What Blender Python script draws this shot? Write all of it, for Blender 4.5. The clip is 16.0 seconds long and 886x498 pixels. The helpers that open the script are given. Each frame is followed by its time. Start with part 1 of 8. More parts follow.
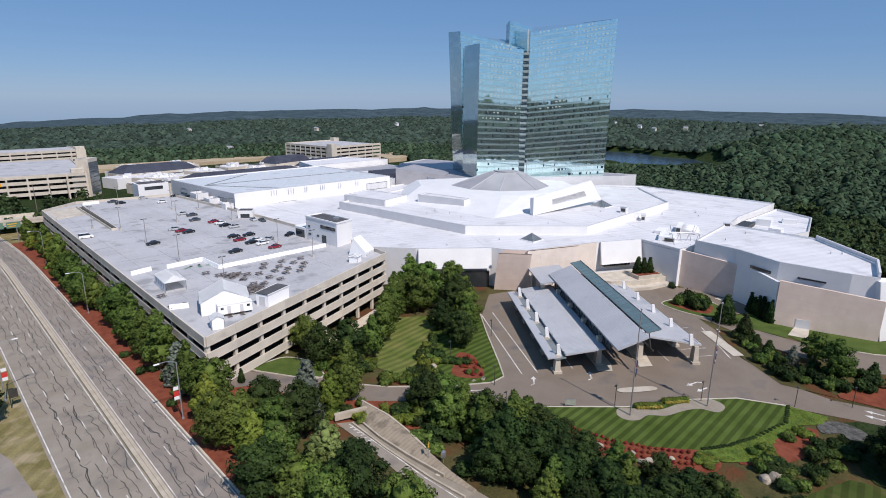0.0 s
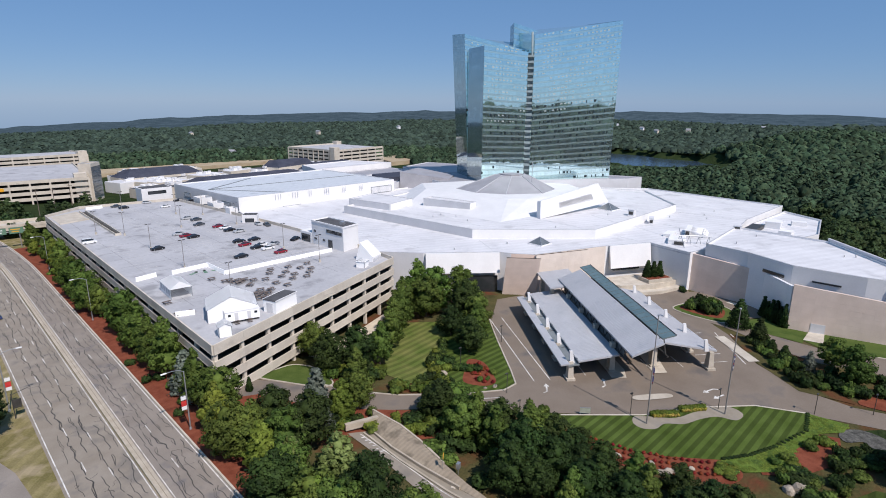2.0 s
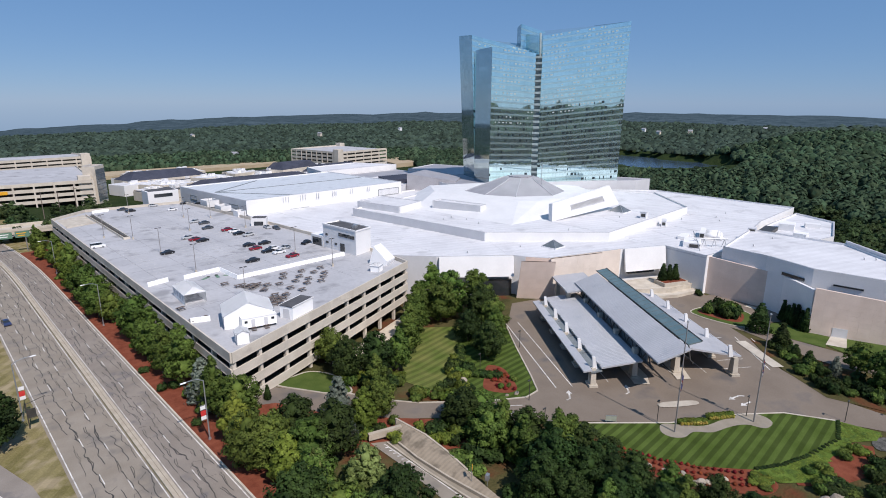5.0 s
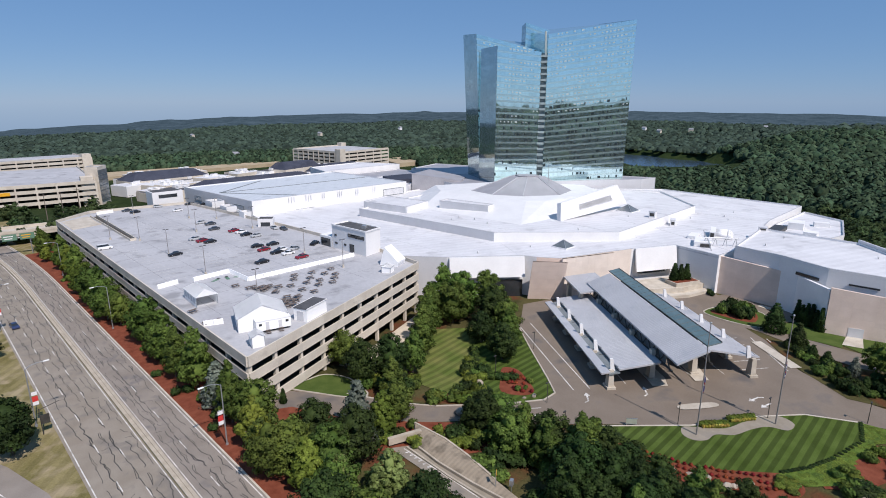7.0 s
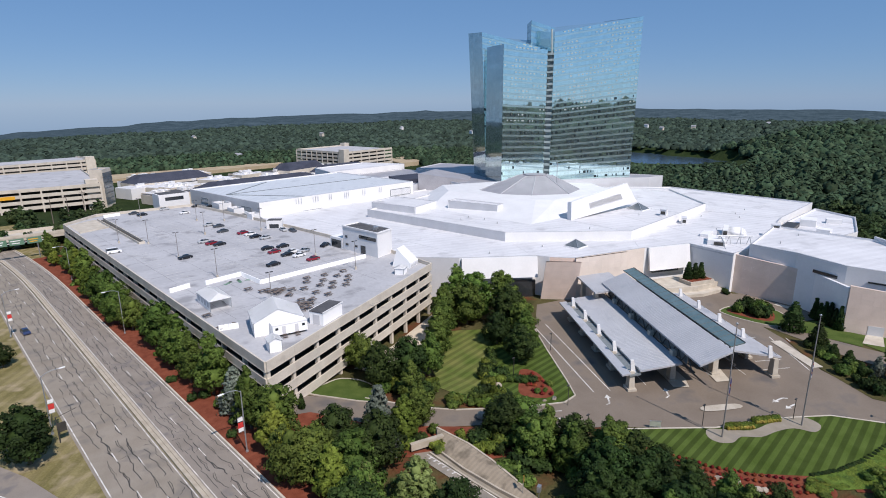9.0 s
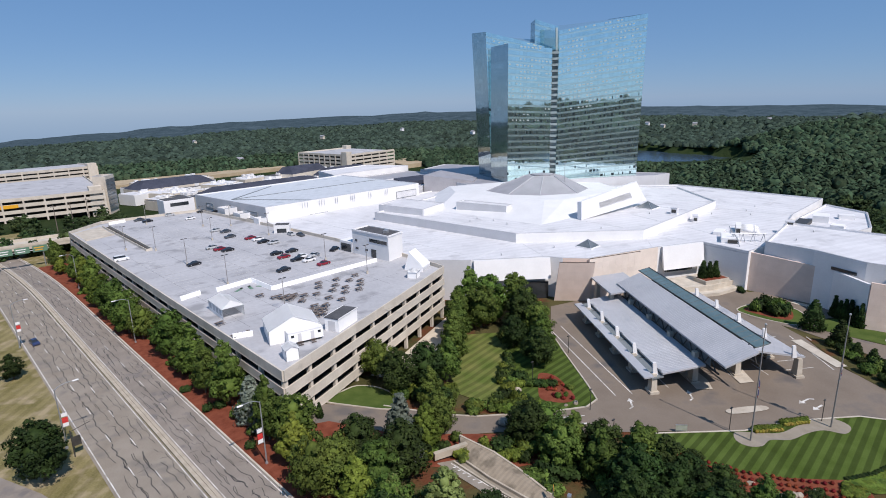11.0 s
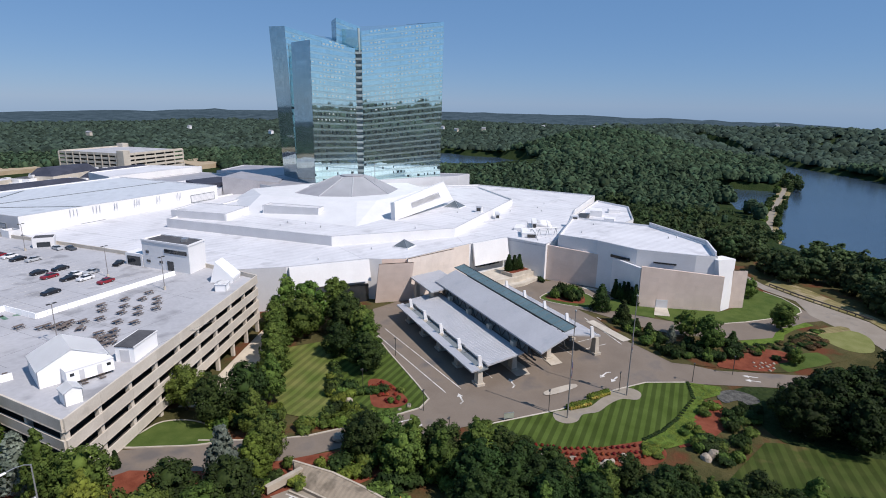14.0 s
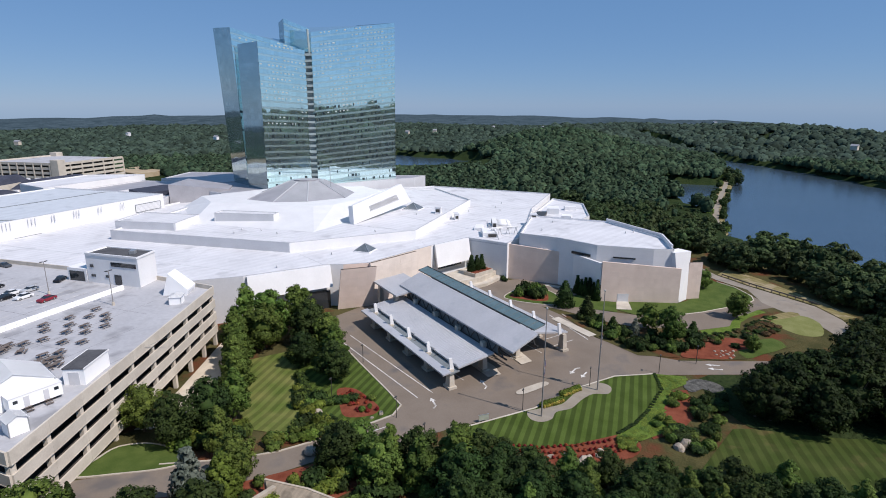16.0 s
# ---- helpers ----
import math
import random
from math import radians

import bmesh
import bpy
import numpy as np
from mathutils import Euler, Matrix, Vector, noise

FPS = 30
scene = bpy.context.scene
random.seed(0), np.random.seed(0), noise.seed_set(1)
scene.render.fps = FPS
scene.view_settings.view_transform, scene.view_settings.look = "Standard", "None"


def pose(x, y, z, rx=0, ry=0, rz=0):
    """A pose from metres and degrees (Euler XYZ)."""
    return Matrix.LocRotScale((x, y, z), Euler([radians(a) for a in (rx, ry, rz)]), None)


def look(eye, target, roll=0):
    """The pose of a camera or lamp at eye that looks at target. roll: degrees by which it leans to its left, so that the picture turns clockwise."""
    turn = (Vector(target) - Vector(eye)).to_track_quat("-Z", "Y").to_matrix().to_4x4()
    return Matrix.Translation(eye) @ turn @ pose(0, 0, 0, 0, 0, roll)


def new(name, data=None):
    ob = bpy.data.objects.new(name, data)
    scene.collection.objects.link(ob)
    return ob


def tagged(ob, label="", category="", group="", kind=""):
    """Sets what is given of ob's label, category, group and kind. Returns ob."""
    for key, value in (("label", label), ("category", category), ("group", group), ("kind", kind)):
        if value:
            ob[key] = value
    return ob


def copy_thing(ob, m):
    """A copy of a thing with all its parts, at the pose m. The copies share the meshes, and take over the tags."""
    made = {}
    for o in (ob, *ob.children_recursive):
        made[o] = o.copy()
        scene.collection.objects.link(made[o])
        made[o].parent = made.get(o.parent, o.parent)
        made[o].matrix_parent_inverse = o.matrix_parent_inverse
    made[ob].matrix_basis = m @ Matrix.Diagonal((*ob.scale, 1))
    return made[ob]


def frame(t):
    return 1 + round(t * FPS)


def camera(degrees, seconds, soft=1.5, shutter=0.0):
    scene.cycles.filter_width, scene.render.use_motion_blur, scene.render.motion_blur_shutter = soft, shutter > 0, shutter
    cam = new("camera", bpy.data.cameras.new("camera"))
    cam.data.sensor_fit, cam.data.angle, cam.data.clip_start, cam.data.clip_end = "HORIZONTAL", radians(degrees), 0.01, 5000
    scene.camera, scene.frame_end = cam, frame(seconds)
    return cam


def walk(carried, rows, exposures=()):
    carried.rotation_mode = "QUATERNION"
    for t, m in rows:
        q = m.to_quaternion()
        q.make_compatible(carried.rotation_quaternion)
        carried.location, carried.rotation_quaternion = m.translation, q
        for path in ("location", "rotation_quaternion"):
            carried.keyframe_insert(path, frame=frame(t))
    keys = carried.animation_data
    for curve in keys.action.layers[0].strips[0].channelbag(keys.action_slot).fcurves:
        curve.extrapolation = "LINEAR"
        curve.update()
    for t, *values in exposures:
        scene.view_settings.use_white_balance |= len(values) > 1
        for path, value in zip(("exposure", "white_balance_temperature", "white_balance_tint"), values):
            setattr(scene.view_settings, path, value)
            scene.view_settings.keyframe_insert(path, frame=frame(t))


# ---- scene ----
PLAN = 1.28  # metres to one unit of the plan below
cam = camera(77.04, 16.0, 0.95)
PATH = [
    (0.0, 0.42, 2.10, 56.50, 74.86, -0.50, -44.19),
    (0.5, 0.33, 2.97, 56.47, 74.98, -0.50, -44.25),
    (1.0, 0.38, 3.66, 56.45, 75.05, -0.45, -44.23),
    (1.5, 0.45, 4.28, 56.44, 75.10, -0.36, -44.15),
    (2.0, 0.47, 4.88, 56.44, 75.14, -0.28, -44.13),
    (2.5, 0.41, 5.52, 56.44, 75.19, -0.24, -44.08),
    (3.0, 0.27, 6.20, 56.44, 75.23, -0.22, -44.07),
    (3.5, 0.04, 6.93, 56.44, 75.27, -0.18, -44.10),
    (4.0, -0.25, 7.70, 56.44, 75.29, -0.20, -44.13),
    (6.5, -2.06, 11.83, 56.44, 75.25, -0.08, -44.38),
    (7.0, -2.40, 12.65, 56.45, 75.22, -0.02, -44.39),
    (7.5, -2.73, 13.48, 56.47, 75.21, 0.07, -44.37),
    (8.0, -3.04, 14.30, 56.48, 75.15, 0.20, -44.38),
    (8.5, -3.33, 15.14, 56.51, 75.13, 0.35, -44.40),
    (11.0, -4.36, 19.63, 56.51, 75.22, 1.37, -44.59),
    (11.5, -4.40, 20.58, 56.46, 75.25, 1.79, -44.65),
    (12.0, -4.35, 21.54, 56.38, 75.30, 2.24, -44.83),
    (12.5, -4.18, 22.48, 56.27, 75.33, 2.49, -45.93),
    (13.0, -3.90, 23.39, 56.13, 75.32, 1.45, -51.46),
    (13.5, -3.51, 24.26, 55.97, 75.32, 0.26, -57.87),
    (14.0, -3.04, 25.08, 55.78, 75.30, -0.98, -64.52),
    (14.5, -2.55, 25.84, 55.58, 75.30, -1.44, -68.21),
    (15.0, -2.14, 26.57, 55.40, 75.40, -1.04, -69.14),
    (15.5, -2.00, 27.30, 55.26, 75.49, -0.55, -69.44),
    (16.0, -2.37, 28.11, 55.21, 75.58, -0.19, -69.63),
]
walk(cam, [(t, pose(PLAN * x, PLAN * y, PLAN * z, rx, ry, rz)) for t, x, y, z, rx, ry, rz in PATH], [(0.0, 0.0, 6200, 16), (16.0, 0.0, 6200, 16)])

# ---- world, sun ----
SUN_EL, SUN_AZ = radians(51), radians(189)
world = bpy.data.worlds.new("sky")
scene.world = world
world.use_nodes = True
_w = world.node_tree.nodes
_sky = _w.new("ShaderNodeTexSky")
_sky.sky_type = "NISHITA"
_sky.sun_disc = False
_sky.sun_elevation, _sky.sun_rotation = SUN_EL, SUN_AZ
_sky.air_density, _sky.dust_density, _sky.ozone_density = 0.75, 0.08, 2.2
_w["Background"].inputs[1].default_value = 0.0735
_haze = _w.new("ShaderNodeMixRGB")
_haze.inputs[0].default_value = 0.62
_haze.inputs[2].default_value = (1.85, 4.2, 7.7, 1)
world.node_tree.links.new(_sky.outputs[0], _haze.inputs[1])
world.node_tree.links.new(_haze.outputs[0], _w["Background"].inputs[0])
_sl = bpy.data.lights.new("sun", "SUN")
_sl.energy, _sl.angle, _sl.color = 4.55, radians(0.6), (1.0, 0.925, 0.82)
sun = new("sun", _sl)
_sd = Vector((math.sin(SUN_AZ) * math.cos(SUN_EL), math.cos(SUN_AZ) * math.cos(SUN_EL), math.sin(SUN_EL)))
sun.matrix_world = look(_sd * 500, (0, 0, 0))
scene.view_settings.exposure = 0.0


# ---- materials ----
def material(name, a, b=None, rough=0.8, metal=0.0, size=1.0, fine=8.0, bump=0.0, rand=0.0, island=0.0, spec=0.4, hue=0.0, stain=None, stain_size=14.0, stain_at=0.56, relief=0.0):
    """Two colours mixed by noise at two scales, with a shift per object or per island and fine relief."""
    m = bpy.data.materials.new(name)
    m.use_nodes = True
    n, l = m.node_tree.nodes, m.node_tree.links
    p = n["Principled BSDF"]
    p.inputs["Roughness"].default_value, p.inputs["Metallic"].default_value = rough, metal
    p.inputs["Specular IOR Level"].default_value = spec
    geo = n.new("ShaderNodeNewGeometry")
    n1, n2 = n.new("ShaderNodeTexNoise"), n.new("ShaderNodeTexNoise")
    n1.inputs["Scale"].default_value, n2.inputs["Scale"].default_value = 1.0 / size, fine / size
    n1.inputs["Detail"].default_value, n2.inputs["Detail"].default_value = 4.0, 3.0
    for q in (n1, n2):
        l.new(geo.outputs["Position"], q.inputs["Vector"])
    add = n.new("ShaderNodeMath")
    add.operation = "MULTIPLY_ADD"
    l.new(n2.outputs[0], add.inputs[0])
    add.inputs[1].default_value = 0.5
    l.new(n1.outputs[0], add.inputs[2])
    ramp = n.new("ShaderNodeValToRGB")
    ramp.color_ramp.elements[0].position, ramp.color_ramp.elements[1].position = 0.55, 0.95
    ramp.color_ramp.elements[0].color, ramp.color_ramp.elements[1].color = (*a, 1), (*(b or a), 1)
    l.new(add.outputs[0], ramp.inputs[0])
    col = ramp.outputs[0]
    if stain:
        n3, r3, mx = n.new("ShaderNodeTexNoise"), n.new("ShaderNodeValToRGB"), n.new("ShaderNodeMixRGB")
        n3.inputs["Scale"].default_value, n3.inputs["Detail"].default_value = 1.0 / stain_size, 7.0
        l.new(geo.outputs["Position"], n3.inputs["Vector"])
        r3.color_ramp.elements[0].position, r3.color_ramp.elements[1].position = stain_at, stain_at + 0.14
        l.new(n3.outputs[0], r3.inputs[0])
        l.new(r3.outputs[0], mx.inputs[0])
        l.new(col, mx.inputs[1])
        mx.inputs[2].default_value = (*stain, 1)
        col = mx.outputs[0]
    if rand or island:
        hsv, mr = n.new("ShaderNodeHueSaturation"), n.new("ShaderNodeMapRange")
        src = geo.outputs["Random Per Island"] if island else n.new("ShaderNodeObjectInfo").outputs["Random"]
        k = island or rand
        mr.inputs[3].default_value, mr.inputs[4].default_value = 1 - k, 1 + k
        l.new(src, mr.inputs[0])
        l.new(mr.outputs[0], hsv.inputs["Value"])
        if hue:
            mh, wn = n.new("ShaderNodeMapRange"), n.new("ShaderNodeTexWhiteNoise")
            wn.noise_dimensions = "1D"
            l.new(src, wn.inputs["W"])
            mh.inputs[3].default_value, mh.inputs[4].default_value = 0.5 - hue, 0.5 + hue
            l.new(wn.outputs["Value"], mh.inputs[0])
            l.new(mh.outputs[0], hsv.inputs["Hue"])
        l.new(col, hsv.inputs["Color"])
        col = hsv.outputs[0]
    l.new(col, p.inputs["Base Color"])
    if bump:
        bp = n.new("ShaderNodeBump")
        bp.inputs["Strength"].default_value, bp.inputs["Distance"].default_value = bump, relief or size / fine
        l.new(n2.outputs[0], bp.inputs["Height"])
        l.new(bp.outputs[0], p.inputs["Normal"])
    return m


def striped(m, angle, width, dark=0.72, x0=0.0):
    """Mown stripes laid over a material's colour."""
    n, l = m.node_tree.nodes, m.node_tree.links
    p = n["Principled BSDF"]
    old = p.inputs["Base Color"].links[0].from_socket
    geo, sep = n.new("ShaderNodeNewGeometry"), n.new("ShaderNodeVectorMath")
    sep.operation = "DOT_PRODUCT"
    l.new(geo.outputs["Position"], sep.inputs[0])
    sep.inputs[1].default_value = (math.cos(angle) * math.pi / width, math.sin(angle) * math.pi / width, 0)
    sn, mr, mx = n.new("ShaderNodeMath"), n.new("ShaderNodeMapRange"), n.new("ShaderNodeMixRGB")
    sn.operation = "SINE"
    l.new(sep.outputs["Value"], sn.inputs[0])
    mr.inputs[1].default_value, mr.inputs[2].default_value = -0.25, 0.25
    mr.inputs[3].default_value, mr.inputs[4].default_value = dark, 1.12
    l.new(sn.outputs[0], mr.inputs[0])
    mx.blend_type, mx.inputs[0].default_value = "MULTIPLY", 1.0
    l.new(old, mx.inputs[1])
    l.new(mr.outputs[0], mx.inputs[2])
    l.new(mx.outputs[0], p.inputs["Base Color"])
    return m


def leafy(name, a, b):
    """Foliage: dull two-tone leaves that vary one by one and let a little light through."""
    m = material(name, a, b, rough=0.75, size=2.5, fine=5.0, rand=0.26, hue=0.02, spec=0.2)
    n, l = m.node_tree.nodes, m.node_tree.links
    p = n["Principled BSDF"]
    geo, mr, hsv = n.new("ShaderNodeNewGeometry"), n.new("ShaderNodeMapRange"), n.new("ShaderNodeHueSaturation")
    mr.inputs[3].default_value, mr.inputs[4].default_value = 0.62, 1.34
    l.new(geo.outputs["Random Per Island"], mr.inputs[0])
    l.new(mr.outputs[0], hsv.inputs["Value"])
    l.new(p.inputs["Base Color"].links[0].from_socket, hsv.inputs["Color"])
    l.new(hsv.outputs[0], p.inputs["Base Color"])
    tr, mix = n.new("ShaderNodeBsdfTranslucent"), n.new("ShaderNodeMixShader")
    l.new(hsv.outputs[0], tr.inputs["Color"])
    mix.inputs[0].default_value = 0.24
    l.new(p.outputs[0], mix.inputs[1])
    l.new(tr.outputs[0], mix.inputs[2])
    l.new(mix.outputs[0], n["Material Output"].inputs[0])
    return m


M_GRASS = striped(material("dry_grass", (0.14, 0.122, 0.045), (0.245, 0.205, 0.1), size=7, fine=20, bump=0.4, rough=0.95, spec=0.1, stain=(0.3, 0.245, 0.15), stain_size=5, stain_at=0.5), radians(140), 1.4, 0.95)
M_LAWN = striped(material("mown_lawn", (0.054, 0.083, 0.014), (0.08, 0.116, 0.025), size=5, fine=30, bump=0.3, rough=0.9, spec=0.1), radians(91), 1.05, 0.66)
M_LAWN2 = striped(material("mown_lawn_worn", (0.085, 0.12, 0.024), (0.16, 0.165, 0.05), size=5, fine=30, bump=0.3, rough=0.9, spec=0.1), radians(98), 1.2, 0.78)
M_LAWN3 = striped(material("mown_lawn_dark", (0.034, 0.054, 0.01), (0.062, 0.078, 0.02), stain=(0.11, 0.088, 0.035), stain_size=7, stain_at=0.58, size=5, fine=30, bump=0.3, rough=0.9, spec=0.1), radians(98), 1.2, 0.8)
M_COVER = material("bright_ground_cover", (0.075, 0.125, 0.018), (0.135, 0.19, 0.035), size=1.6, fine=6, bump=0.8, relief=0.3, rough=0.9, spec=0.1)
M_MEADOW = material("pale_mown_grass", (0.15, 0.165, 0.05), (0.215, 0.22, 0.085), size=4, fine=20, bump=0.4, rough=0.9, spec=0.1)
M_TURF = material("green_turf", (0.052, 0.084, 0.017), (0.09, 0.122, 0.03), size=4, fine=20, bump=0.4, rough=0.9, spec=0.1)
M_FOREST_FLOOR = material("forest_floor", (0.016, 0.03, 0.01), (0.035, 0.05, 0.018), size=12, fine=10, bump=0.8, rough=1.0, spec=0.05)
M_MULCH = material("red_mulch", (0.145, 0.04, 0.022), (0.225, 0.07, 0.04), size=2, fine=14, bump=0.6, rough=0.95, spec=0.1)
M_ASPHALT = material("worn_asphalt", (0.235, 0.2, 0.158), (0.29, 0.253, 0.207), size=5, fine=30, bump=0.15, rough=0.92, stain=(0.2, 0.178, 0.152), stain_size=4, stain_at=0.55)
M_ASPHALT2 = material("grey_asphalt", (0.218, 0.188, 0.158), (0.278, 0.243, 0.208), size=5, fine=30, bump=0.15, rough=0.92, stain=(0.17, 0.155, 0.148), stain_size=4, stain_at=0.57)
M_PLAZA = material("plaza_asphalt", (0.17, 0.136, 0.105), (0.213, 0.174, 0.137), size=9, fine=30, bump=0.1, rough=0.92, stain=(0.13, 0.115, 0.105), stain_size=9)
M_BED = material("undergrowth", (0.05, 0.05, 0.018), (0.1, 0.085, 0.035), size=6, fine=12, bump=0.5, rough=0.95, spec=0.1, stain=(0.12, 0.045, 0.022), stain_size=9, stain_at=0.52)
M_TAR = material("tar_seal", (0.035, 0.033, 0.031), (0.06, 0.057, 0.054), size=2, rough=0.8)
M_CONC = material("pale_concrete", (0.42, 0.37, 0.3), (0.55, 0.5, 0.42), size=3, fine=16, bump=0.1, rough=0.9, rand=0.06)
M_PRECAST = material("precast_concrete", (0.52, 0.465, 0.39), (0.62, 0.565, 0.48), size=4, fine=14, bump=0.08, rough=0.88, rand=0.04, stain=(0.43, 0.385, 0.325), stain_size=5, stain_at=0.62)
M_DECK = material("deck_concrete", (0.37, 0.37, 0.385), (0.46, 0.46, 0.475), size=14, fine=14, rough=0.9, bump=0.05, stain=(0.28, 0.28, 0.29), stain_size=7, stain_at=0.54)
# Interior shade is put into the dark colour of this concrete.
M_DARK = material("garage_shade_tone", (0.05, 0.045, 0.04), (0.08, 0.072, 0.065), size=5, rough=0.9)
M_ROOF = striped(material("white_roof_membrane", (0.52, 0.52, 0.535), (0.605, 0.605, 0.62), size=12, fine=10, rough=0.75, stain=(0.44, 0.44, 0.455), stain_size=9, stain_at=0.57), radians(68), 1.9, 1.06)
M_WHITE = material("white_panel", (0.735, 0.73, 0.725), (0.795, 0.79, 0.785), size=6, fine=10, rough=0.6, rand=0.03)
M_ROOFPANEL = material("off_white_panel", (0.66, 0.66, 0.665), (0.72, 0.72, 0.725), size=6, fine=10, rough=0.6, rand=0.03)
M_GREYWALL = material("grey_metal_and_shade_wall", (0.57, 0.57, 0.585), (0.63, 0.63, 0.645), size=6, fine=10, rough=0.6, rand=0.03)
M_STONE = material("tan_stone", (0.68, 0.545, 0.46), (0.76, 0.62, 0.53), size=4, fine=16, rough=0.85, bump=0.1, rand=0.03)
M_STONE_PALE = material("pale_stone", (0.67, 0.585, 0.51), (0.76, 0.67, 0.59), size=4, fine=16, rough=0.85, bump=0.1, rand=0.03)
M_SEAM = material("standing_seam_metal", (0.425, 0.43, 0.45), (0.485, 0.49, 0.51), size=8, fine=10, rough=0.5, metal=0.15, stain=(0.36, 0.375, 0.41), stain_size=6, stain_at=0.6)
M_DOME = material("lead_coated_roof", (0.33, 0.325, 0.34), (0.4, 0.39, 0.41), size=7, fine=10, rough=0.5, metal=0.2)
M_STEEL = material("galvanised_steel", (0.4, 0.41, 0.42), (0.5, 0.51, 0.52), rough=0.45, metal=0.7, size=1)
M_DARKSTEEL = material("dark_bronze_steel", (0.05, 0.048, 0.045), (0.08, 0.076, 0.07), rough=0.5, metal=0.3, size=1)
M_MAST = material("mast_paint", (0.2, 0.19, 0.18), (0.28, 0.26, 0.25), rough=0.5, size=1)
M_BLACK = material("black_rubber", (0.02, 0.02, 0.02), (0.035, 0.035, 0.035), rough=0.85, size=1)
M_ROOFDARK = material("dark_membrane", (0.06, 0.06, 0.065), (0.1, 0.1, 0.105), rough=0.9, size=4)
M_BLUEROOF = material("dark_shingle_roof", (0.03, 0.035, 0.055), (0.055, 0.06, 0.085), rough=0.85, size=8)
M_GUTTER = material("dark_grey_gutter", (0.16, 0.18, 0.185), (0.22, 0.24, 0.245), rough=0.5, size=3)
M_COPING = material("grey_coping_metal", (0.46, 0.46, 0.47), (0.54, 0.54, 0.55), rough=0.5, metal=0.2, size=3)
M_ROOFGREY = striped(material("grey_blue_roof_sheet", (0.46, 0.49, 0.52), (0.53, 0.56, 0.59), size=9, fine=10, rough=0.6, stain=(0.4, 0.43, 0.46), stain_size=9, stain_at=0.58), radians(0), 1.2, 1.04)
M_JOINT = material("slab_joint", (0.17, 0.17, 0.175), (0.22, 0.22, 0.225), rough=0.9, size=2)
M_MEDIAN = material("median_concrete", (0.36, 0.31, 0.24), (0.47, 0.41, 0.33), size=2, fine=16, bump=0.1, rough=0.92)
M_WINDOW = material("dark_window_glass", (0.02, 0.025, 0.03), (0.03, 0.035, 0.04), rough=0.06, size=3, spec=0.8)
M_CANOPYGLASS = material("green_skylight_glass", (0.12, 0.185, 0.185), (0.17, 0.24, 0.24), rough=0.12, size=3, metal=0.25, spec=0.9)
M_SKYLIGHT = material("grey_skylight_glass", (0.13, 0.15, 0.16), (0.2, 0.22, 0.23), rough=0.15, size=3, metal=0.2, spec=0.8)
M_TANPATH = material("tan_concrete", (0.24, 0.207, 0.158), (0.3, 0.262, 0.208), size=2, fine=16, bump=0.1, rough=0.95, stain=(0.25, 0.22, 0.18), stain_size=3, stain_at=0.56)
M_SAND = material("sandy_paving", (0.5, 0.43, 0.33), (0.6, 0.53, 0.42), size=3, fine=16, bump=0.1, rough=0.95, stain=(0.4, 0.34, 0.27), stain_size=4, stain_at=0.56)
M_BANK = striped(material("ribbed_concrete", (0.235, 0.192, 0.14), (0.3, 0.25, 0.187), size=2, fine=14, bump=0.2, rough=0.95, stain=(0.15, 0.125, 0.092), stain_size=2.5, stain_at=0.52), radians(90), 0.45, 1.0)
M_GRAVEL = material("grey_gravel", (0.035, 0.035, 0.03), (0.14, 0.135, 0.12), size=0.9, fine=5, bump=0.6, rough=0.95)
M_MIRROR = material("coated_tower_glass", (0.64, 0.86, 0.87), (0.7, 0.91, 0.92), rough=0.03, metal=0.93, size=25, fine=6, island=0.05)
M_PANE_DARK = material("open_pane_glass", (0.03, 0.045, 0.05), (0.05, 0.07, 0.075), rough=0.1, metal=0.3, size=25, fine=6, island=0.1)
# Darker copy of the tower glass: the side faces' shade put into colour.
M_MIRROR_DARK = material("shade_toned_tower_glass", (0.36, 0.45, 0.47), (0.42, 0.51, 0.53), rough=0.05, metal=0.85, size=25, fine=6, island=0.1)
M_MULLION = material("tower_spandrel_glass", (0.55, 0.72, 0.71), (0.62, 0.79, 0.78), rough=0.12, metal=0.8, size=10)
# The recess shadow of the tower slot is put into this colour.
M_SLOT = material("slot_shadow_glass", (0.19, 0.235, 0.24), (0.24, 0.285, 0.29), rough=0.2, size=10)
M_BLIND = material("pale_blind", (0.34, 0.4, 0.39), (0.41, 0.47, 0.455), rough=0.5, size=10)
M_TENT = material("white_tent_vinyl", (0.9, 0.9, 0.895), (0.93, 0.93, 0.925), rough=0.5, size=2)
M_WOOD = material("weathered_wood", (0.11, 0.085, 0.072), (0.18, 0.145, 0.125), rough=0.85, size=1, rand=0.2)
M_PAINT = material("white_road_paint", (0.5, 0.48, 0.44), (0.74, 0.72, 0.68), rough=0.8, size=1.2, fine=8, stain=(0.36, 0.335, 0.3), stain_size=1.6, stain_at=0.5)
M_BOARD = material("grey_green_board", (0.3, 0.32, 0.26), (0.37, 0.39, 0.33), rough=0.6, size=1)
M_SIGNGREEN = material("green_sign", (0.1, 0.2, 0.13), (0.14, 0.24, 0.17), rough=0.5, size=2)
M_RED = material("red_banner", (0.5, 0.03, 0.03), (0.6, 0.05, 0.04), rough=0.7, size=1)
M_YELLOW = material("yellow_sign", (0.75, 0.36, 0.02), (0.8, 0.42, 0.03), rough=0.5, size=1)
M_FLAGRED = material("dark_red_cloth", (0.16, 0.03, 0.03), (0.22, 0.045, 0.04), rough=0.8, size=1)
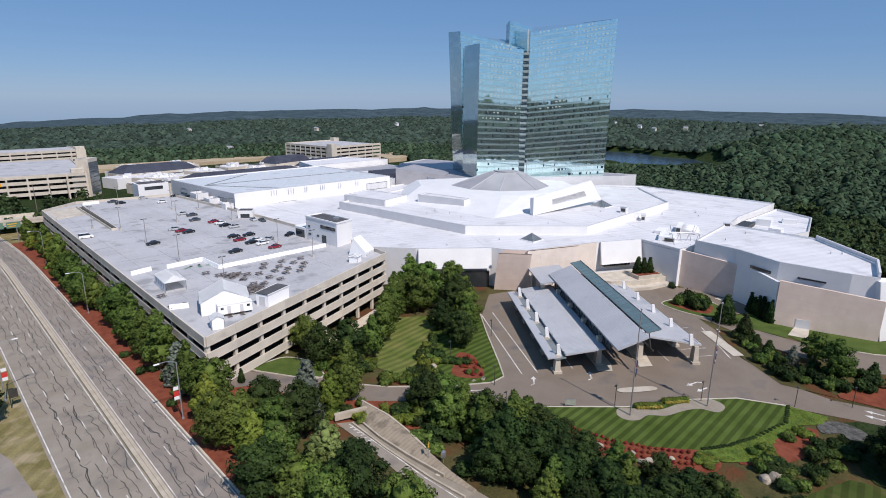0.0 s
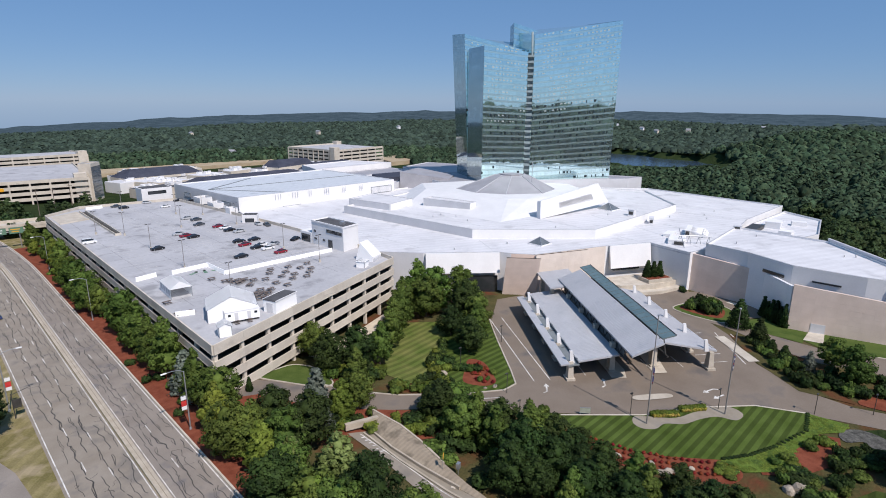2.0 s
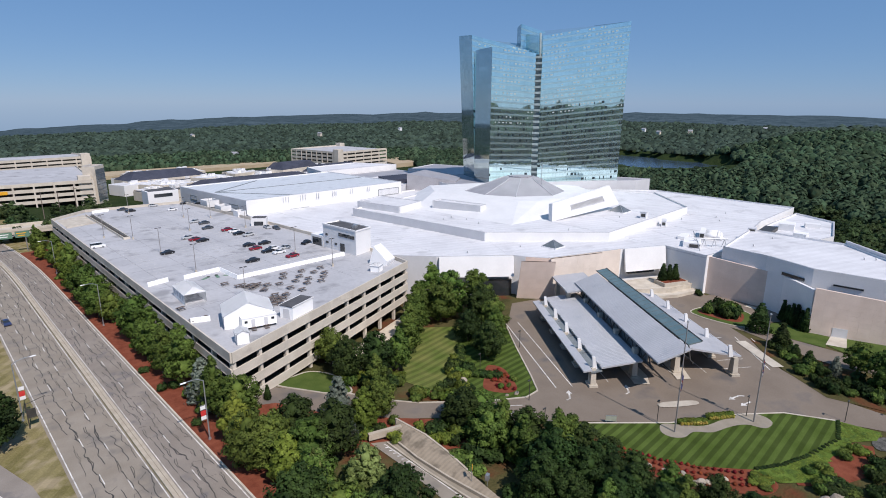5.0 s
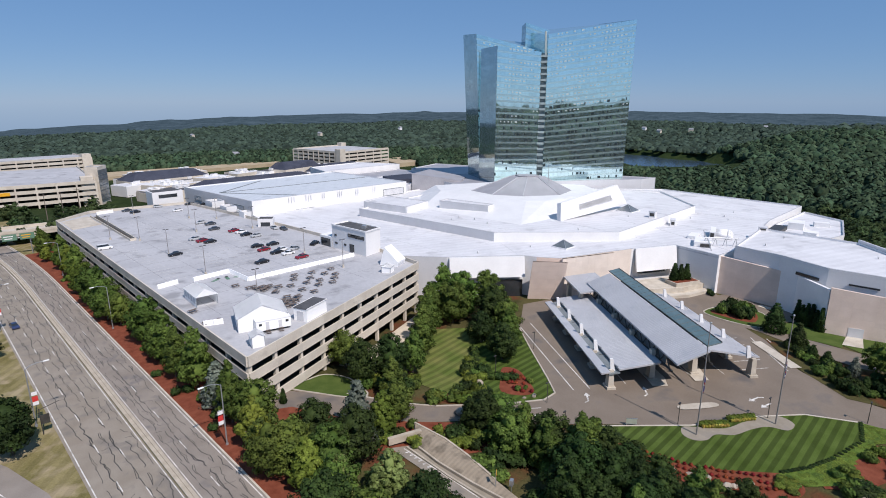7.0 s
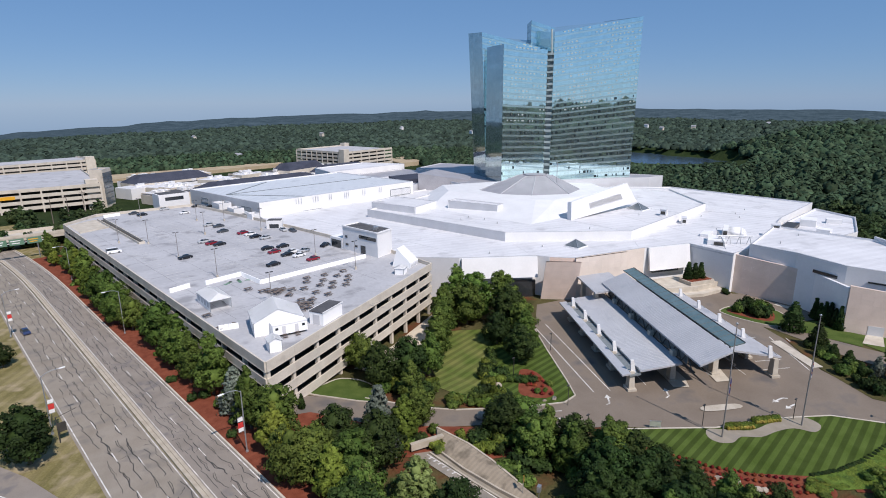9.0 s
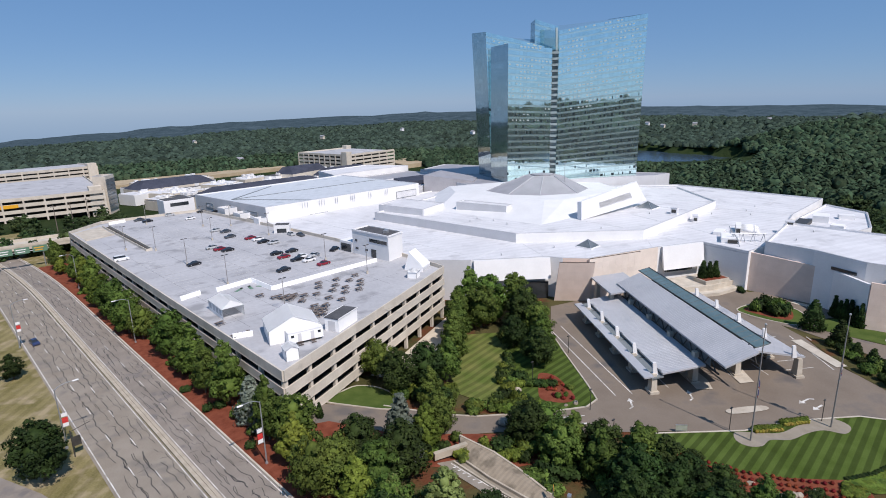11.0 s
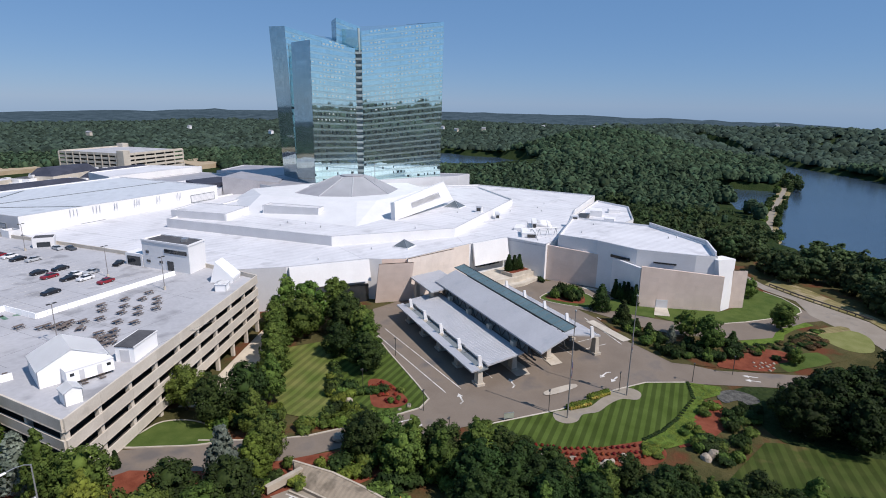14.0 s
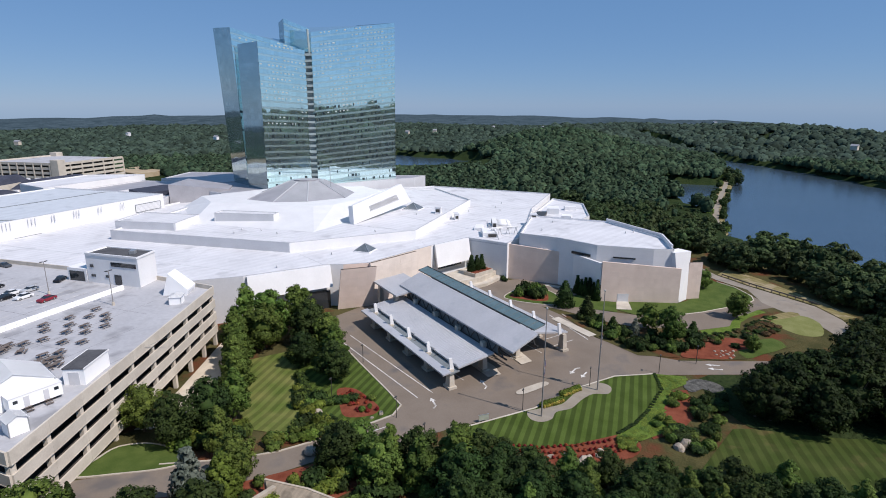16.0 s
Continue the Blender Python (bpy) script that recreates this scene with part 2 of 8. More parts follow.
M_FLAGPALE = material("grey_white_cloth", (0.3, 0.3, 0.32), (0.4, 0.4, 0.42), rough=0.8, size=1)
M_FLAGBLUE = material("dark_blue_cloth", (0.04, 0.04, 0.1), (0.06, 0.06, 0.14), rough=0.8, size=1)
M_WATER = material("river_water", (0.032, 0.052, 0.075), (0.042, 0.066, 0.092), rough=0.2, size=60, fine=40, bump=0.08, spec=0.8)
M_BARK = material("bark", (0.09, 0.07, 0.05), (0.15, 0.12, 0.09), rough=0.95, size=0.6, bump=0.5)
M_ROCK = material("pale_boulder", (0.25, 0.208, 0.16), (0.4, 0.35, 0.285), rough=0.9, size=1, fine=6, bump=0.5, rand=0.12)
M_LEAF = leafy("leaf_green", (0.055, 0.093, 0.016), (0.131, 0.188, 0.036))
M_LEAF_O = leafy("leaf_olive", (0.11, 0.14, 0.035), (0.22, 0.26, 0.085))
M_LEAF_D = leafy("leaf_dark", (0.015, 0.03, 0.007), (0.045, 0.076, 0.017))
# Darkest leaf copy: the shadow of the dense stand put into its colour.
M_LEAF_S = leafy("leaf_shade_darkened", (0.009, 0.019, 0.004), (0.028, 0.048, 0.01))
M_LEAF_W = leafy("leaf_woodland", (0.026, 0.048, 0.016), (0.07, 0.104, 0.036))
M_LEAF_Y = leafy("leaf_yellow_green", (0.085, 0.12, 0.016), (0.16, 0.205, 0.032))
M_LEAF_B = leafy("needle_blue_green", (0.105, 0.13, 0.1), (0.2, 0.225, 0.18))
M_LEAF_BR = leafy("leaf_bronze", (0.075, 0.05, 0.02), (0.15, 0.1, 0.042))
M_REDLEAF = leafy("red_leaved_plant", (0.18, 0.028, 0.016), (0.31, 0.055, 0.03))
M_FLOWER = leafy("yellow_flowers", (0.35, 0.3, 0.05), (0.6, 0.5, 0.12))
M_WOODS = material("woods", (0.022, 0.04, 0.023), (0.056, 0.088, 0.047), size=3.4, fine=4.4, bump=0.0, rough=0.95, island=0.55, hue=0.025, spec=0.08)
# Distance haze is painted into the next woods colours: bluer, and palest farthest off.
M_WOODS_MID = material("hazed_middle_woods", (0.025, 0.041, 0.031), (0.053, 0.077, 0.056), size=3.6, fine=4.0, bump=0.0, rough=0.95, island=0.48, hue=0.02, spec=0.08)
M_WOODS_FAR = material("hazed_far_woods", (0.038, 0.06, 0.072), (0.075, 0.107, 0.126), size=34.0, fine=3.0, bump=0.8, relief=9.0, rough=1.0, spec=0.0)


# ---- building helpers ----
def mesh_of(name, bm, mat, smooth=False):
    me = bpy.data.meshes.new(name)
    bm.to_mesh(me)
    bm.free()
    for m in mat if isinstance(mat, (list, tuple)) else (mat,):
        me.materials.append(m)
    if smooth:
        me.shade_smooth()
    return me


def part(name, bm, mat, parent, label="", smooth=False):
    ob = new(name, mesh_of(name, bm, mat, smooth))
    ob.parent = parent
    if label:
        tagged(ob, label)
    return ob


def thing(name, label, category, at=(0, 0, 0), turn=0.0, group="", kind=""):
    ob = new(name)
    ob.empty_display_size = 0.5
    ob.location, ob.rotation_euler = at, (0, 0, radians(turn))
    return tagged(ob, label, category, group, kind)


def solid(name, bm, mat, label, category, group="", kind="", smooth=False):
    return tagged(new(name, mesh_of(name, bm, mat, smooth)), label, category, group, kind)


def box(bm, cx, cy, cz, sx, sy, sz, rz=0.0, mi=0, bevel=0.0):
    r = bmesh.ops.create_cube(bm, size=1.0, matrix=Matrix.LocRotScale((cx, cy, cz), Euler((0, 0, radians(rz))), (sx, sy, sz)))
    fs = {f for v in r["verts"] for f in v.link_faces}
    for f in fs:
        f.material_index = mi
    if bevel:
        bmesh.ops.bevel(bm, geom=[e for e in {e for f in fs for e in f.edges}], offset=bevel, segments=1, affect="EDGES")
    return bm


def boxes(*rows):
    bm = bmesh.new()
    for r in rows:
        box(bm, *r)
    return bm


def prism(bm, pts, z0, z1, mi=0, top=None, mi_top=None):
    """An upright block on a plan; top: another plan for its upper edge, or heights one by one."""
    n = len(pts)
    tp = top or pts
    zt = z1 if isinstance(z1, (list, tuple)) else [z1] * n
    lo = [bm.verts.new((x, y, z0)) for x, y in pts]
    hi = [bm.verts.new((x, y, z)) for (x, y), z in zip(tp, zt)]
    for i in range(n):
        j = (i + 1) % n
        bm.faces.new((lo[i], lo[j], hi[j], hi[i])).material_index = mi
    bm.faces.new(hi).material_index = mi if mi_top is None else mi_top
    bm.faces.new(lo[::-1]).material_index = mi
    return bm


def tube(bm, p, q, r0, r1=None, n=8, mi=0):
    """A round bar from p to q."""
    p, q = Vector(p), Vector(q)
    m = Matrix.Translation((p + q) / 2) @ (q - p).to_track_quat("Z", "Y").to_matrix().to_4x4()
    k = bmesh.ops.create_cone(bm, cap_ends=True, segments=n, radius1=r0, radius2=r0 if r1 is None else r1, depth=(q - p).length, matrix=m)
    for f in {f for v in k["verts"] for f in v.link_faces}:
        f.material_index = mi
    return bm


def wall_run(bm, p, q, z0, z1, thick=0.5, mi=0):
    """A straight wall from p to q on the plan."""
    (x0, y0), (x1, y1) = p, q
    L = math.hypot(x1 - x0, y1 - y0)
    return box(bm, (x0 + x1) / 2, (y0 + y1) / 2, (z0 + z1) / 2, L, thick, z1 - z0, math.degrees(math.atan2(y1 - y0, x1 - x0)), mi)


def smooth_loop(pts, steps=5):
    """A rounded closed line through a few plan points."""
    out, n = [], len(pts)
    for i in range(n):
        p0, p1, p2, p3 = (Vector(pts[(i + k) % n]) for k in (-1, 0, 1, 2))
        for s in range(steps):
            t = s / steps
            out.append(tuple(0.5 * (2 * p1 + (p2 - p0) * t + (2 * p0 - 5 * p1 + 4 * p2 - p3) * t * t + (3 * p1 - p0 - 3 * p2 + p3) * t ** 3)))
    return out


# ---- ground ----
RIDGE = [(-30, -1.6), (6, -2.1), (16, -1.6), (24, -1.2), (32, -1.0), (44, -0.8), (64, -0.7), (75, -0.8), (84, -0.95), (94, -1.05), (101, -1.35), (108, -1.9), (125, -1.6), (200, -1.0), (330, -1.6)]
BENDS = (40.0, 48.0, 56.0, 64.0, 72.0)


def near_z(x):
    return 4.5 - 3.5 * min(1.0, max(0.0, (x - BENDS[0]) / (BENDS[-1] - BENDS[0])))


def bump_at(x, y, cx, cy, sx, sy, turn=0.0):
    c, s = math.cos(radians(turn)), math.sin(radians(turn))
    u, v = ((x - cx) * c + (y - cy) * s) / sx, ((y - cy) * c - (x - cx) * s) / sy
    return math.exp(-u * u - v * v)


RIVER = [(205, -120), (198, -62), (212, -42), (226, -24), (252, -12), (290, -5), (330, -4), (400, -10), (476, -24), (553, -35), (600, -37), (660, -34), (720, -20), (800, 8), (880, 38), (960, 66), (1010, 62), (958, 35), (898, 6), (778, -25), (704, -51), (651, -72), (605, -97), (545, -119), (497, -138), (420, -190), (330, -190), (250, -160)]
LAGOON = [(312, -6), (337, 1), (373, 12), (449, 28), (470, 4), (470, -22), (400, -16), (340, -10)]
POND = [(476, 176), (474, 215), (484, 250), (512, 300), (530, 350), (620, 345), (610, 290), (600, 240), (590, 212), (555, 188)]


def inside(x, y, poly):
    c, j = False, len(poly) - 1
    for i in range(len(poly)):
        (x0, y0), (x1, y1) = poly[i], poly[j]
        if (y0 > y) != (y1 > y) and x < (x1 - x0) * (y - y0) / (y1 - y0) + x0:
            c = not c
        j = i
    return c


def wet(x, y):
    return inside(x, y, RIVER) or inside(x, y, LAGOON) or inside(x, y, POND)


def ground_z(x, y):
    r = math.hypot(x, y)
    az = math.degrees(math.atan2(x, y)) % 360
    az = az - 360 if az > 330 else az
    el = RIDGE[0][1]
    for (a0, e0), (a1, e1) in zip(RIDGE, RIDGE[1:]):
        if a0 <= az <= a1:
            el = e0 + (e1 - e0) * (az - a0) / (a1 - a0)
    z = near_z(x)
    if r > 300:
        k = min(1.0, (r - 300) / 200)
        z = z * (1 - k) + k * 0.5
    top = 56 + 2300 * math.tan(radians(el)) - 5
    if r > 500:
        k = min(1.0, (r - 500) / 1800)
        k = k * k * (3 - 2 * k)
        z += k * (top - 0.5) + 7 * noise.noise((x / 260, y / 260, 0)) * min(1, (r - 500) / 400) * (1 - 0.6 * k)
    if r > 2300:
        z -= (r - 2300) * 0.055
    z += 20 * bump_at(x, y, 760, 125, 200, 80, 15) + 7 * bump_at(x, y, 430, 95, 110, 60) + 23 * bump_at(x, y, 850, -175, 270, 85, 38) + 8 * bump_at(x, y, 960, 330, 160, 60, 60) + 26 * bump_at(x, y, 190, -560, 420, 150) + 17 * bump_at(x, y, 590, 138, 140, 70) + 12 * bump_at(x, y, 1120, 50, 260, 110)
    if r > 1200:
        z += min(1.0, (r - 1200) / 300) * 9 * (noise.noise((x / 190, y / 190, 3)) + 0.5 * noise.noise((x / 80, y / 80, 7)))
    return z


_gx = sorted({*BENDS, *range(-60, 161, 20), *range(160, 760, 15), *range(240, 480, 8), *range(760, 1060, 20), *range(1060, 1600, 60), *range(1600, 4700, 160), *(-60 - 12 * 1.35 ** k for k in range(1, 20)), 34.0})
_gy = sorted({*range(-480, 480, 15), *range(-60, 36, 7), *range(480, 1600, 60), *range(1600, 4700, 160), *(-480 - 30 * 1.3 ** k for k in range(1, 17))})
_gv, _gf, _gm = [], [], []
for y in _gy:
    for x in _gx:
        w = wet(x, y)
        _gv.append((x, y, -6.0 if w else ground_z(x, y) - 0.06))
_nx = len(_gx)
for j in range(len(_gy) - 1):
    for i in range(_nx - 1):
        a = j * _nx + i
        _gf.append((a, a + 1, a + 1 + _nx, a + _nx))
        cx, cy = (_gx[i] + _gx[i + 1]) / 2, (_gy[j] + _gy[j + 1]) / 2
        r = math.hypot(cx - 60, cy - 80)
        # far ground takes the woods colour with haze painted in
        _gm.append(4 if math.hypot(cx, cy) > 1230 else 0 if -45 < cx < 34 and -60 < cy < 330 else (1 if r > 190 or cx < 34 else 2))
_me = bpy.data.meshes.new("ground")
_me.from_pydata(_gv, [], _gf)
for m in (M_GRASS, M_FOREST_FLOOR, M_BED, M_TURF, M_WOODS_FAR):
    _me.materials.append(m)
_me.polygons.foreach_set("material_index", _gm)
_me.shade_smooth()
ground = tagged(new("ground", _me), "rolling ground of grass, forest floor and haze-tinted far woods", "ground", kind="structure")

for nm, poly, lab in (("water_river", RIVER, "wide calm blue-grey river"), ("water_pond", POND, "quiet cove of the lake among trees")):
    bm = bmesh.new()
    c = Vector((sum(p[0] for p in poly) / len(poly), sum(p[1] for p in poly) / len(poly), 0))
    grow = 1.25 if nm != "water_river" else 1.0
    if nm == "water_river":
        bm.faces.new([bm.verts.new((x, y, -3)) for x, y in ((205, -160), (300, -230), (560, -230), (800, -70), (980, -10), (1060, 60), (980, 110), (800, 50), (680, 10), (490, 44), (330, 30), (280, 4), (215, -10), (190, -60))])
    else:
        bm.faces.new([bm.verts.new((c.x + (x - c.x) * grow, c.y + (y - c.y) * grow, -3)) for x, y in poly])
    solid(nm, bm, M_WATER, lab, "water", kind="structure")


def drape(bm, pts, lift, mi=0, flat=None):
    """A flat patch on a plan, laid over the ground's slope."""
    b2 = bmesh.new()
    f = b2.faces.new([b2.verts.new((x, y, 0)) for x, y in pts])
    f.normal_update()
    if f.normal.z < 0:
        f.normal_flip()
    for x in BENDS:
        g = b2.verts[:] + b2.edges[:] + b2.faces[:]
        bmesh.ops.bisect_plane(b2, geom=g, plane_co=(x, 0, 0), plane_no=(1, 0, 0))
    m = {v: bm.verts.new((v.co.x, v.co.y, (near_z(v.co.x) if flat is None else flat) + lift)) for v in b2.verts}
    for f in b2.faces:
        bm.faces.new([m[v] for v in f.verts]).material_index = mi
    b2.free()
    return bm


def patch(name, pts, lift, mat, label, category, rounded=0):
    bm = bmesh.new()
    drape(bm, smooth_loop(pts, rounded) if rounded else pts, lift)
    return solid(name, bm, mat, label, category, kind="structure")


def strip(pts, w):
    """The outline of a band of width w along a line."""
    L, R = [], []
    for i, p in enumerate(pts):
        a, b = Vector(pts[max(0, i - 1)]), Vector(pts[min(len(pts) - 1, i + 1)])
        d = (b - a).normalized()
        nrm = Vector((-d.y, d.x)) * w / 2
        L.append(tuple(Vector(p) + nrm))
        R.append(tuple(Vector(p) - nrm))
    return L, R


def band(bm, pts, w, lift, mi=0):
    L, R = strip(pts, w)
    for i in range(len(pts) - 1):
        drape(bm, [R[i], R[i + 1], L[i + 1], L[i]], lift, mi)
    return bm


def kerb(name, pts, closed=True, h=0.16, w=0.3):
    """A raised concrete kerb along a line, following the ground."""
    q = list(pts) + ([pts[0], pts[1]] if closed else [])
    L, R = strip(q, w)
    n = len(pts) if closed else len(q) - 1
    bm = bmesh.new()
    for i in range(n):
        z = [near_z(p[0]) for p in (R[i], R[i + 1], L[i + 1], L[i])]
        prism(bm, [R[i], R[i + 1], L[i + 1], L[i]], min(z) - 0.4, [k + h for k in z])
    return solid(name, bm, M_CONC, "pale concrete kerb stones", "kerb", kind="structure")


# ---- highway ----
def road_x(x, y):
    """The highway bends away at its far end."""
    k = max(0.0, y - 205) / 60
    return x - 3.0 * k * k


ROAD_Y = [-260, -140, -60, 20, 60, 100, 150, 190, 205, 220, 235, 250, 265, 285, 310]


def lane_line(x, y0=-300, y1=310):
    return [(road_x(x, y), y) for y in ROAD_Y if y0 <= y <= y1]


bm = bmesh.new()
band(bm, lane_line(13.2), 9.2, 0.02)
solid("road", bm, M_ASPHALT, "worn grey three-lane carriageway with sealed cracks", "road", kind="structure")
bm = bmesh.new()
band(bm, lane_line(22.2), 7.4, 0.02)
solid("road", bm, M_ASPHALT2, "two-lane carriageway of cracked grey asphalt", "road", kind="structure")
bm = bmesh.new()
for x, w, h in ((18.15, 0.5, 0.3), (18.75, 0.45, 0.26)):
    ln = lane_line(x)
    for a, b in zip(ln, ln[1:]):
        wall_run(bm, a, b, 4.2, 4.5 + h, w)
ln = lane_line(18.45)
for a, b in zip(ln, ln[1:]):
    wall_run(bm, a, b, 4.2, 4.64, 0.24)
solid("road_median", bm, M_MEDIAN, "low double concrete median kerb of the highway", "median", kind="structure")
bm = bmesh.new()
for x in (9.05, 25.3):
    band(bm, lane_line(x), 0.16, 0.035)
for x in (17.55, 19.3):
    band(bm, lane_line(x), 0.14, 0.035)
for x, y0 in ((12.0, 66.0), (14.6, 62.0), (22.0, 70.0)):
    for k in range(20):
        y = y0 + 12.2 * k
        band(bm, [(road_x(x, y), y), (road_x(x, y + 3), y + 3)], 0.13, 0.036)
solid("road_marking", bm, M_PAINT, "worn white lane lines on the highway", "road marking", kind="structure")
ln = lane_line(25.75)
bm = bmesh.new()
for a, b in zip(ln, ln[1:]):
    wall_run(bm, a, b, 4.2, 4.66, 0.3)
solid("kerb", bm, M_CONC, "concrete kerb along the mulch strip", "kerb", kind="structure")
# sealed cracks that wander along the lanes
random.seed(5)
bm = bmesh.new()
for x0 in (10.6, 12.05, 13.4, 14.65, 15.9, 17.0, 20.2, 21.0, 22.05, 23.3, 24.4):
    joint = x0 in (12.05, 14.65, 22.05)
    y, x = 62.0 + random.random() * 6, x0
    while y < 258:
        n = random.randint(10, 30) if joint else random.randint(5, 18)
        pts, dx = [], random.uniform(-0.03, 0.03)
        for k in range(n):
            pts.append((road_x(x, y), y))
            x += random.choice((0.08, 0.2, 0.34)) * random.uniform(-1, 1) + dx + (x0 - x) * 0.2
            y += random.uniform(0.35, 1.1)
        w = random.uniform(0.07, 0.14) * (1.2 if joint else 0.9)
        band(bm, pts, w, 0.03 + 0.002 * random.random())
        if random.random() < 0.45:
            a = random.randrange(len(pts) - 4)
            side = random.choice((-0.3, 0.3))
            band(bm, [(px + side * math.sin(math.pi * i / 6) * random.uniform(0.6, 1.2), py) for i, (px, py) in enumerate(pts[a:a + 7])], w * 0.8, 0.034)
        y += random.choice((0.1, 0.4, 1.0) if joint else (0.3, 1.5, 5.0, 10.0)) * random.random()
for k in range(120):
    x, y = random.choice((random.uniform(10, 17), random.uniform(19.8, 25))), random.uniform(62, 230)
    pts = [(x, y)]
    a = random.uniform(0, 6.3)
    for s in range(random.randint(2, 6)):
        a += random.uniform(-0.9, 0.9)
        x, y = x + 0.42 * math.cos(a), y + 0.4 * math.sin(a)
        if not (9.8 < x < 17.4 or 19.5 < x < 25.2):
            break
        pts.append((x, y))
    if len(pts) > 1:
        band(bm, pts, random.uniform(0.05, 0.1), 0.033)
solid("tar_cracks", bm, M_TAR, "black tar-sealed cracks wandering over the asphalt", "road crack", kind="stuff")
patch("mulch_strip", [(25.9, -20), (34, -20), (34, 97), (34, 200), (34, 250), (road_x(25.9, 250), 250), (road_x(25.9, 235), 235), (road_x(25.9, 220), 220), (25.9, 200), (25.9, 100)], 0.05, M_MULCH, "red bark mulch strip under the roadside trees", "mulch bed")
patch("road", [(-30, -40), (7.9, -40), (6.9, 75), (4.6, 97), (1.5, 108), (-3, 119), (-12, 140), (-30, 180)], 0.03, M_ASPHALT2, "grey side road beyond the grass verge", "road")
bm = bmesh.new()
band(bm, [(1.5, 96), (-1.0, 104), (-5, 112)], 0.16, 0.045)
solid("road_marking", bm, M_PAINT, "white line on the side road", "road marking", kind="structure")

# ---- plaza and drives ----
PLAZA = [(72, 72), (78.8, 67.6), (82.6, 67.6), (86.6, 72.3), (96, 84), (105, 94), (118, 103), (130, 99), (150, 93), (162, 80), (168, 70), (158, 60), (150, 60), (140, 47), (128, 37), (122, 27), (121.5, 18), (126, 5.5), (131, -8), (124, -10), (119.5, 5), (112.4, 23), (108.3, 31.5), (99.4, 39.3), (90, 44.6), (86.1, 48.6), (78.5, 56.5), (70, 64.5), (64, 70.5), (54.5, 76.3), (45.5, 84.5), (39, 93), (30.5, 104), (34, 108), (40, 103.2), (48, 94), (50.6, 92.6), (56.5, 83.5), (61, 79)]
patch("pavement_plaza", PLAZA, 0.02, M_PLAZA, "brown-grey asphalt forecourt and drive round the canopy", "forecourt")
SERVICE_KERB = [(147.2, 28.2), (150.5, 20.6), (152, 16.4), (156, 11.1), (162.2, 4.6), (167.4, -1.1), (171.5, -3.3), (175.3, -3.3), (179, -1.7), (182.6, 0.2), (187, 5)]
patch("pavement_drive", [(147, 65), (152, 66), (160, 71), (167.2, 66), (166.2, 49.5), (160, 44.5), (152, 49), (147.6, 45), (147.4, 38), (147.2, 31), (147.2, 28.2), (150.5, 20.6), (152, 16.4), (156, 11.1), (162.2, 4.6), (167.4, -1.1), (171.5, -3.3), (175.3, -3.3), (172, -5.5), (167.7, -8.6), (163.4, -3.4), (158.7, -0.1), (155.6, 2.7), (151.4, 4.5), (147.4, 5.4), (141.7, 13.3), (141.2, 16.6), (139.4, 23.2), (138.2, 27.7), (139.5, 36), (142.5, 44), (144.5, 50), (145, 58)], 0.05, M_PLAZA, "curved asphalt service drive past the stone wing", "drive")
patch("road_east", [(215, 22), (205, 14), (194.6, 7.8), (189, 4.8), (181.8, -3), (176, -4.2), (170, -5.3), (163.6, -9.8), (159.4, -14.3), (154.7, -16.6), (140, -22), (120, -29), (108, -32), (110, -38), (128, -34), (147, -28.4), (157.3, -23.4), (162.6, -22.7), (171.8, -18.8), (177.9, -12.4), (186, -3.5), (195, 4.3), (206, 10), (217, 18)], 0.058, M_ASPHALT, "pale asphalt road along the river bank", "road")
patch("verge", [(196, 4), (187, -4), (178.5, -12.6), (172.4, -19.2), (163, -23.2), (166, -27), (176, -22), (184, -16), (196.2, -8.2), (205, 0)], 0.03, M_GRASS, "dry grass verge beside the river road", "verge")
patch("meadow", [(155.7, -5.1), (162.3, -13.1), (158.0, -16.5), (150.2, -15.7), (147.4, -13.5), (147.1, -10.3), (149.0, -7.8), (151.5, -6.1)], 0.08, M_MEADOW, "pale mown grass between the drives", "grass", rounded=3)
bm = bmesh.new()
for a, b in (((105, 94.5), (86.2, 66)), ((108, 93), (89, 64)), ((76, 66.5), (70, 71.2)), ((139, 50), (126, 38.5)), ((141, 47), (129, 36.2))):
    band(bm, [a, b], 0.22, 0.035)
for k in range(5):
    band(bm, [(119.5 + 3.0 * k, 45.5 + 2.6 * k), (124.5 + 3.0 * k, 41.8 + 2.6 * k)], 0.18, 0.035)
for k in range(4):
    band(bm, [(96 + 6.2 * k, 60 - 4.2 * k), (99.2 + 6.2 * k, 64.2 - 4.2 * k)], 0.18, 0.035)
solid("road_marking", bm, M_PAINT, "white painted lane lines on the forecourt", "road marking", kind="structure")


def arrow(x, y, turn, hook=0.0):
    """A painted direction arrow."""
    bm = bmesh.new()
    c, s = math.cos(radians(turn)), math.sin(radians(turn))
    def at(pts):
        return [(x + 1.35 * (u * c - v * s), y + 1.35 * (u * s + v * c)) for u, v in pts]
    drape(bm, at([(-1.1, -0.13), (0.3, -0.13), (0.3, 0.13), (-1.1, 0.13)]), 0.04)
    drape(bm, at([(0.3, -0.45), (1.2, 0), (0.3, 0.45)]), 0.04)
    if hook:
        drape(bm, at([(-1.1, -0.13), (-1.1, 0.13), (-1.6, 0.13 + hook), (-1.75, -0.05 + hook)]), 0.04)
    return solid("painted_arrow", bm, M_PAINT, "white direction arrow painted on the asphalt", "road marking", group="painted arrows", kind="structure")


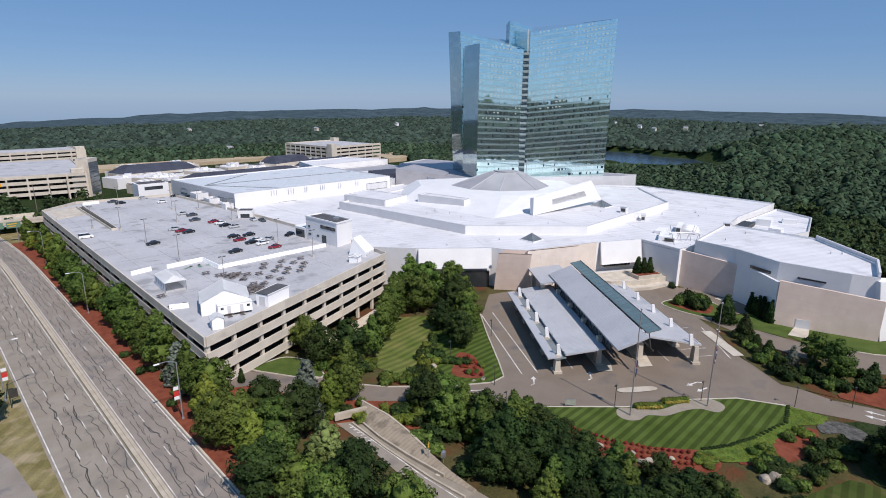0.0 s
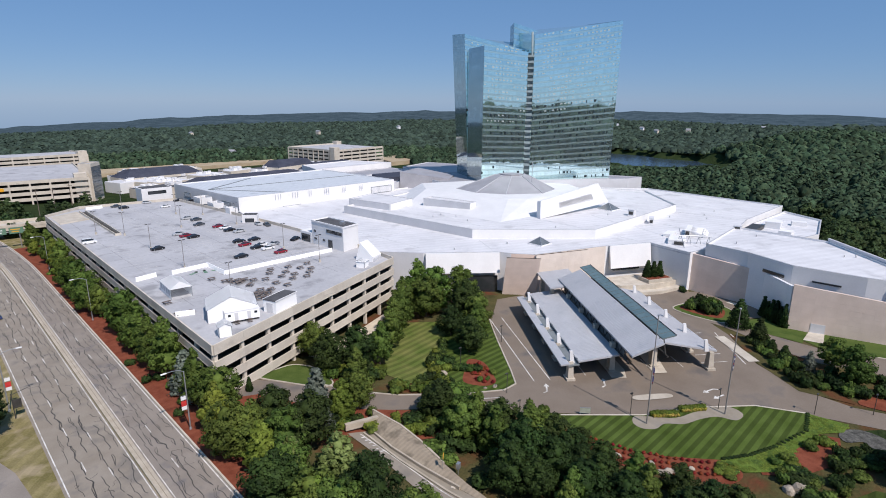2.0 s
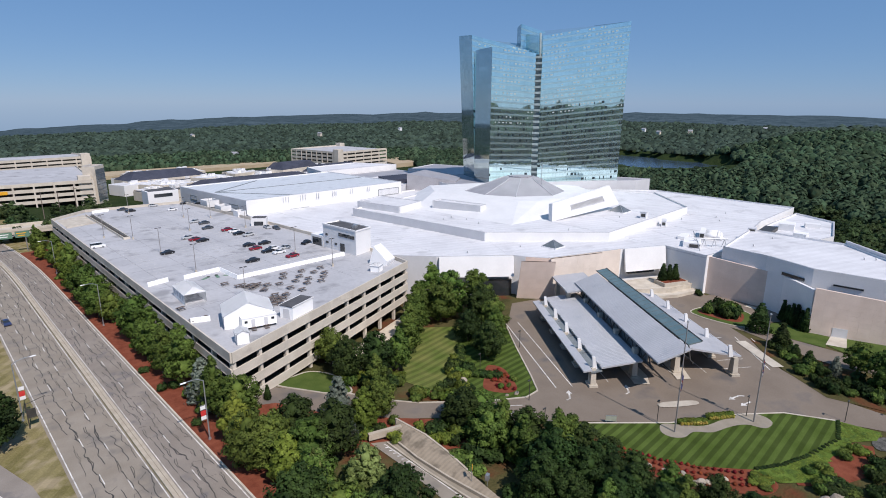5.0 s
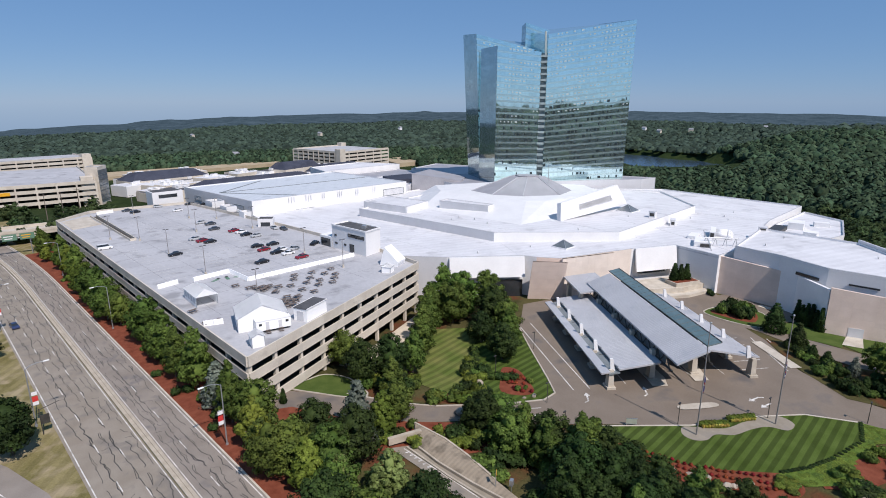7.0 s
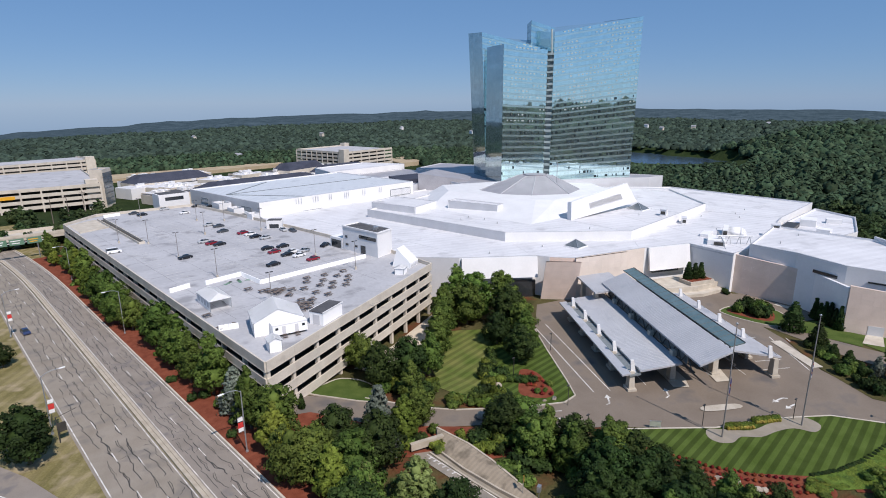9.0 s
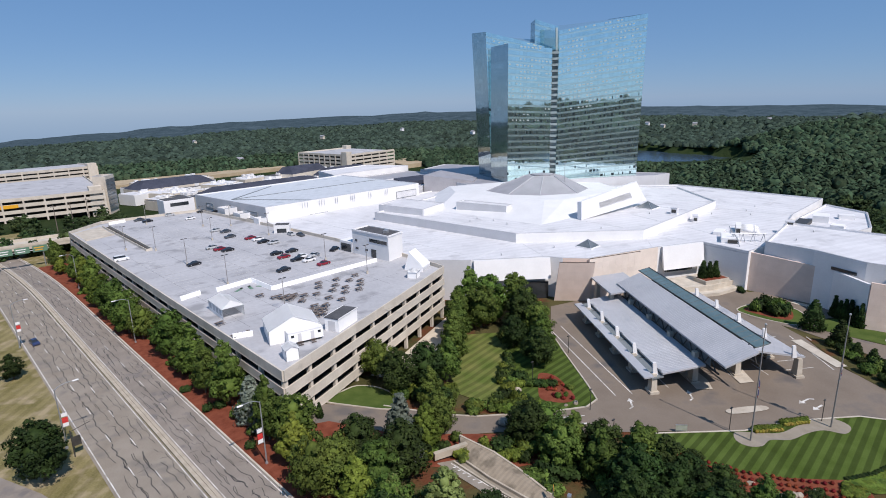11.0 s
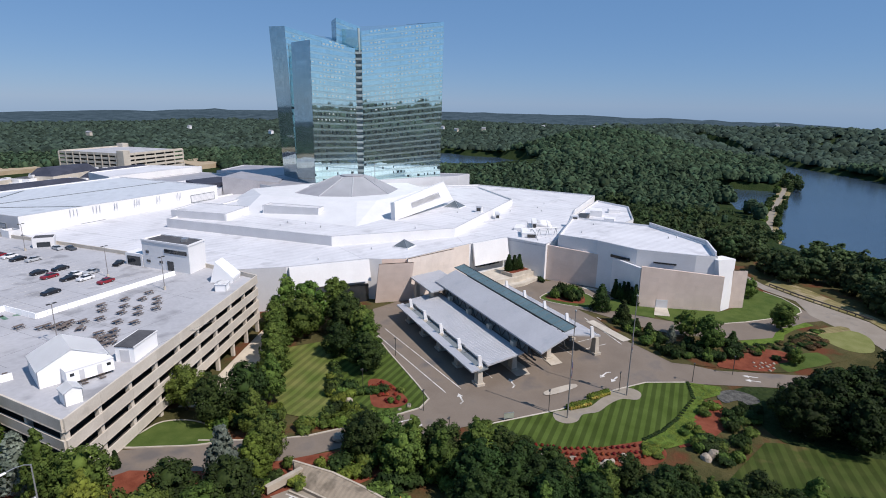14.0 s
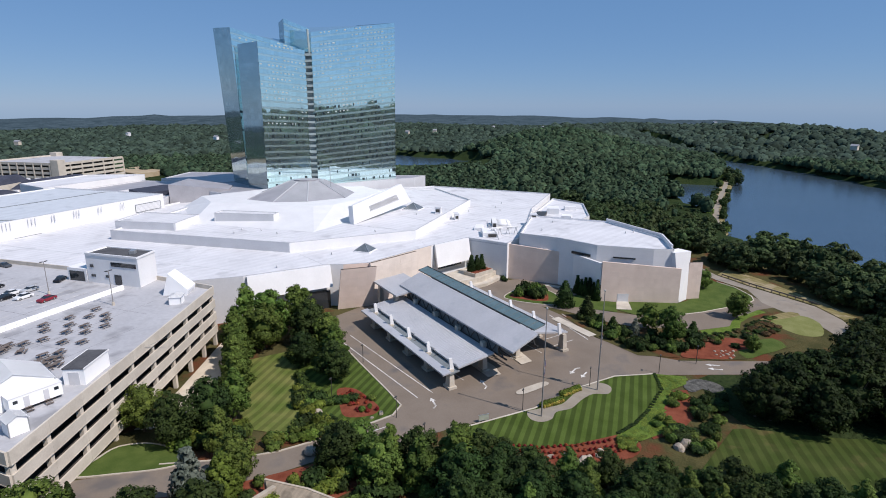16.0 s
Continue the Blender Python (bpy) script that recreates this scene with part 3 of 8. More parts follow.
for a in ((85.8, 62.6, 40, 0.5), (96.2, 55.8, 40, 0.5), (108.0, 39.6, 165, 0.4), (107.2, 37.2, 165, 0), (121.6, 11.6, 100, 0), (119.7, 11.2, 100, 0), (73.0, 65.8, 140, 0)):
    arrow(*a)

LAWN = [(78.8, 55.2), (86.0, 48.3), (90.3, 44.2), (99.6, 38.8), (108.6, 31.2), (112.6, 23.6), (106, 22.2), (97, 24.5), (91.5, 26.6), (86.5, 29.6), (81.5, 35.5), (77, 43), (76, 49)]
patch("lawn", LAWN, 0.08, M_LAWN, "striped mown lawn in front of the forecourt", "lawn")
kerb("kerb", LAWN[:6], closed=False)
patch("mulch_bed", [(75.5, 54), (76.4, 49), (77.6, 43), (82, 35.5), (86.5, 29.8), (85.5, 25.6), (81, 26.6), (77.2, 33.2), (73.4, 41), (72.6, 49)], 0.06, M_MULCH, "red mulch bed with stones below the lawn", "mulch bed", rounded=4)
patch("mulch_bed", [(91.5, 26.6), (97, 24.5), (106, 20.5), (107.7, 17.5), (103.4, 16.4), (97.4, 16.6), (91, 19.5), (87.5, 23.5)], 0.065, M_MULCH, "red mulch bed with shrubs beside the lawn", "mulch bed")
patch("gravel_bed", [(111.4, 17.4), (113.4, 15.2), (112.9, 11.9), (110.6, 10.4), (108.2, 12.9), (109.3, 14.4), (107.1, 16.4), (108.7, 17.9)], 0.075, M_GRAVEL, "patch of grey gravel beside the ground cover", "gravel bed", rounded=3)
patch("turf", [(167.7, -8.6), (163.4, -3.4), (158.7, -0.1), (155.6, 2.7), (151.4, 4.5), (147.4, 5.4), (141.7, 13.3), (141.2, 16.6), (139.4, 23.2), (138.2, 27.7), (130, 22), (124, 16), (124.6, 10), (127.8, 4), (131.4, 0.6), (140, -8), (147, -13.4), (155.7, -5.1), (162.3, -13.1), (165.7, -10.1)], 0.045, M_BED, "olive-brown planted slope above the forecourt", "planted slope")
patch("turf", [(133, 5.6), (138, 2.0), (142.6, -3.2), (138, -5.4), (131.4, 0.6), (127.8, 4.2)], 0.066, M_TURF, "patch of dark grass at the foot of the slope", "lawn", rounded=2)
patch("turf", [(141.6, 13), (147.4, 5.5), (151.4, 4.6), (155.6, 2.8), (158.7, 0), (163.4, -3.3), (162, -5), (156, 0), (151, 2.6), (146, 3.4), (141, 8), (139, 12)], 0.06, M_COVER, "bright grass along the drive", "lawn")
patch("verge", [(154.2, -1.8), (159.5, -5.6), (164.6, -11.2), (162.3, -13.1), (155.7, -5.1)], 0.085, M_GRASS, "dry grass strip along the meadow", "verge", rounded=2)
patch("mulch_bed", [(150.8, -0.6), (153.8, -3.9), (149.8, -6.7), (144.1, -2.6), (138.6, 2.4), (141.4, 3.6)], 0.07, M_BED, "brown planted slope with low bronze shrubs", "planted bed", rounded=3)
patch("mulch_bed", [(133.9, 14.2), (139.3, 6.5), (138.2, 2.5), (134, 3), (130.8, 6.4), (126.6, 7.1), (123.9, 14.5), (124.6, 18)], 0.072, M_MULCH, "mulched slope with pale rocks", "mulch bed", rounded=3)
patch("turf", [(86.5, 29.4), (91.5, 26.6), (97, 24.6), (106, 22.3), (112.6, 23.6), (113.7, 17.3), (110.2, 17.4), (106.6, 20.3), (98.4, 21.8), (90.7, 21.3), (86.1, 25.5)], 0.1, M_COVER, "band of bright ground cover along the lawn", "ground cover")
patch("lawn", [(78, 18), (95.7, 10.6), (106, -16), (120, -45), (90, -45), (78, -10)], 0.05, M_LAWN3, "sunlit mown lawn below the trees", "lawn")
# Dark patch paints the shadow that lies under the grove.
patch("grove_floor", [(113.5, 15), (99, 9.4), (97.4, 3), (101, -12), (109, -15), (114, -7), (119.4, -1), (118.6, 6)], 0.06, M_FOREST_FLOOR, "dark ground patch painted as the dense trees' shade", "grove floor", rounded=3)
patch("lawn", [(71, 96), (87, 108), (95, 101.5), (86, 92), (79, 84.5), (73, 79.5), (66, 82), (65, 88)], 0.05, M_LAWN2, "worn striped lawn among trees", "lawn")
patch("lawn", [(79, 84.5), (86, 92), (95, 101.5), (104.3, 94.5), (96, 84.4), (86.4, 72.6), (82.4, 68), (78.9, 68), (72.2, 72.4), (66, 78), (69, 80.5), (73, 79.5)], 0.055, M_LAWN, "mown green lawn along the forecourt kerb", "lawn")
kerb("kerb", [(104.6, 94.3), (96, 84.2), (86.5, 72.4), (82.5, 67.8), (78.8, 67.8), (72.1, 72.2), (61, 79.2), (56.5, 83.7), (50.7, 92.7)], closed=False)
patch("mulch_bed", [(79.2, 79), (83.6, 82), (85, 79), (82.4, 74), (80, 71), (77.2, 71.6), (75.4, 75.6)], 0.075, M_MULCH, "red mulch bed with shrubs in the lawn", "mulch bed", rounded=4)
patch("lawn", [(43.2, 102.6), (47, 102), (52, 102.4), (55, 98), (54.3, 91.5), (52.5, 89.8), (49.6, 91.8), (46.4, 96), (43.6, 100)], 0.09, M_TURF, "small green lawn at the garage corner", "lawn", rounded=4)
kerb("kerb", smooth_loop([(43.2, 102.6), (47, 102), (52, 102.4), (55, 98), (54.3, 91.5), (52.5, 89.8), (49.6, 91.8), (46.4, 96), (43.6, 100)], 4))
patch("mulch_bed", [(40, 94), (45, 85.5), (53, 77.8), (61, 71.5), (60, 62), (50, 66), (43, 74), (36, 84), (34, 97)], 0.03, M_MULCH, "red mulch bank above the underpass", "mulch bed")
patch("lawn", SERVICE_KERB + [(190, 10), (180, 17), (168, 13), (164, 15), (161.4, 17.2), (157, 33), (149.4, 33)], 0.06, M_TURF, "green lawn round the stone wing", "lawn")
kerb("kerb", SERVICE_KERB[1:], closed=False)
patch("turf", [(152, 48.5), (159.8, 43.6), (155.4, 38.6), (156, 33.6), (147.6, 33), (147.6, 38), (147.8, 45)], 0.062, M_TURF, "shaded grass under the conifers by the wing", "lawn")
patch("turf", [(149, 65), (156.5, 63), (160, 58.5), (158.5, 53), (153.5, 49.4), (149.5, 49), (146.8, 51.4), (146.2, 57), (146.8, 62)], 0.09, M_TURF, "grass ring of the planted island", "lawn", rounded=3)
kerb("kerb", smooth_loop([(149, 65), (156.5, 63), (160, 58.5), (158.5, 53), (153.5, 49.4), (149.5, 49), (146.8, 51.4), (146.2, 57), (146.8, 62)], 3))
patch("mulch_bed", [(150, 63.6), (156, 61.6), (158.4, 58), (156.6, 54), (151, 52.4), (149, 54), (148.6, 59)], 0.11, M_MULCH, "planted island with shrubs in the service drive", "mulch bed", rounded=4)
patch("pavement_walk", [(163.5, 56), (165.4, 55.6), (164.4, 50.4), (162.6, 51)], 0.12, M_CONC, "pale concrete strip at the foot of the wing", "walk")
patch("mulch_bed", [(121, 27), (128, 36.5), (139, 46), (143, 42), (132, 28), (123, 18)], 0.07, M_BED, "planted bank with conifers beside the forecourt", "planted bed")
# flagpole path: two discs and a walk between
bm = bmesh.new()
drape(bm, smooth_loop([(86.3, 44.2), (88.6, 45.2), (90.5, 43.2), (93.4, 39.8), (97.6, 38.3), (100, 37.2), (102.6, 36.6), (104.6, 34), (103.6, 31.6), (100.6, 31.8), (99.4, 34.6), (96.4, 36.4), (92.6, 37.8), (90.3, 40.2), (87.6, 40.6), (86, 42.2)], 4), 0.12)
solid("pavement_path", bm, M_TANPATH, "tan concrete path with two round flagpole pads", "path", kind="structure")
patch("pavement_walk", [(127.5, 38.4), (136.2, 49), (138.2, 47.4), (129.5, 36.8)], 0.14, M_CONC, "raised pale concrete walk beside the forecourt", "walk")
patch("pavement_island", [(94.4, 47.4), (95.4, 48.7), (100.8, 44.7), (99.9, 43.5)], 0.16, M_CONC, "long pale traffic island", "traffic island", rounded=4)
patch("pavement_island", [(98.8, 55.6), (100.4, 57.4), (118, 80), (121, 78), (104, 55.5), (101, 53.4)], 0.16, M_CONC, "pale concrete island under the canopy", "traffic island")
patch("pavement_island", [(107, 50.4), (112.4, 56), (131, 78), (133.4, 76), (115, 53.4), (109.4, 48.6)], 0.16, M_CONC, "pale concrete island under the canopy", "traffic island")

patch("pavement_strip", [(57, 105), (92.6, 118.8), (106, 122.5), (97, 114), (90, 111.6), (80, 107.4), (66, 101.4), (60, 100)], 0.03, M_SAND, "sandy pale paving along the garage foot", "paving")


# ---- parking garage ----
GARAGE = [(34, 96.8), (92.8, 119.5), (94.2, 138), (91, 188), (84, 258), (48.7, 263), (35.6, 251)]
DECK, FLOOR_H = 14.2, 3.05
garage = thing("parking_garage", "five-level beige precast concrete parking garage with open sides", "parking garage")
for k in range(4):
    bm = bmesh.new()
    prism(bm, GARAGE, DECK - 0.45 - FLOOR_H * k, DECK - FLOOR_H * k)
    part("floor_slab", bm, M_DARK, garage, "concrete floor with garage shade painted into its colour")
bm = bmesh.new()
drape(bm, GARAGE, 0.004, flat=DECK)
part("roof_deck", bm, M_DECK, garage, "pale grey concrete rooftop parking deck")
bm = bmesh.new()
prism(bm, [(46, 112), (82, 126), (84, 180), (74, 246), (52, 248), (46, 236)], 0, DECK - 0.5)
part("core_wall", bm, M_DARK, garage, "inner walls painted dark as the garage's shade")
# Wall added behind the ground floor openings so that they read dark.
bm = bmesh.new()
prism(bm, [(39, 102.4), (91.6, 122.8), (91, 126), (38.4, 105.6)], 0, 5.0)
part("core_wall", bm, M_DARK, garage, "added wall painted dark to keep the ground floor openings dim")


def garage_side(p, q, bays, low):
    """Spandrels and columns of one side, bay by bay."""
    d = Vector(q) - Vector(p)
    L, u = d.length, d.normalized()
    nrm = Vector((u.y, -u.x))
    ang = math.degrees(math.atan2(u.y, u.x))
    w = L / bays
    span = {}
    for k in range(4):
        h = 1.95 if k == 0 else 1.75
        if k not in span:
            bm = bmesh.new()
            box(bm, 0, 0, 0, w - 0.03, 0.28, h)
            box(bm, 0, -0.15, -h / 2 + 0.09, w - 0.03, 0.06, 0.14)
            span[k] = mesh_of("spandrel", bm, M_PRECAST)
        z = DECK - FLOOR_H * k + (1.0 if k == 0 else 0.85) - h / 2
        for b in range(bays):
            c = Vector(p) + u * (w * (b + 0.5)) + nrm * 0.12
            o = new("spandrel", span[k])
            o.parent, o.location, o.rotation_euler = garage, (c.x, c.y, z), (0, 0, radians(ang))
    bm = bmesh.new()
    box(bm, 0, 0, 0, 0.7, 0.75, DECK - low - 0.3, bevel=0.04)
    cm = mesh_of("column", bm, M_PRECAST)
    for b in range(bays + 1):
        c = Vector(p) + u * (w * b + (0.5 if b == 0 else -0.5 if b == bays else 0)) - nrm * 0.42
        o = new("column", cm)
        o.parent, o.location, o.rotation_euler = garage, (c.x, c.y, (DECK + low) / 2 - 0.2), (0, 0, radians(ang))


garage_side(GARAGE[0], GARAGE[1], 9, 0.5)
garage_side(GARAGE[6], GARAGE[0], 17, 3.5)
garage_side(GARAGE[1], GARAGE[2], 2, 0.5)
bm = bmesh.new()
for a, b in zip(GARAGE[2:], GARAGE[3:]):
    wall_run(bm, a, b, DECK - 2, DECK + 1.0, 0.3)
part("parapet", bm, M_PRECAST, garage, "low beige parapet round the rooftop")
# No opening is cut: a dark strip on the deck paints its shade.
bm = bmesh.new()
prism(bm, [(46.3, 203), (47.7, 203), (48.9, 254), (47.1, 254)], DECK - 0.02, DECK + 0.02)
part("ramp_slot", bm, M_DARK, garage, "dark strip on the deck painted as a ramp opening's shade")
bm = bmesh.new()
for a, b in (((46.2, 202.6), (47.0, 254.4)), ((47.8, 202.6), (49.0, 254.4)), ((46.2, 202.6), (47.8, 202.6))):
    wall_run(bm, a, b, DECK, DECK + 0.75, 0.2)
part("ramp_wall", bm, M_PRECAST, garage, "low walls round the ramp opening")
bm = bmesh.new()
wall_run(bm, (36.8, 233.6), (46.3, 236.8), DECK, DECK + 0.5, 0.25)
part("ramp_kerb", bm, M_PRECAST, garage, "low kerb at the top of the ramp")
# faded bay lines on the deck
bm = bmesh.new()
for x0, y0, y1 in ((56, 146, 250), (63, 146, 250), (72, 142, 250), (79, 142, 250), (42, 152, 196)):
    k = y0
    while k < y1:
        box(bm, x0, k, DECK + 0.012, 5.0, 0.1, 0.008)
        k += 2.75
tagged(part("bay_marking", bm, M_PAINT, garage, "faded white parking bay lines"), kind="stuff")
bm = bmesh.new()
for y in range(108, 250, 9):
    box(bm, 60, y, DECK + 0.008, 46 if y > 125 else 20, 0.07, 0.006)
for x in range(40, 84, 9):
    box(bm, x, 185, DECK + 0.008, 0.07, 128, 0.006)
tagged(part("deck_joints", bm, M_JOINT, garage, "thin dark joints between the deck slabs"), kind="stuff")
bm = bmesh.new()
drape(bm, [(36.9, 234.2), (46.2, 237.4), (46.8, 257), (37, 251)], 0.02, flat=DECK)
part("ramp_floor", bm, M_CONC, garage, "pale concrete ramp floor")

# stair tower on the deck edge
stair = thing("stair_tower", "white stair and lift tower with dark flat roof on the deck", "stair tower")
STAIR = [(87.2, 151.5), (88.2, 136.2), (94.6, 137.8), (93.4, 152)]
bm = bmesh.new()
prism(bm, STAIR, 0.5, 21.2)
part("wall", bm, M_WHITE, stair)
bm = bmesh.new()
cx, cy = sum(p[0] for p in STAIR) / 4, sum(p[1] for p in STAIR) / 4
prism(bm, [(cx + (x - cx) * 0.93, cy + (y - cy) * 0.93) for x, y in STAIR], 21.2, 21.26)
part("roof", bm, M_ROOFDARK, stair, "dark membrane roof")
bm = bmesh.new()
for a, b in zip(STAIR, STAIR[1:] + STAIR[:1]):
    wall_run(bm, a, b, 21.1, 21.5, 0.35)
part("coping", bm, M_WHITE, stair)
for t0, t1, z0, z1 in ((0.49, 0.96, 18.7, 19.7), (0.53, 0.66, 14.3, 16.7), (0.08, 0.14, 18.0, 18.7), (0.08, 0.16, 15.7, 16.3), (0.36, 0.43, 15.8, 16.4)):
    a, b = Vector(STAIR[0]), Vector(STAIR[1])
    bm = bmesh.new()
    wall_run(bm, tuple(a.lerp(b, t0)), tuple(a.lerp(b, t1)), z0, z1, 0.2)
    part("door" if z0 < 15 else "window", bm, M_WINDOW, stair, "dark glazed strip")
bm = bmesh.new()
box(bm, 91, 140.5, 21.7, 1.6, 1.2, 0.9, 30, bevel=0.05)
part("roof_vent", bm, M_STEEL, stair)
bm = bmesh.new()
prism(bm, [(86.6, 157.4), (87.1, 151.7), (91.6, 152.2), (90.8, 158)], 14.2, 17.4)
part("annex", bm, M_WHITE, stair, "low white annex with dark openings")
bm = bmesh.new()
wall_run(bm, (86.7, 156.8), (87.05, 152.4), 14.3, 16.7, 0.2)
part("opening", bm, M_WINDOW, stair)

# small white buildings on the far part of the deck
for nm, pts, z1, lab in (("deck_kiosk", [(72.5, 264), (85, 264), (85, 272), (72.5, 272)], 19.5, "white rooftop stair house with dark roof"), ("deck_kiosk", [(84.5, 194), (88.5, 190.5), (90.8, 193.5), (87, 197)], 17.0, "small white lift house with dark roof")):
    k = thing(nm, lab, "stair house", group="rooftop stair houses")
    bm = bmesh.new()
    prism(bm, pts, 12, z1)
    part("wall", bm, M_WHITE, k)
    bm = bmesh.new()
    cx, cy = sum(p[0] for p in pts) / 4, sum(p[1] for p in pts) / 4
    prism(bm, [(cx + (x - cx) * 0.9, cy + (y - cy) * 0.9) for x, y in pts], z1, z1 + 0.08)
    part("roof", bm, M_ROOFDARK, k)
    bm = bmesh.new()
    a, b = Vector(pts[0]), Vector(pts[1])
    wall_run(bm, tuple(a.lerp(b, 0.2)), tuple(a.lerp(b, 0.8)), z1 - 2.6, z1 - 1.2, 0.2)
    part("window", bm, M_WINDOW, k)


# ---- the white casino hall ----
def slab_building(name, label, pts, z0, z1, wall, roof=M_ROOF, lip=0.7, category="building"):
    b = thing(name, label, category)
    cx, cy = sum(p[0] for p in pts) / len(pts), sum(p[1] for p in pts) / len(pts)
    n = len(pts)
    area = sum(pts[i][0] * pts[(i + 1) % n][1] - pts[(i + 1) % n][0] * pts[i][1] for i in range(n))
    for i in range(n):
        p, q = Vector(pts[i]), Vector(pts[(i + 1) % n])
        u = (q - p).normalized()
        nin = Vector((-u.y, u.x)) * (0.25 if area > 0 else -0.25)
        bm = bmesh.new()
        wall_run(bm, tuple(p + nin), tuple(q + nin), z0, z1 + lip, 0.5)
        m = wall.get(i, wall[None]) if isinstance(wall, dict) else wall
        w = part("wall", bm, m, b)
        if z1 > 10:
            bm = bmesh.new()
            wall_run(bm, tuple(p + nin), tuple(q + nin), z1 + lip + 0.003, z1 + lip + 0.07, 0.42)
            part("coping", bm, M_COPING, w, "grey metal coping")
    bm = bmesh.new()
    prism(bm, pts, z1 - 0.4, z1)
    for v in bm.verts:
        v.co.x += (cx - v.co.x) * 0.004
        v.co.y += (cy - v.co.y) * 0.004
    part("roof", bm, roof, b, "white membrane roof" if roof is M_ROOF else "")
    return b


base = slab_building("casino_building", "low white-roofed casino with pale stone and grey metal walls", [(93.6, 139), (107.2, 123.0), (124.6, 108.6), (125.9, 104.8), (129.9, 99.2), (154.6, 90.2), (169, 83.0), (166, 68.6), (176, 67), (205, 70), (232, 74), (276, 74), (280, 138), (245, 178), (190, 226), (96, 224), (90, 190)], 0.5, 12.4, {None: M_WHITE, 0: M_GREYWALL, 1: M_WHITE, 3: M_STONE, 4: M_STONE_PALE, 16: M_WHITE}, lip=0.5)
# The tier's west fascia is grey instead of white: shade put into colour.
ring = slab_building("casino_tier", "second white roof tier, its long west fascia greyed for shade", [(126.5, 192), (133.0, 127.2), (162.6, 98.9), (229, 101), (256, 128), (232, 176), (190, 206)], 12.4, 14.9, {None: M_WHITE, 0: M_GREYWALL}, lip=0.5)
def roof_line(parent, a, b, z, w=0.16):
    """A thin raised joint of the roof sheets."""
    bm = bmesh.new()
    wall_run(bm, a, b, z, z + 0.05, w)
    part("sheet_joint", bm, M_GREYWALL, parent)


for a, b in (((108, 124.5), (134, 128)), ((125, 110), (134, 126)), ((131, 100.5), (148, 111.5)), ((155, 92), (163, 98)), ((169.6, 84.5), (172, 99)), ((200, 72), (202, 100)), ((176, 69), (190, 99)), ((232, 76), (229, 100)), ((229, 100), (278, 100)), ((97, 150), (130, 152)), ((97, 182), (127, 182)), ((112, 130), (108, 220)), ((232, 88), (276, 88))):
    roof_line(base, a, b, 12.4)
for a, b in (((134, 128), (150, 130)), ((163, 100), (165, 122)), ((180, 100.5), (186, 115)), ((205, 101.5), (207, 119)), ((229, 102), (222, 121)), ((132, 150), (148.5, 150)), ((141, 130), (137, 172))):
    roof_line(ring, a, b, 14.9)
# third tier with leaning walls
drum = thing("casino_drum", "third roof tier with leaning white walls and a pyramid roof", "roof tier")
bm = bmesh.new()
DRUM_LO = [(147, 178), (150.4, 130), (160, 129), (184, 128.5), (222, 130), (236, 150), (214, 192), (172, 206)]
DRUM_HI = [(166, 186), (171.6, 143.8), (178.5, 139), (196, 136), (216, 138), (226, 152), (208, 186), (176, 200)]
prism(bm, DRUM_LO, 14.9, 19.0, top=DRUM_HI)
part("leaning_wall", bm, M_ROOFPANEL, drum)
bm = bmesh.new()
D_LO = [(176, 177), (174, 163.5), (180, 152), (193.6, 143), (207, 146.4), (214.6, 158), (212, 172), (194, 184)]
D_HI = [(193, 169), (191.6, 164), (193.6, 160.2), (197.6, 157.4), (202.4, 158), (204.6, 162), (202.6, 167), (197.6, 170)]
prism(bm, D_LO, 19.0, 24.6, top=D_HI)
part("pyramid_roof", bm, M_DOME, drum, "grey metal pyramid roof with hip seams")
bm = bmesh.new()
for a, b in zip(D_LO, D_HI):
    tube(bm, (*a, 19.05), (*b, 24.65), 0.22, n=6)
part("hip_seam", bm, M_SEAM, drum)
bm = bmesh.new()
prism(bm, [(197.6 + (x - 197.6) * 0.72, 164 + (y - 164) * 0.72) for x, y in D_HI], 24.6, 25.1)
part("roof_cap", bm, M_DOME, drum, "dark cap on the pyramid")
bm = bmesh.new()
tube(bm, (197.5, 152, 21), (197.5, 152, 31), 0.12)
part("mast", bm, M_STEEL, drum)
# the big tilted slab
fin = thing("tilted_slab", "large white slab standing tilted on the roof with a painted recess", "roof monitor")
P0, P1, P2, P3 = Vector((165.5, 123.5, 14.9)), Vector((206.3, 119.8, 16.8)), Vector((200, 121, 25.0)), Vector((166.2, 124.2, 21.4))
nrm = (P2 - P0).cross(P3 - P0).normalized()
P1 = P1 - nrm * (P1 - P0).dot(nrm)
nrm = nrm if nrm.y < 0 else -nrm
bm = bmesh.new()
f = [bm.verts.new(p) for p in (P0, P1, P2, P3)]
k = [bm.verts.new(Vector((p.x, p.y, p.z)) + Vector((0.9, 2.2, -0.5 if p.z > 16 else 0))) for p in (P0, P1, P2, P3)]
bm.faces.new(f)
bm.faces.new(k[::-1])
for i in range(4):
    j = (i + 1) % 4
    bm.faces.new((f[j], f[i], k[i], k[j]))
part("slab", bm, M_WHITE, fin)
# No recess is cut: grey outline and greyer sheet paint its shade.
bm = bmesh.new()
def on_fin(u, v, d):
    return (P0.lerp(P1, u)).lerp(P3.lerp(P2, u), v) + nrm * d
for (u0, v0), (u1, v1) in (((0.28, 0.34), (0.8, 0.34)), ((0.8, 0.34), (0.8, 0.62)), ((0.8, 0.62), (0.28, 0.62)), ((0.28, 0.62), (0.28, 0.34))):
    tube(bm, on_fin(u0, v0, 0.05), on_fin(u1, v1, 0.05), 0.12, n=4)
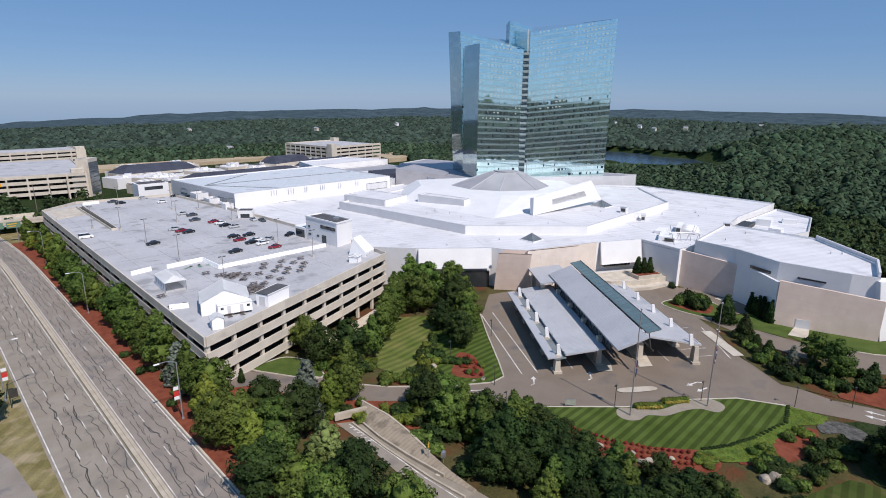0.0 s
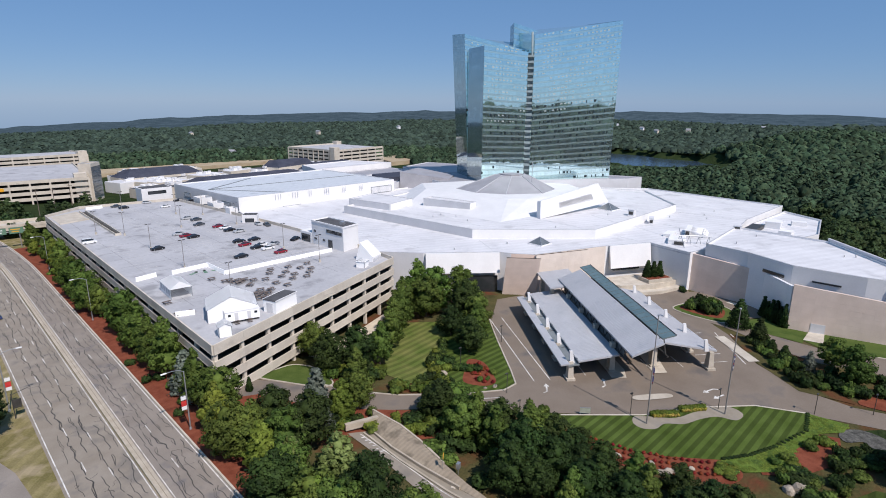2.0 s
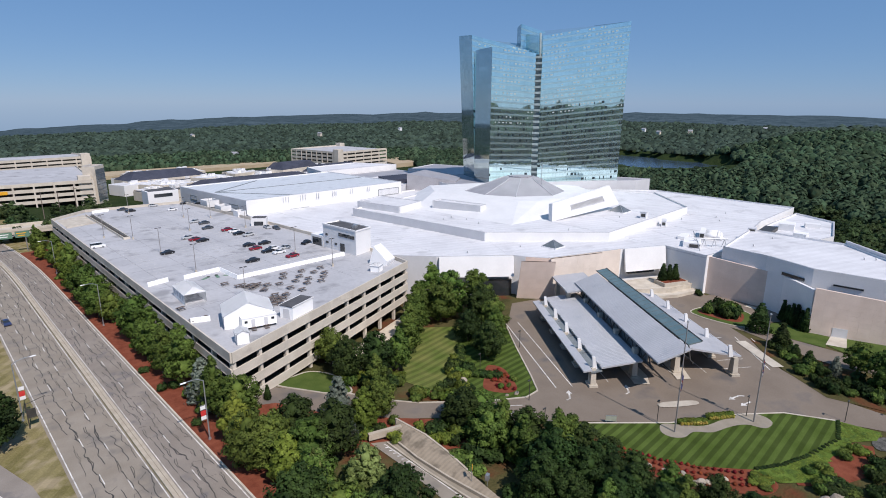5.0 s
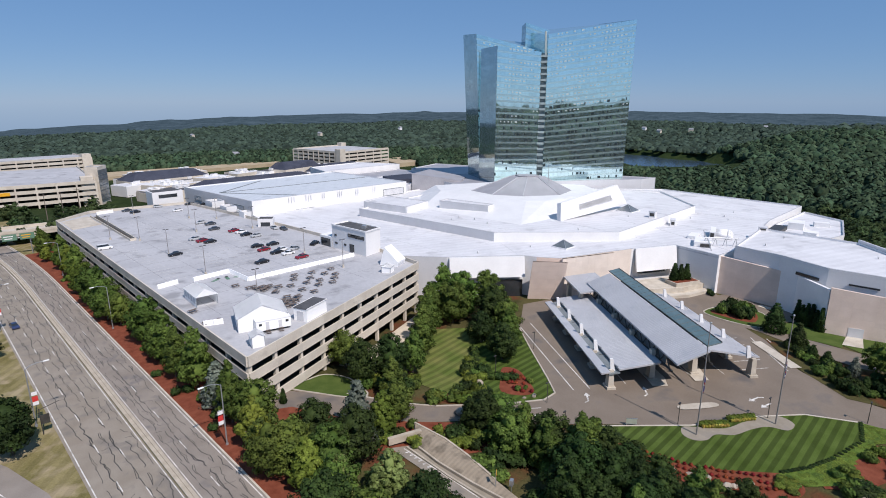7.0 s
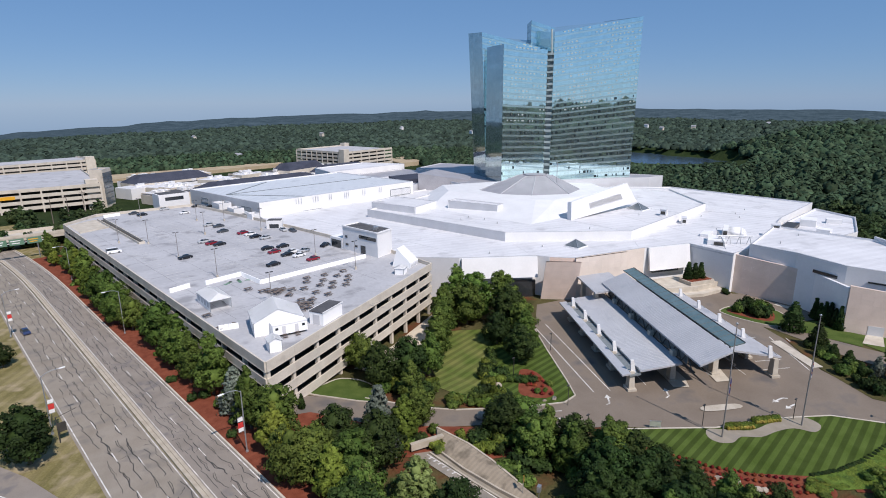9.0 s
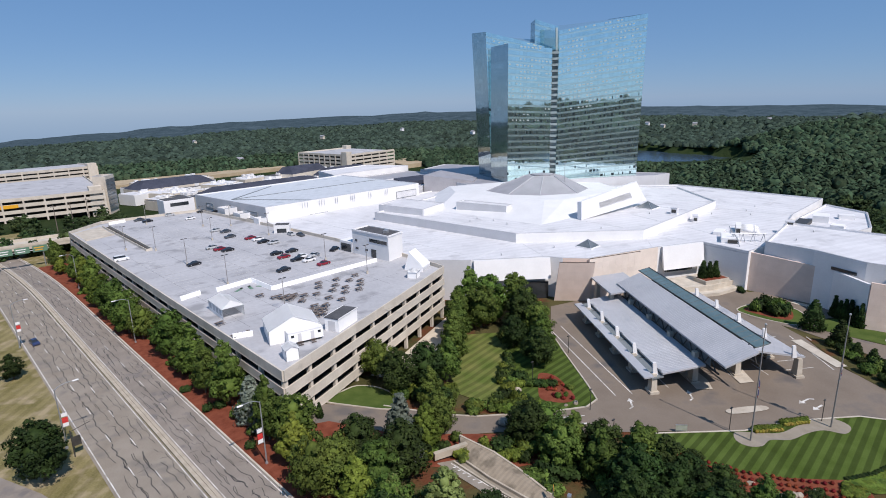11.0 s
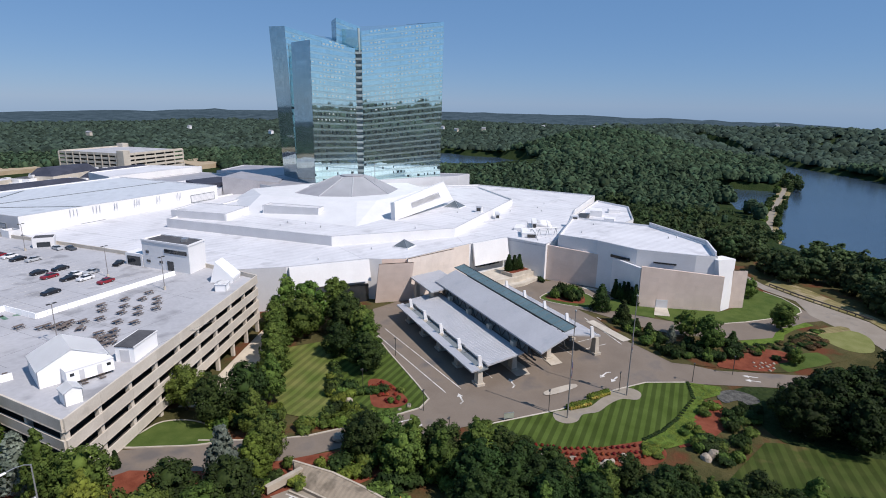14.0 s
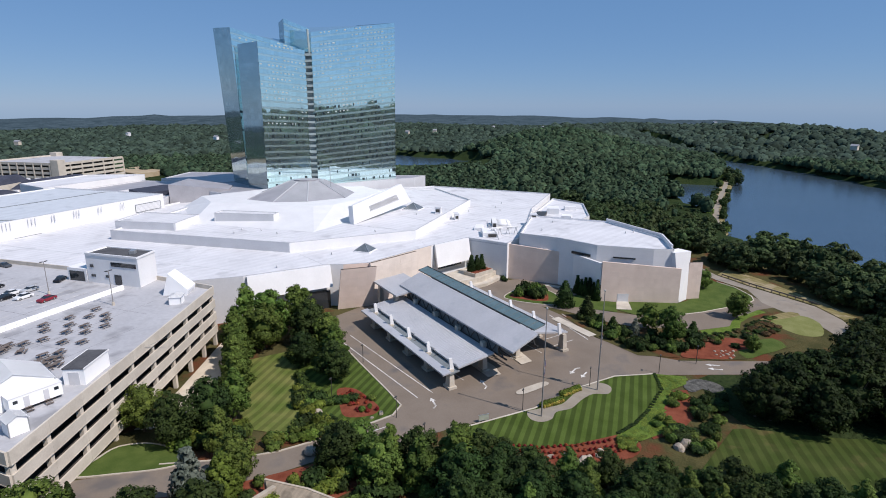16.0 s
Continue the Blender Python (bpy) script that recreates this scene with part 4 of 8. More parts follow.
part("panel_joint", bm, M_GREYWALL, fin, "grey outline painted as the shade of a recess")
bm = bmesh.new()
bm.faces.new([bm.verts.new(on_fin(u, v, 0.04)) for u, v in ((0.28, 0.34), (0.8, 0.34), (0.8, 0.62), (0.28, 0.62))])
bmesh.ops.solidify(bm, geom=bm.faces[:], thickness=0.02)
part("panel", bm, M_ROOFPANEL, fin, "flat sheet painted slightly greyer to look recessed")
# low roof boxes and skylights
for pts, z0, z1, m, lab in (([(131, 195), (135.4, 173.5), (150.5, 177.6), (147, 200)], 14.9, 17.2, {None: M_WHITE, 0: M_GREYWALL}, "low white raised roof box with grey side"), ([(150.4, 170.8), (155.5, 149.5), (160, 150.5), (156, 172)], 15, 18.2, {None: M_WHITE, 0: M_GREYWALL}, "slanted white roof monitor with grey louvre side")):
    slab_building("roof_box", lab, pts, z0, z1, m, lip=0.2, category="roof box")


def skylight(x, y, z, r, h, turn):
    s = thing("pyramid_skylight", "small grey glass pyramid skylight on the white roof", "skylight", (x, y, z), turn, "roof skylights")
    bm = boxes((0, 0, 0.15, 2 * r + 0.5, 2 * r + 0.5, 0.3))
    part("kerb_frame", bm, M_WHITE, s)
    bm = bmesh.new()
    bmesh.ops.create_cone(bm, cap_ends=True, segments=4, radius1=r * 1.41, radius2=0.02, depth=h, matrix=Matrix.Translation((0, 0, 0.3 + h / 2)) @ Matrix.Rotation(radians(45), 4, "Z"))
    part("glass", bm, M_SKYLIGHT, s)
    bm = bmesh.new()
    for a, b in ((1, 1), (1, -1), (-1, -1), (-1, 1)):
        tube(bm, (a * r, b * r, 0.3), (0, 0, 0.34 + h), 0.09, n=5)
    part("glazing_bar", bm, M_STEEL, s)


skylight(143.4, 107.4, 12.4, 2.5, 2.0, 0)
skylight(201.4, 116.4, 14.9, 3.2, 2.3, 0)

# arena block behind the deck
hall = slab_building("arena_hall", "large white windowless hall with a low-pitched white roof", [(91, 279), (96, 221.6), (177.6, 222.6), (174, 283)], 2, 18.0, {None: M_WHITE, 0: M_GREYWALL}, M_ROOFGREY, lip=0.4)
for u in (0.2, 0.215, 0.23, 0.3, 0.315, 0.33, 0.4, 0.412, 0.5, 0.512, 0.524, 0.62, 0.635, 0.74, 0.755):
    bm = boxes((96 + 81 * u, 221.44, 16.9, 0.22, 0.2, 2.2))
    part("downpipe", bm, M_GREYWALL, hall)


def wall_louvre(p, q, z0, z1):
    """A framed louvre with sloping slats, set on a wall from p to q."""
    lv = part("louvre", wall_panel(p, q, z0, z1, 0.1), M_ROOFPANEL, hall, "pale louvre panel in a grey frame")
    for a, b in ((z0 - 0.12, z0 + 0.1), (z1 - 0.1, z1 + 0.12)):
        part("frame", wall_panel(p, q, a, b, 0.24), M_GUTTER, lv)
    for e in (p, q):
        part("frame", boxes((e[0], e[1], (z0 + z1) / 2, 0.22, 0.22, z1 - z0)), M_GUTTER, lv)
    n = int((z1 - z0) / 0.5)
    for k in range(1, n):
        z = z0 + (z1 - z0) * k / n
        part("slat", wall_panel(p, q, z - 0.05, z + 0.05, 0.18), M_COPING, lv)


def wall_panel(p, q, z0, z1, thick):
    bm = bmesh.new()
    wall_run(bm, p, q, z0, z1, thick)
    return bm


wall_louvre((115.4, 221.76), (124.4, 221.87), 9.4, 12.4)
wall_louvre((163.0, 222.34), (175.6, 222.5), 12.8, 15.8)
wall_louvre((95.36, 227.8), (94.74, 234.9), 13.9, 15.7)
wall_louvre((92.3, 263.0), (91.8, 268.8), 13.9, 15.7)
for a, b in (((97, 253.5), (127.7, 277)), ((97, 253.5), (174, 252)), ((97, 253.5), (118.3, 224.3))):
    bm = bmesh.new()
    wall_run(bm, a, b, 18.0, 18.14, 0.8)
    part("roof_seam", bm, M_GUTTER, hall, "dark grey hip seam")

# ---- stone screen walls, entrance ----
def course_wall(name, label, p, q, z0, z1, mat, rows, cols, thick=0.6, lean=(0, 0)):
    """A stone-clad wall, its top level or sloping (z1: one height or two), upright or leaning; its slabs stand slightly proud of the joints."""
    w = thing(name, label, "wall", kind="structure")
    za, zb = z1 if isinstance(z1, tuple) else (z1, z1)
    a, b = Vector(p), Vector(q)
    u = (b - a) / cols
    n = Vector((-u.y, u.x)).normalized()

    def tilt(b):
        for v in b.verts:
            k = (v.co.z - z0) / (za - z0)
            v.co.x += lean[0] * k
            v.co.y += lean[1] * k
    bm = bmesh.new()
    half = n * (thick / 2 - 0.02)
    prism(bm, [tuple(a - half), tuple(b - half), tuple(b + half), tuple(a + half)], z0, [za - 0.02, zb - 0.02, zb - 0.02, za - 0.02])
    tilt(bm)
    part("core", bm, mat, w)
    half = n * (thick / 2)
    for c in range(cols):
        e = u.normalized() * 0.01
        a0, a1 = a + u * c + e, a + u * (c + 1) - e
        h0, h1 = (za + (zb - za) * c / cols - z0) / rows, (za + (zb - za) * (c + 1) / cols - z0) / rows
        for r in range(rows):
            bm = bmesh.new()
            vs = [bm.verts.new((x.x, x.y, z)) for x, z in ((a0 - half, z0 + h0 * r), (a1 - half, z0 + h1 * r), (a1 + half, z0 + h1 * r), (a0 + half, z0 + h0 * r), (a0 - half, z0 + h0 * (r + 1) - 0.02), (a1 - half, z0 + h1 * (r + 1) - 0.02), (a1 + half, z0 + h1 * (r + 1) - 0.02), (a0 + half, z0 + h0 * (r + 1) - 0.02))]
            for f in ((3, 2, 1, 0), (4, 5, 6, 7), (0, 1, 5, 4), (1, 2, 6, 5), (2, 3, 7, 6), (3, 0, 4, 7)):
                bm.faces.new([vs[k] for k in f])
            tilt(bm)
            part("stone_slab", bm, mat, w)
    return w


course_wall("wall_entry_west", "tan stone screen wall beside the canopy", (122.9, 105.4), (129.2, 98.0), 0.5, 12.8, M_STONE, 9, 4, lean=(-1.0, -2.2))
course_wall("wall_entry", "pale warm stone wall behind the canopy", (129.6, 98.6), (146.5, 91.8), 0.5, 13.0, M_STONE_PALE, 9, 8)
course_wall("wall_wing_stone", "tan stone wall of the side wing", (167.6, 68.4), (166.6, 49.4), 0.5, (12.5, 11.5), M_STONE, 9, 8)
course_wall("wall_wing_stone", "long tan stone wall with a small door at its foot", (155.4, 38.4), (161.6, 17.4), 0.5, (12.8, 11.2), M_STONE, 9, 9)
course_wall("wall_wing_stone", "narrow tan stone pier at the wing's end", (166.4, 15.2), (168.0, 11.6), 0.5, 12.0, M_STONE, 9, 3)
wing = slab_building("casino_wing", "white-roofed side wing with pale walls above stone screens", [(168.6, 65.4), (166.8, 53.0), (161.2, 40.6), (162.4, 25.0), (163.8, 19.6), (179.4, 22.4), (199, 40.5), (200, 68)], 0.5, 15.4, M_WHITE, lip=0.5)
bm = bmesh.new()
prism(bm, [(155.2, 38.6), (155.8, 38.2), (167.0, 49.0), (166.4, 49.6)], 0.5, [12.2, 12.2, 11.7, 11.7])
part("wall", bm, M_WHITE, wing, "pale painted lower wall between the stone screens")
bm = bmesh.new()
prism(bm, [(162.2, 17.0), (165.8, 15.0), (168, 18), (164.4, 20)], 0.5, 15.2, top=[(162.9, 19.4), (166.8, 15.0), (169, 18.4), (165, 22)])
part("corner_blade", bm, M_WHITE, wing, "white leaning corner blade")
for (a, b), z0, z1 in ((((161.56, 36), (162.0, 29.8)), 12.5, 12.9), (((164.6, 48.2), (162.0, 42.4)), 12.0, 12.8)):
    bm = bmesh.new()
    wall_run(bm, a, b, z0, z1, 0.6)
    part("strip_window", bm, M_WINDOW, wing, "narrow dark window strip")
bm = bmesh.new()
wall_run(bm, (156.75, 33.8), (157.65, 30.8), 0.8, 3.4, 0.75)
part("door", bm, M_GREYWALL, wing, "grey service door in the stone wall")
patch("pavement_apron", [(149.8, 33.4), (156.4, 33.8), (157.3, 30.6), (150.8, 29.4)], 0.12, M_CONC, "small pale concrete apron at the service door", "apron")
bm = bmesh.new()
for a, b in (((199.3, 41), (180, 22.8)), ((180, 22.8), (166, 20.2))):
    wall_run(bm, a, b, 15.4, 16.8, 0.5)
part("back_parapet", bm, M_GREYWALL, wing)
# slanted white entrance panels
for pts, z0, z1, out in ((((107.6, 122.4), (124.4, 108.2)), 7.2, 12.9, 1.6), (((155.4, 89.6), (168.6, 82.8)), 6.0, 13.0, 1.4)):
    (x0, y0), (x1, y1) = pts
    u = (Vector((x1, y1)) - Vector((x0, y0))).normalized()
    nn = Vector((u.y, -u.x))
    bm = bmesh.new()
    prism(bm, [(x0 + nn.x * out, y0 + nn.y * out), (x0 + nn.x * (out + 0.6), y0 + nn.y * (out + 0.6)), (x1 + nn.x * (out + 0.6), y1 + nn.y * (out + 0.6)), (x1 + nn.x * out, y1 + nn.y * out)][::-1], z0, z1, top=[(x0, y0), (x0 + nn.x * 0.6, y0 + nn.y * 0.6), (x1 + nn.x * 0.6, y1 + nn.y * 0.6), (x1, y1)][::-1])
    part("slanted_panel", bm, M_WHITE, base, "large white slanted panel over an entrance")
for a, b, z0, z1 in (((117, 113.6), (123.6, 108.0), 0.9, 6.0), ((156.5, 88.4), (165, 84.0), 5.0, 7.2)):
    bm = bmesh.new()
    wall_run(bm, a, b, z0, z1, 0.9)
    part("entrance_opening", bm, M_WINDOW, base, "dark recessed entrance opening")
terrace = thing("entrance_terrace", "pale stepped concrete terrace with planters before the east entrance", "terrace")
bm = bmesh.new()
prism(bm, [(146.5, 91), (168, 81.4), (167.4, 72), (158, 74.5), (149, 81)], 0.4, 3.4)
prism(bm, [(144.6, 88.6), (168.6, 71.4), (166.4, 69.8), (157, 72.4), (147.4, 79)], 0.4, 1.9)
part("terrace_slab", bm, M_CONC, terrace)
bm = bmesh.new()
prism(bm, [(158.5, 80.5), (166.2, 76.4), (164.6, 72.6), (156.6, 76.2)], 3.4, 4.5)
part("planter", bm, M_CONC, terrace)
bm = bmesh.new()
prism(bm, [(158.8, 80.1), (165.8, 76.3), (164.4, 73), (157.1, 76.4)], 4.5, 4.56)
part("planter_soil", bm, M_MULCH, terrace)
for (x, y), w, d, h, z, turn, lab in (((196.2, 103.6), 2.6, 2.2, 2.4, 14.9, 10, "white boxy roof vent on the upper tier"), ((199.7, 97.4), 4.2, 1.6, 2.2, 12.4, 25, "white roof stair hatch with dark side"), ((199.3, 67.2), 3.0, 2.4, 1.2, 15.4, 20, "low white roof hatch with grey lid")):
    hb = thing("roof_hatch", lab, "roof hatch", (x, y, z), turn, "roof hatches")
    part("housing", boxes((0, 0, h / 2, w, d, h)), M_WHITE, hb)
    part("lid", boxes((0, 0, h + 0.05, w + 0.25, d + 0.25, 0.1)), M_GREYWALL, hb)
    part("louvre", boxes((-w / 2 - 0.03, 0, h * 0.5, 0.06, d * 0.7, h * 0.5)), M_DARKSTEEL, hb)
dx, dy = (193.5, 77.5)
duct = thing("duct_bank", "bank of fat white ventilation ducts with dark intake", "roof duct", (dx, dy, 12.4), 18)
for k in range(3):
    x = -3.4 + 3.0 * k
    bm = bmesh.new()
    line = [(x, -2.6, 0.0), (x, -2.5, 0.7), (x, -2.1, 1.15), (x, -1.4, 1.35), (x, 2.2, 1.35)]
    for p, q in zip(line, line[1:]):
        tube(bm, p, q, 0.75, n=12)
    part("duct", bm, M_WHITE, duct, smooth=True)
part("intake", boxes((-0.4, 3.0, 1.2, 9.6, 1.6, 2.2)), M_WHITE, duct)
for k in range(3):
    part("louvre", boxes((-3.4 + 3.0 * k, 3.83, 1.3, 2.2, 0.08, 1.2)), M_DARKSTEEL, duct)
part("end_louvre", boxes((-5.23, 3.0, 1.3, 0.08, 1.2, 1.4)), M_DARKSTEEL, duct, "dark end louvre")
ax, ay = (179.7, 73.3)
frame_row = thing("pipe_trestle", "row of steel A-frames on the white roof", "pipe trestle", (ax, ay, 12.4), -52)
for k in range(4):
    for s in (-1, 1):
        bm = bmesh.new()
        tube(bm, (-4.5 + 3.0 * k + s * 0.7, 0, 0), (-4.5 + 3.0 * k, 0, 2.6), 0.09, n=5)
        part("leg", bm, M_STEEL, frame_row)
part("pipe", tube(bmesh.new(), (-5.4, 0, 2.6), (5.4, 0, 2.6), 0.22, n=8), M_WHITE, frame_row)
# roof plant beside the wing
plant = thing("roof_plant", "white rooftop plant enclosure with ducts and dark louvres", "roof plant")
for a in ((178, 78, 13.2, 8, 5, 1.6, 20), (186, 84, 12.9, 6, 3, 1.0, 10)):
    bm = bmesh.new()
    box(bm, *a, bevel=0.08)
    part("plant_housing", bm, M_WHITE, plant)
for a in ((174.2, 75.7, 13.1, 0.1, 3, 1.0, 20),):
    bm = bmesh.new()
    box(bm, *a)
    part("louvre", bm, M_DARKSTEEL, plant)
for k in range(7):
    bm = bmesh.new()
    tube(bm, (172 + 2.4 * k, 73 + 1.2 * k, 12.4), (173 + 2.4 * k, 74.4 + 1.2 * k, 15.0), 0.12, n=5)
    part("brace", bm, M_STEEL, plant)
annex = slab_building("loading_annex", "low white service annex with dark bays behind the wing", [(204, 68), (206, 56), (232, 50), (262, 56), (272, 72), (232, 73)], 0.5, 10.6, M_WHITE, lip=0.6)
for a in ((236, 66, 11.8, 7, 5, 2.6, 10), (222, 58, 11.6, 4, 4, 2.2, 0), (246, 60, 11.4, 3, 5, 1.6, 20), (214, 62, 11.3, 3, 2, 1.4, 0)):
    part("roof_unit", boxes(a), M_WHITE, annex)
bm = boxes((222, 69, 11.4, 16, 4, 1.4, 3))
part("dark_bay", bm, M_DARKSTEEL, annex)
random.seed(21)
for k in range(16):
    x, y, z = random.choice(((random.uniform(112, 150), random.uniform(112, 125), 12.4), (random.uniform(150, 210), random.uniform(104, 114), 14.9), (random.uniform(200, 268), random.uniform(84, 98), 12.4), (random.uniform(166, 192), random.uniform(30, 60), 15.4), (random.uniform(136, 146), random.uniform(132, 165), 14.9)))
    v = thing("roof_vent", "small grey roof vent pipe", "roof vent", (x, y, z), random.uniform(0, 90), "roof vents")
    bm = bmesh.new()
    tube(bm, (0, 0, 0), (0, 0, 0.55), 0.14)
    part("pipe", bm, M_STEEL, v)
    bm = bmesh.new()
    tube(bm, (0, 0, 0.55), (0, 0, 0.75), 0.3, 0.2)
    part("cowl", bm, M_GREYWALL, v)

# ---- canopy ----
CU, CV, CO = Vector((0.627, 0.779)), Vector((0.779, -0.627)), Vector((91.5, 61.5))


def cp(a, b, z):
    p = CO + CU * a + CV * b
    return Vector((p.x, p.y, z))


canopy = thing("entrance_canopy", "large grey metal drive-through canopy with stepped roofs on concrete piers", "canopy")


def roof_plane(name, a0, a1, b0, z0, b1, z1, mat, seams=0.0, thick=0.35, label="", skew=0.0):
    """A sloping roof sheet with raised seams that run down its slope."""
    bm = bmesh.new()
    q = [cp(a0, b0, z0), cp(a0 + skew, b1, z1), cp(a1 + skew, b1, z1), cp(a1, b0, z0)]
    hi = [bm.verts.new(p) for p in q]
    lo = [bm.verts.new(p - Vector((0, 0, thick))) for p in q]
    bm.faces.new(hi)
    bm.faces.new(lo[::-1])
    for i in range(4):
        j = (i + 1) % 4
        bm.faces.new((hi[j], hi[i], lo[i], lo[j]))
    r = part(name, bm, mat, canopy, label)
    if seams:
        bm = bmesh.new()
        n = int((a1 - a0) / seams)
        for k in range(n + 1):
            a = a0 + (a1 - a0) * k / n
            p, s = cp(a, b0, z0 + 0.04), cp(a + skew, b1, z1 + 0.04)
            tube(bm, p, s, 0.017, n=4)
        part("roof_seam", bm, M_SEAM, r)
    return r


roof_plane("west_roof", -0.4, 41, 2.0, 5.35, 10.5, 6.5, M_SEAM, 0.6, label="grey standing-seam roof sheet")
roof_plane("middle_roof", -6.8, 42, 10.2, 9.2, 16.4, 11.7, M_SEAM, 0.6, label="high grey standing-seam roof sheet")
roof_plane("east_roof", 2.5, 41, 20.8, 7.6, 33.4, 5.2, M_SEAM, 0.6, label="grey standing-seam roof sheet")
roof_plane("eave_gutter", -0.4, 40.5, -0.1, 4.45, 2.2, 4.7, M_GUTTER, 0.0, 0.3, label="dark gutter between roof and eave")
roof_plane("eave_strip", -0.8, 40, -1.8, 4.85, 0.0, 5.05, M_SEAM, 0.0, 0.3, label="narrow outrigger eave")
roof_plane("link_roof", 36.5, 50.5, 6.4, 8.4, 15.6, 9.3, M_SEAM, 0.7, thick=0.4, label="short grey link roof to the building")
glassroof = roof_plane("glass_strip", -5.2, 43.6, 16.7, 11.85, 19.5, 12.5, M_CANOPYGLASS, 0.0, 0.15, "sloping green glass skylight strip")
bm = bmesh.new()
for k in range(24):
    a = -5.2 + 48.8 * k / 23
    tube(bm, cp(a, 16.7, 11.87), cp(a, 19.5, 12.52), 0.03, n=4)
for b, z in ((16.65, 11.9), (19.55, 12.57)):
    tube(bm, cp(-5.2, b, z), cp(43.6, b, z), 0.1, n=4)
part("glazing_bar", bm, M_DARKSTEEL, glassroof)
bm = bmesh.new()
for b, z0, z1 in ((10.9, 6.3, 8.9), (18.9, 7.4, 11.8)):
    for a0 in range(-3, 40, 4):
        tube(bm, cp(a0, b, z0), cp(a0 + 2, b, z1), 0.13, n=5)
        tube(bm, cp(a0 + 2, b, z1), cp(a0 + 4, b, z0), 0.13, n=5)
    tube(bm, cp(-4, b, z0), cp(40, b, z0), 0.2, n=6)
    tube(bm, cp(-4, b, z1), cp(40, b, z1), 0.2, n=6)
for a in (8, 17, 26, 35):
    tube(bm, cp(a, 1, 4.4), cp(a, 17, 6.6), 0.22, n=6)
    tube(bm, cp(a, 17, 6.6), cp(a, 33, 4.4), 0.22, n=6)
    tube(bm, cp(a, 16, 6.6), cp(a, 16, 11.2), 0.2, n=6)
part("truss", bm, M_DARKSTEEL, canopy, "dark steel trusses under the roofs")
# Panels added to make the roof steps and the ground below look dark.
for b, a0, a1, z0, z1 in ((11.4, -0.4, 40, 6.2, 9.3), (19.3, 2.5, 41, 7.2, 12.2)):
    bm = bmesh.new()
    p, q = cp(a0, b, 0), cp(a1, b, 0)
    wall_run(bm, (p.x, p.y), (q.x, q.y), z0, z1, 0.12)
    part("clerestory_panel", bm, M_GUTTER, canopy, "added dark panel standing for the shade between the roofs")


def pier(a, b, z):
    bm = bmesh.new()
    prism(bm, [(-0.85, -0.6), (0.85, -0.6), (0.85, 0.6), (-0.85, 0.6)], 0.5, z - 1.0, top=[(-0.6, -0.45), (0.6, -0.45), (0.6, 0.45), (-0.6, 0.45)])
    p = part("pier", bm, M_CONC, canopy, "tapered pale concrete pier")
    p.location, p.rotation_euler = cp(a, b, 1.0), (0, 0, math.atan2(CU.y, CU.x))
    bm = bmesh.new()
    prism(bm, [(-1.2, -0.9), (1.2, -0.9), (1.2, 0.9), (-1.2, 0.9)], -0.1, 0.5)
    part("plinth", bm, M_CONC, p)


def upstand(a, b, z):
    bm = bmesh.new()
    prism(bm, [(-0.2, -0.45), (0.2, -0.45), (0.2, 0.5), (-0.2, 0.5)], -0.9, 1.75, top=[(-0.2, 0.1), (0.2, 0.1), (0.2, 0.75), (-0.2, 0.75)])
    o = part("roof_upstand", bm, M_WHITE, canopy, "white steel blade standing above the eave")
    o.location, o.rotation_euler = cp(a, b, z), (0, 0, math.atan2(CU.y, CU.x))
    bm = bmesh.new()
    tube(bm, (0, -1.4, -0.3), (0, 0.2, 0.9), 0.09, n=5)
    part("strut", bm, M_STEEL, o)


for k in range(5):
    pier(0.6 + 9 * k, 0.6, 5.0)
    upstand(0.6 + 9 * k, 1.0, 5.5)
    pier(2.5 + 9 * k, 32.0, 5.0)
    upstand(2.5 + 9 * k, 31.0, 6.0)
for k in range(4):
    pier(3.5 + 10 * k, 10.5, 7.5)
    pier(5 + 10 * k, 20.5, 7.5)

for a, b in ((39, 7.6), (41, 13), (48.5, 7.6)):
    pier(a, b, 7.8 if b < 10 else 9.0)

# ---- glass hotel tower ----
tower = thing("glass_tower", "tall faceted hotel tower clad in mirror-like pale green glass", "tower")


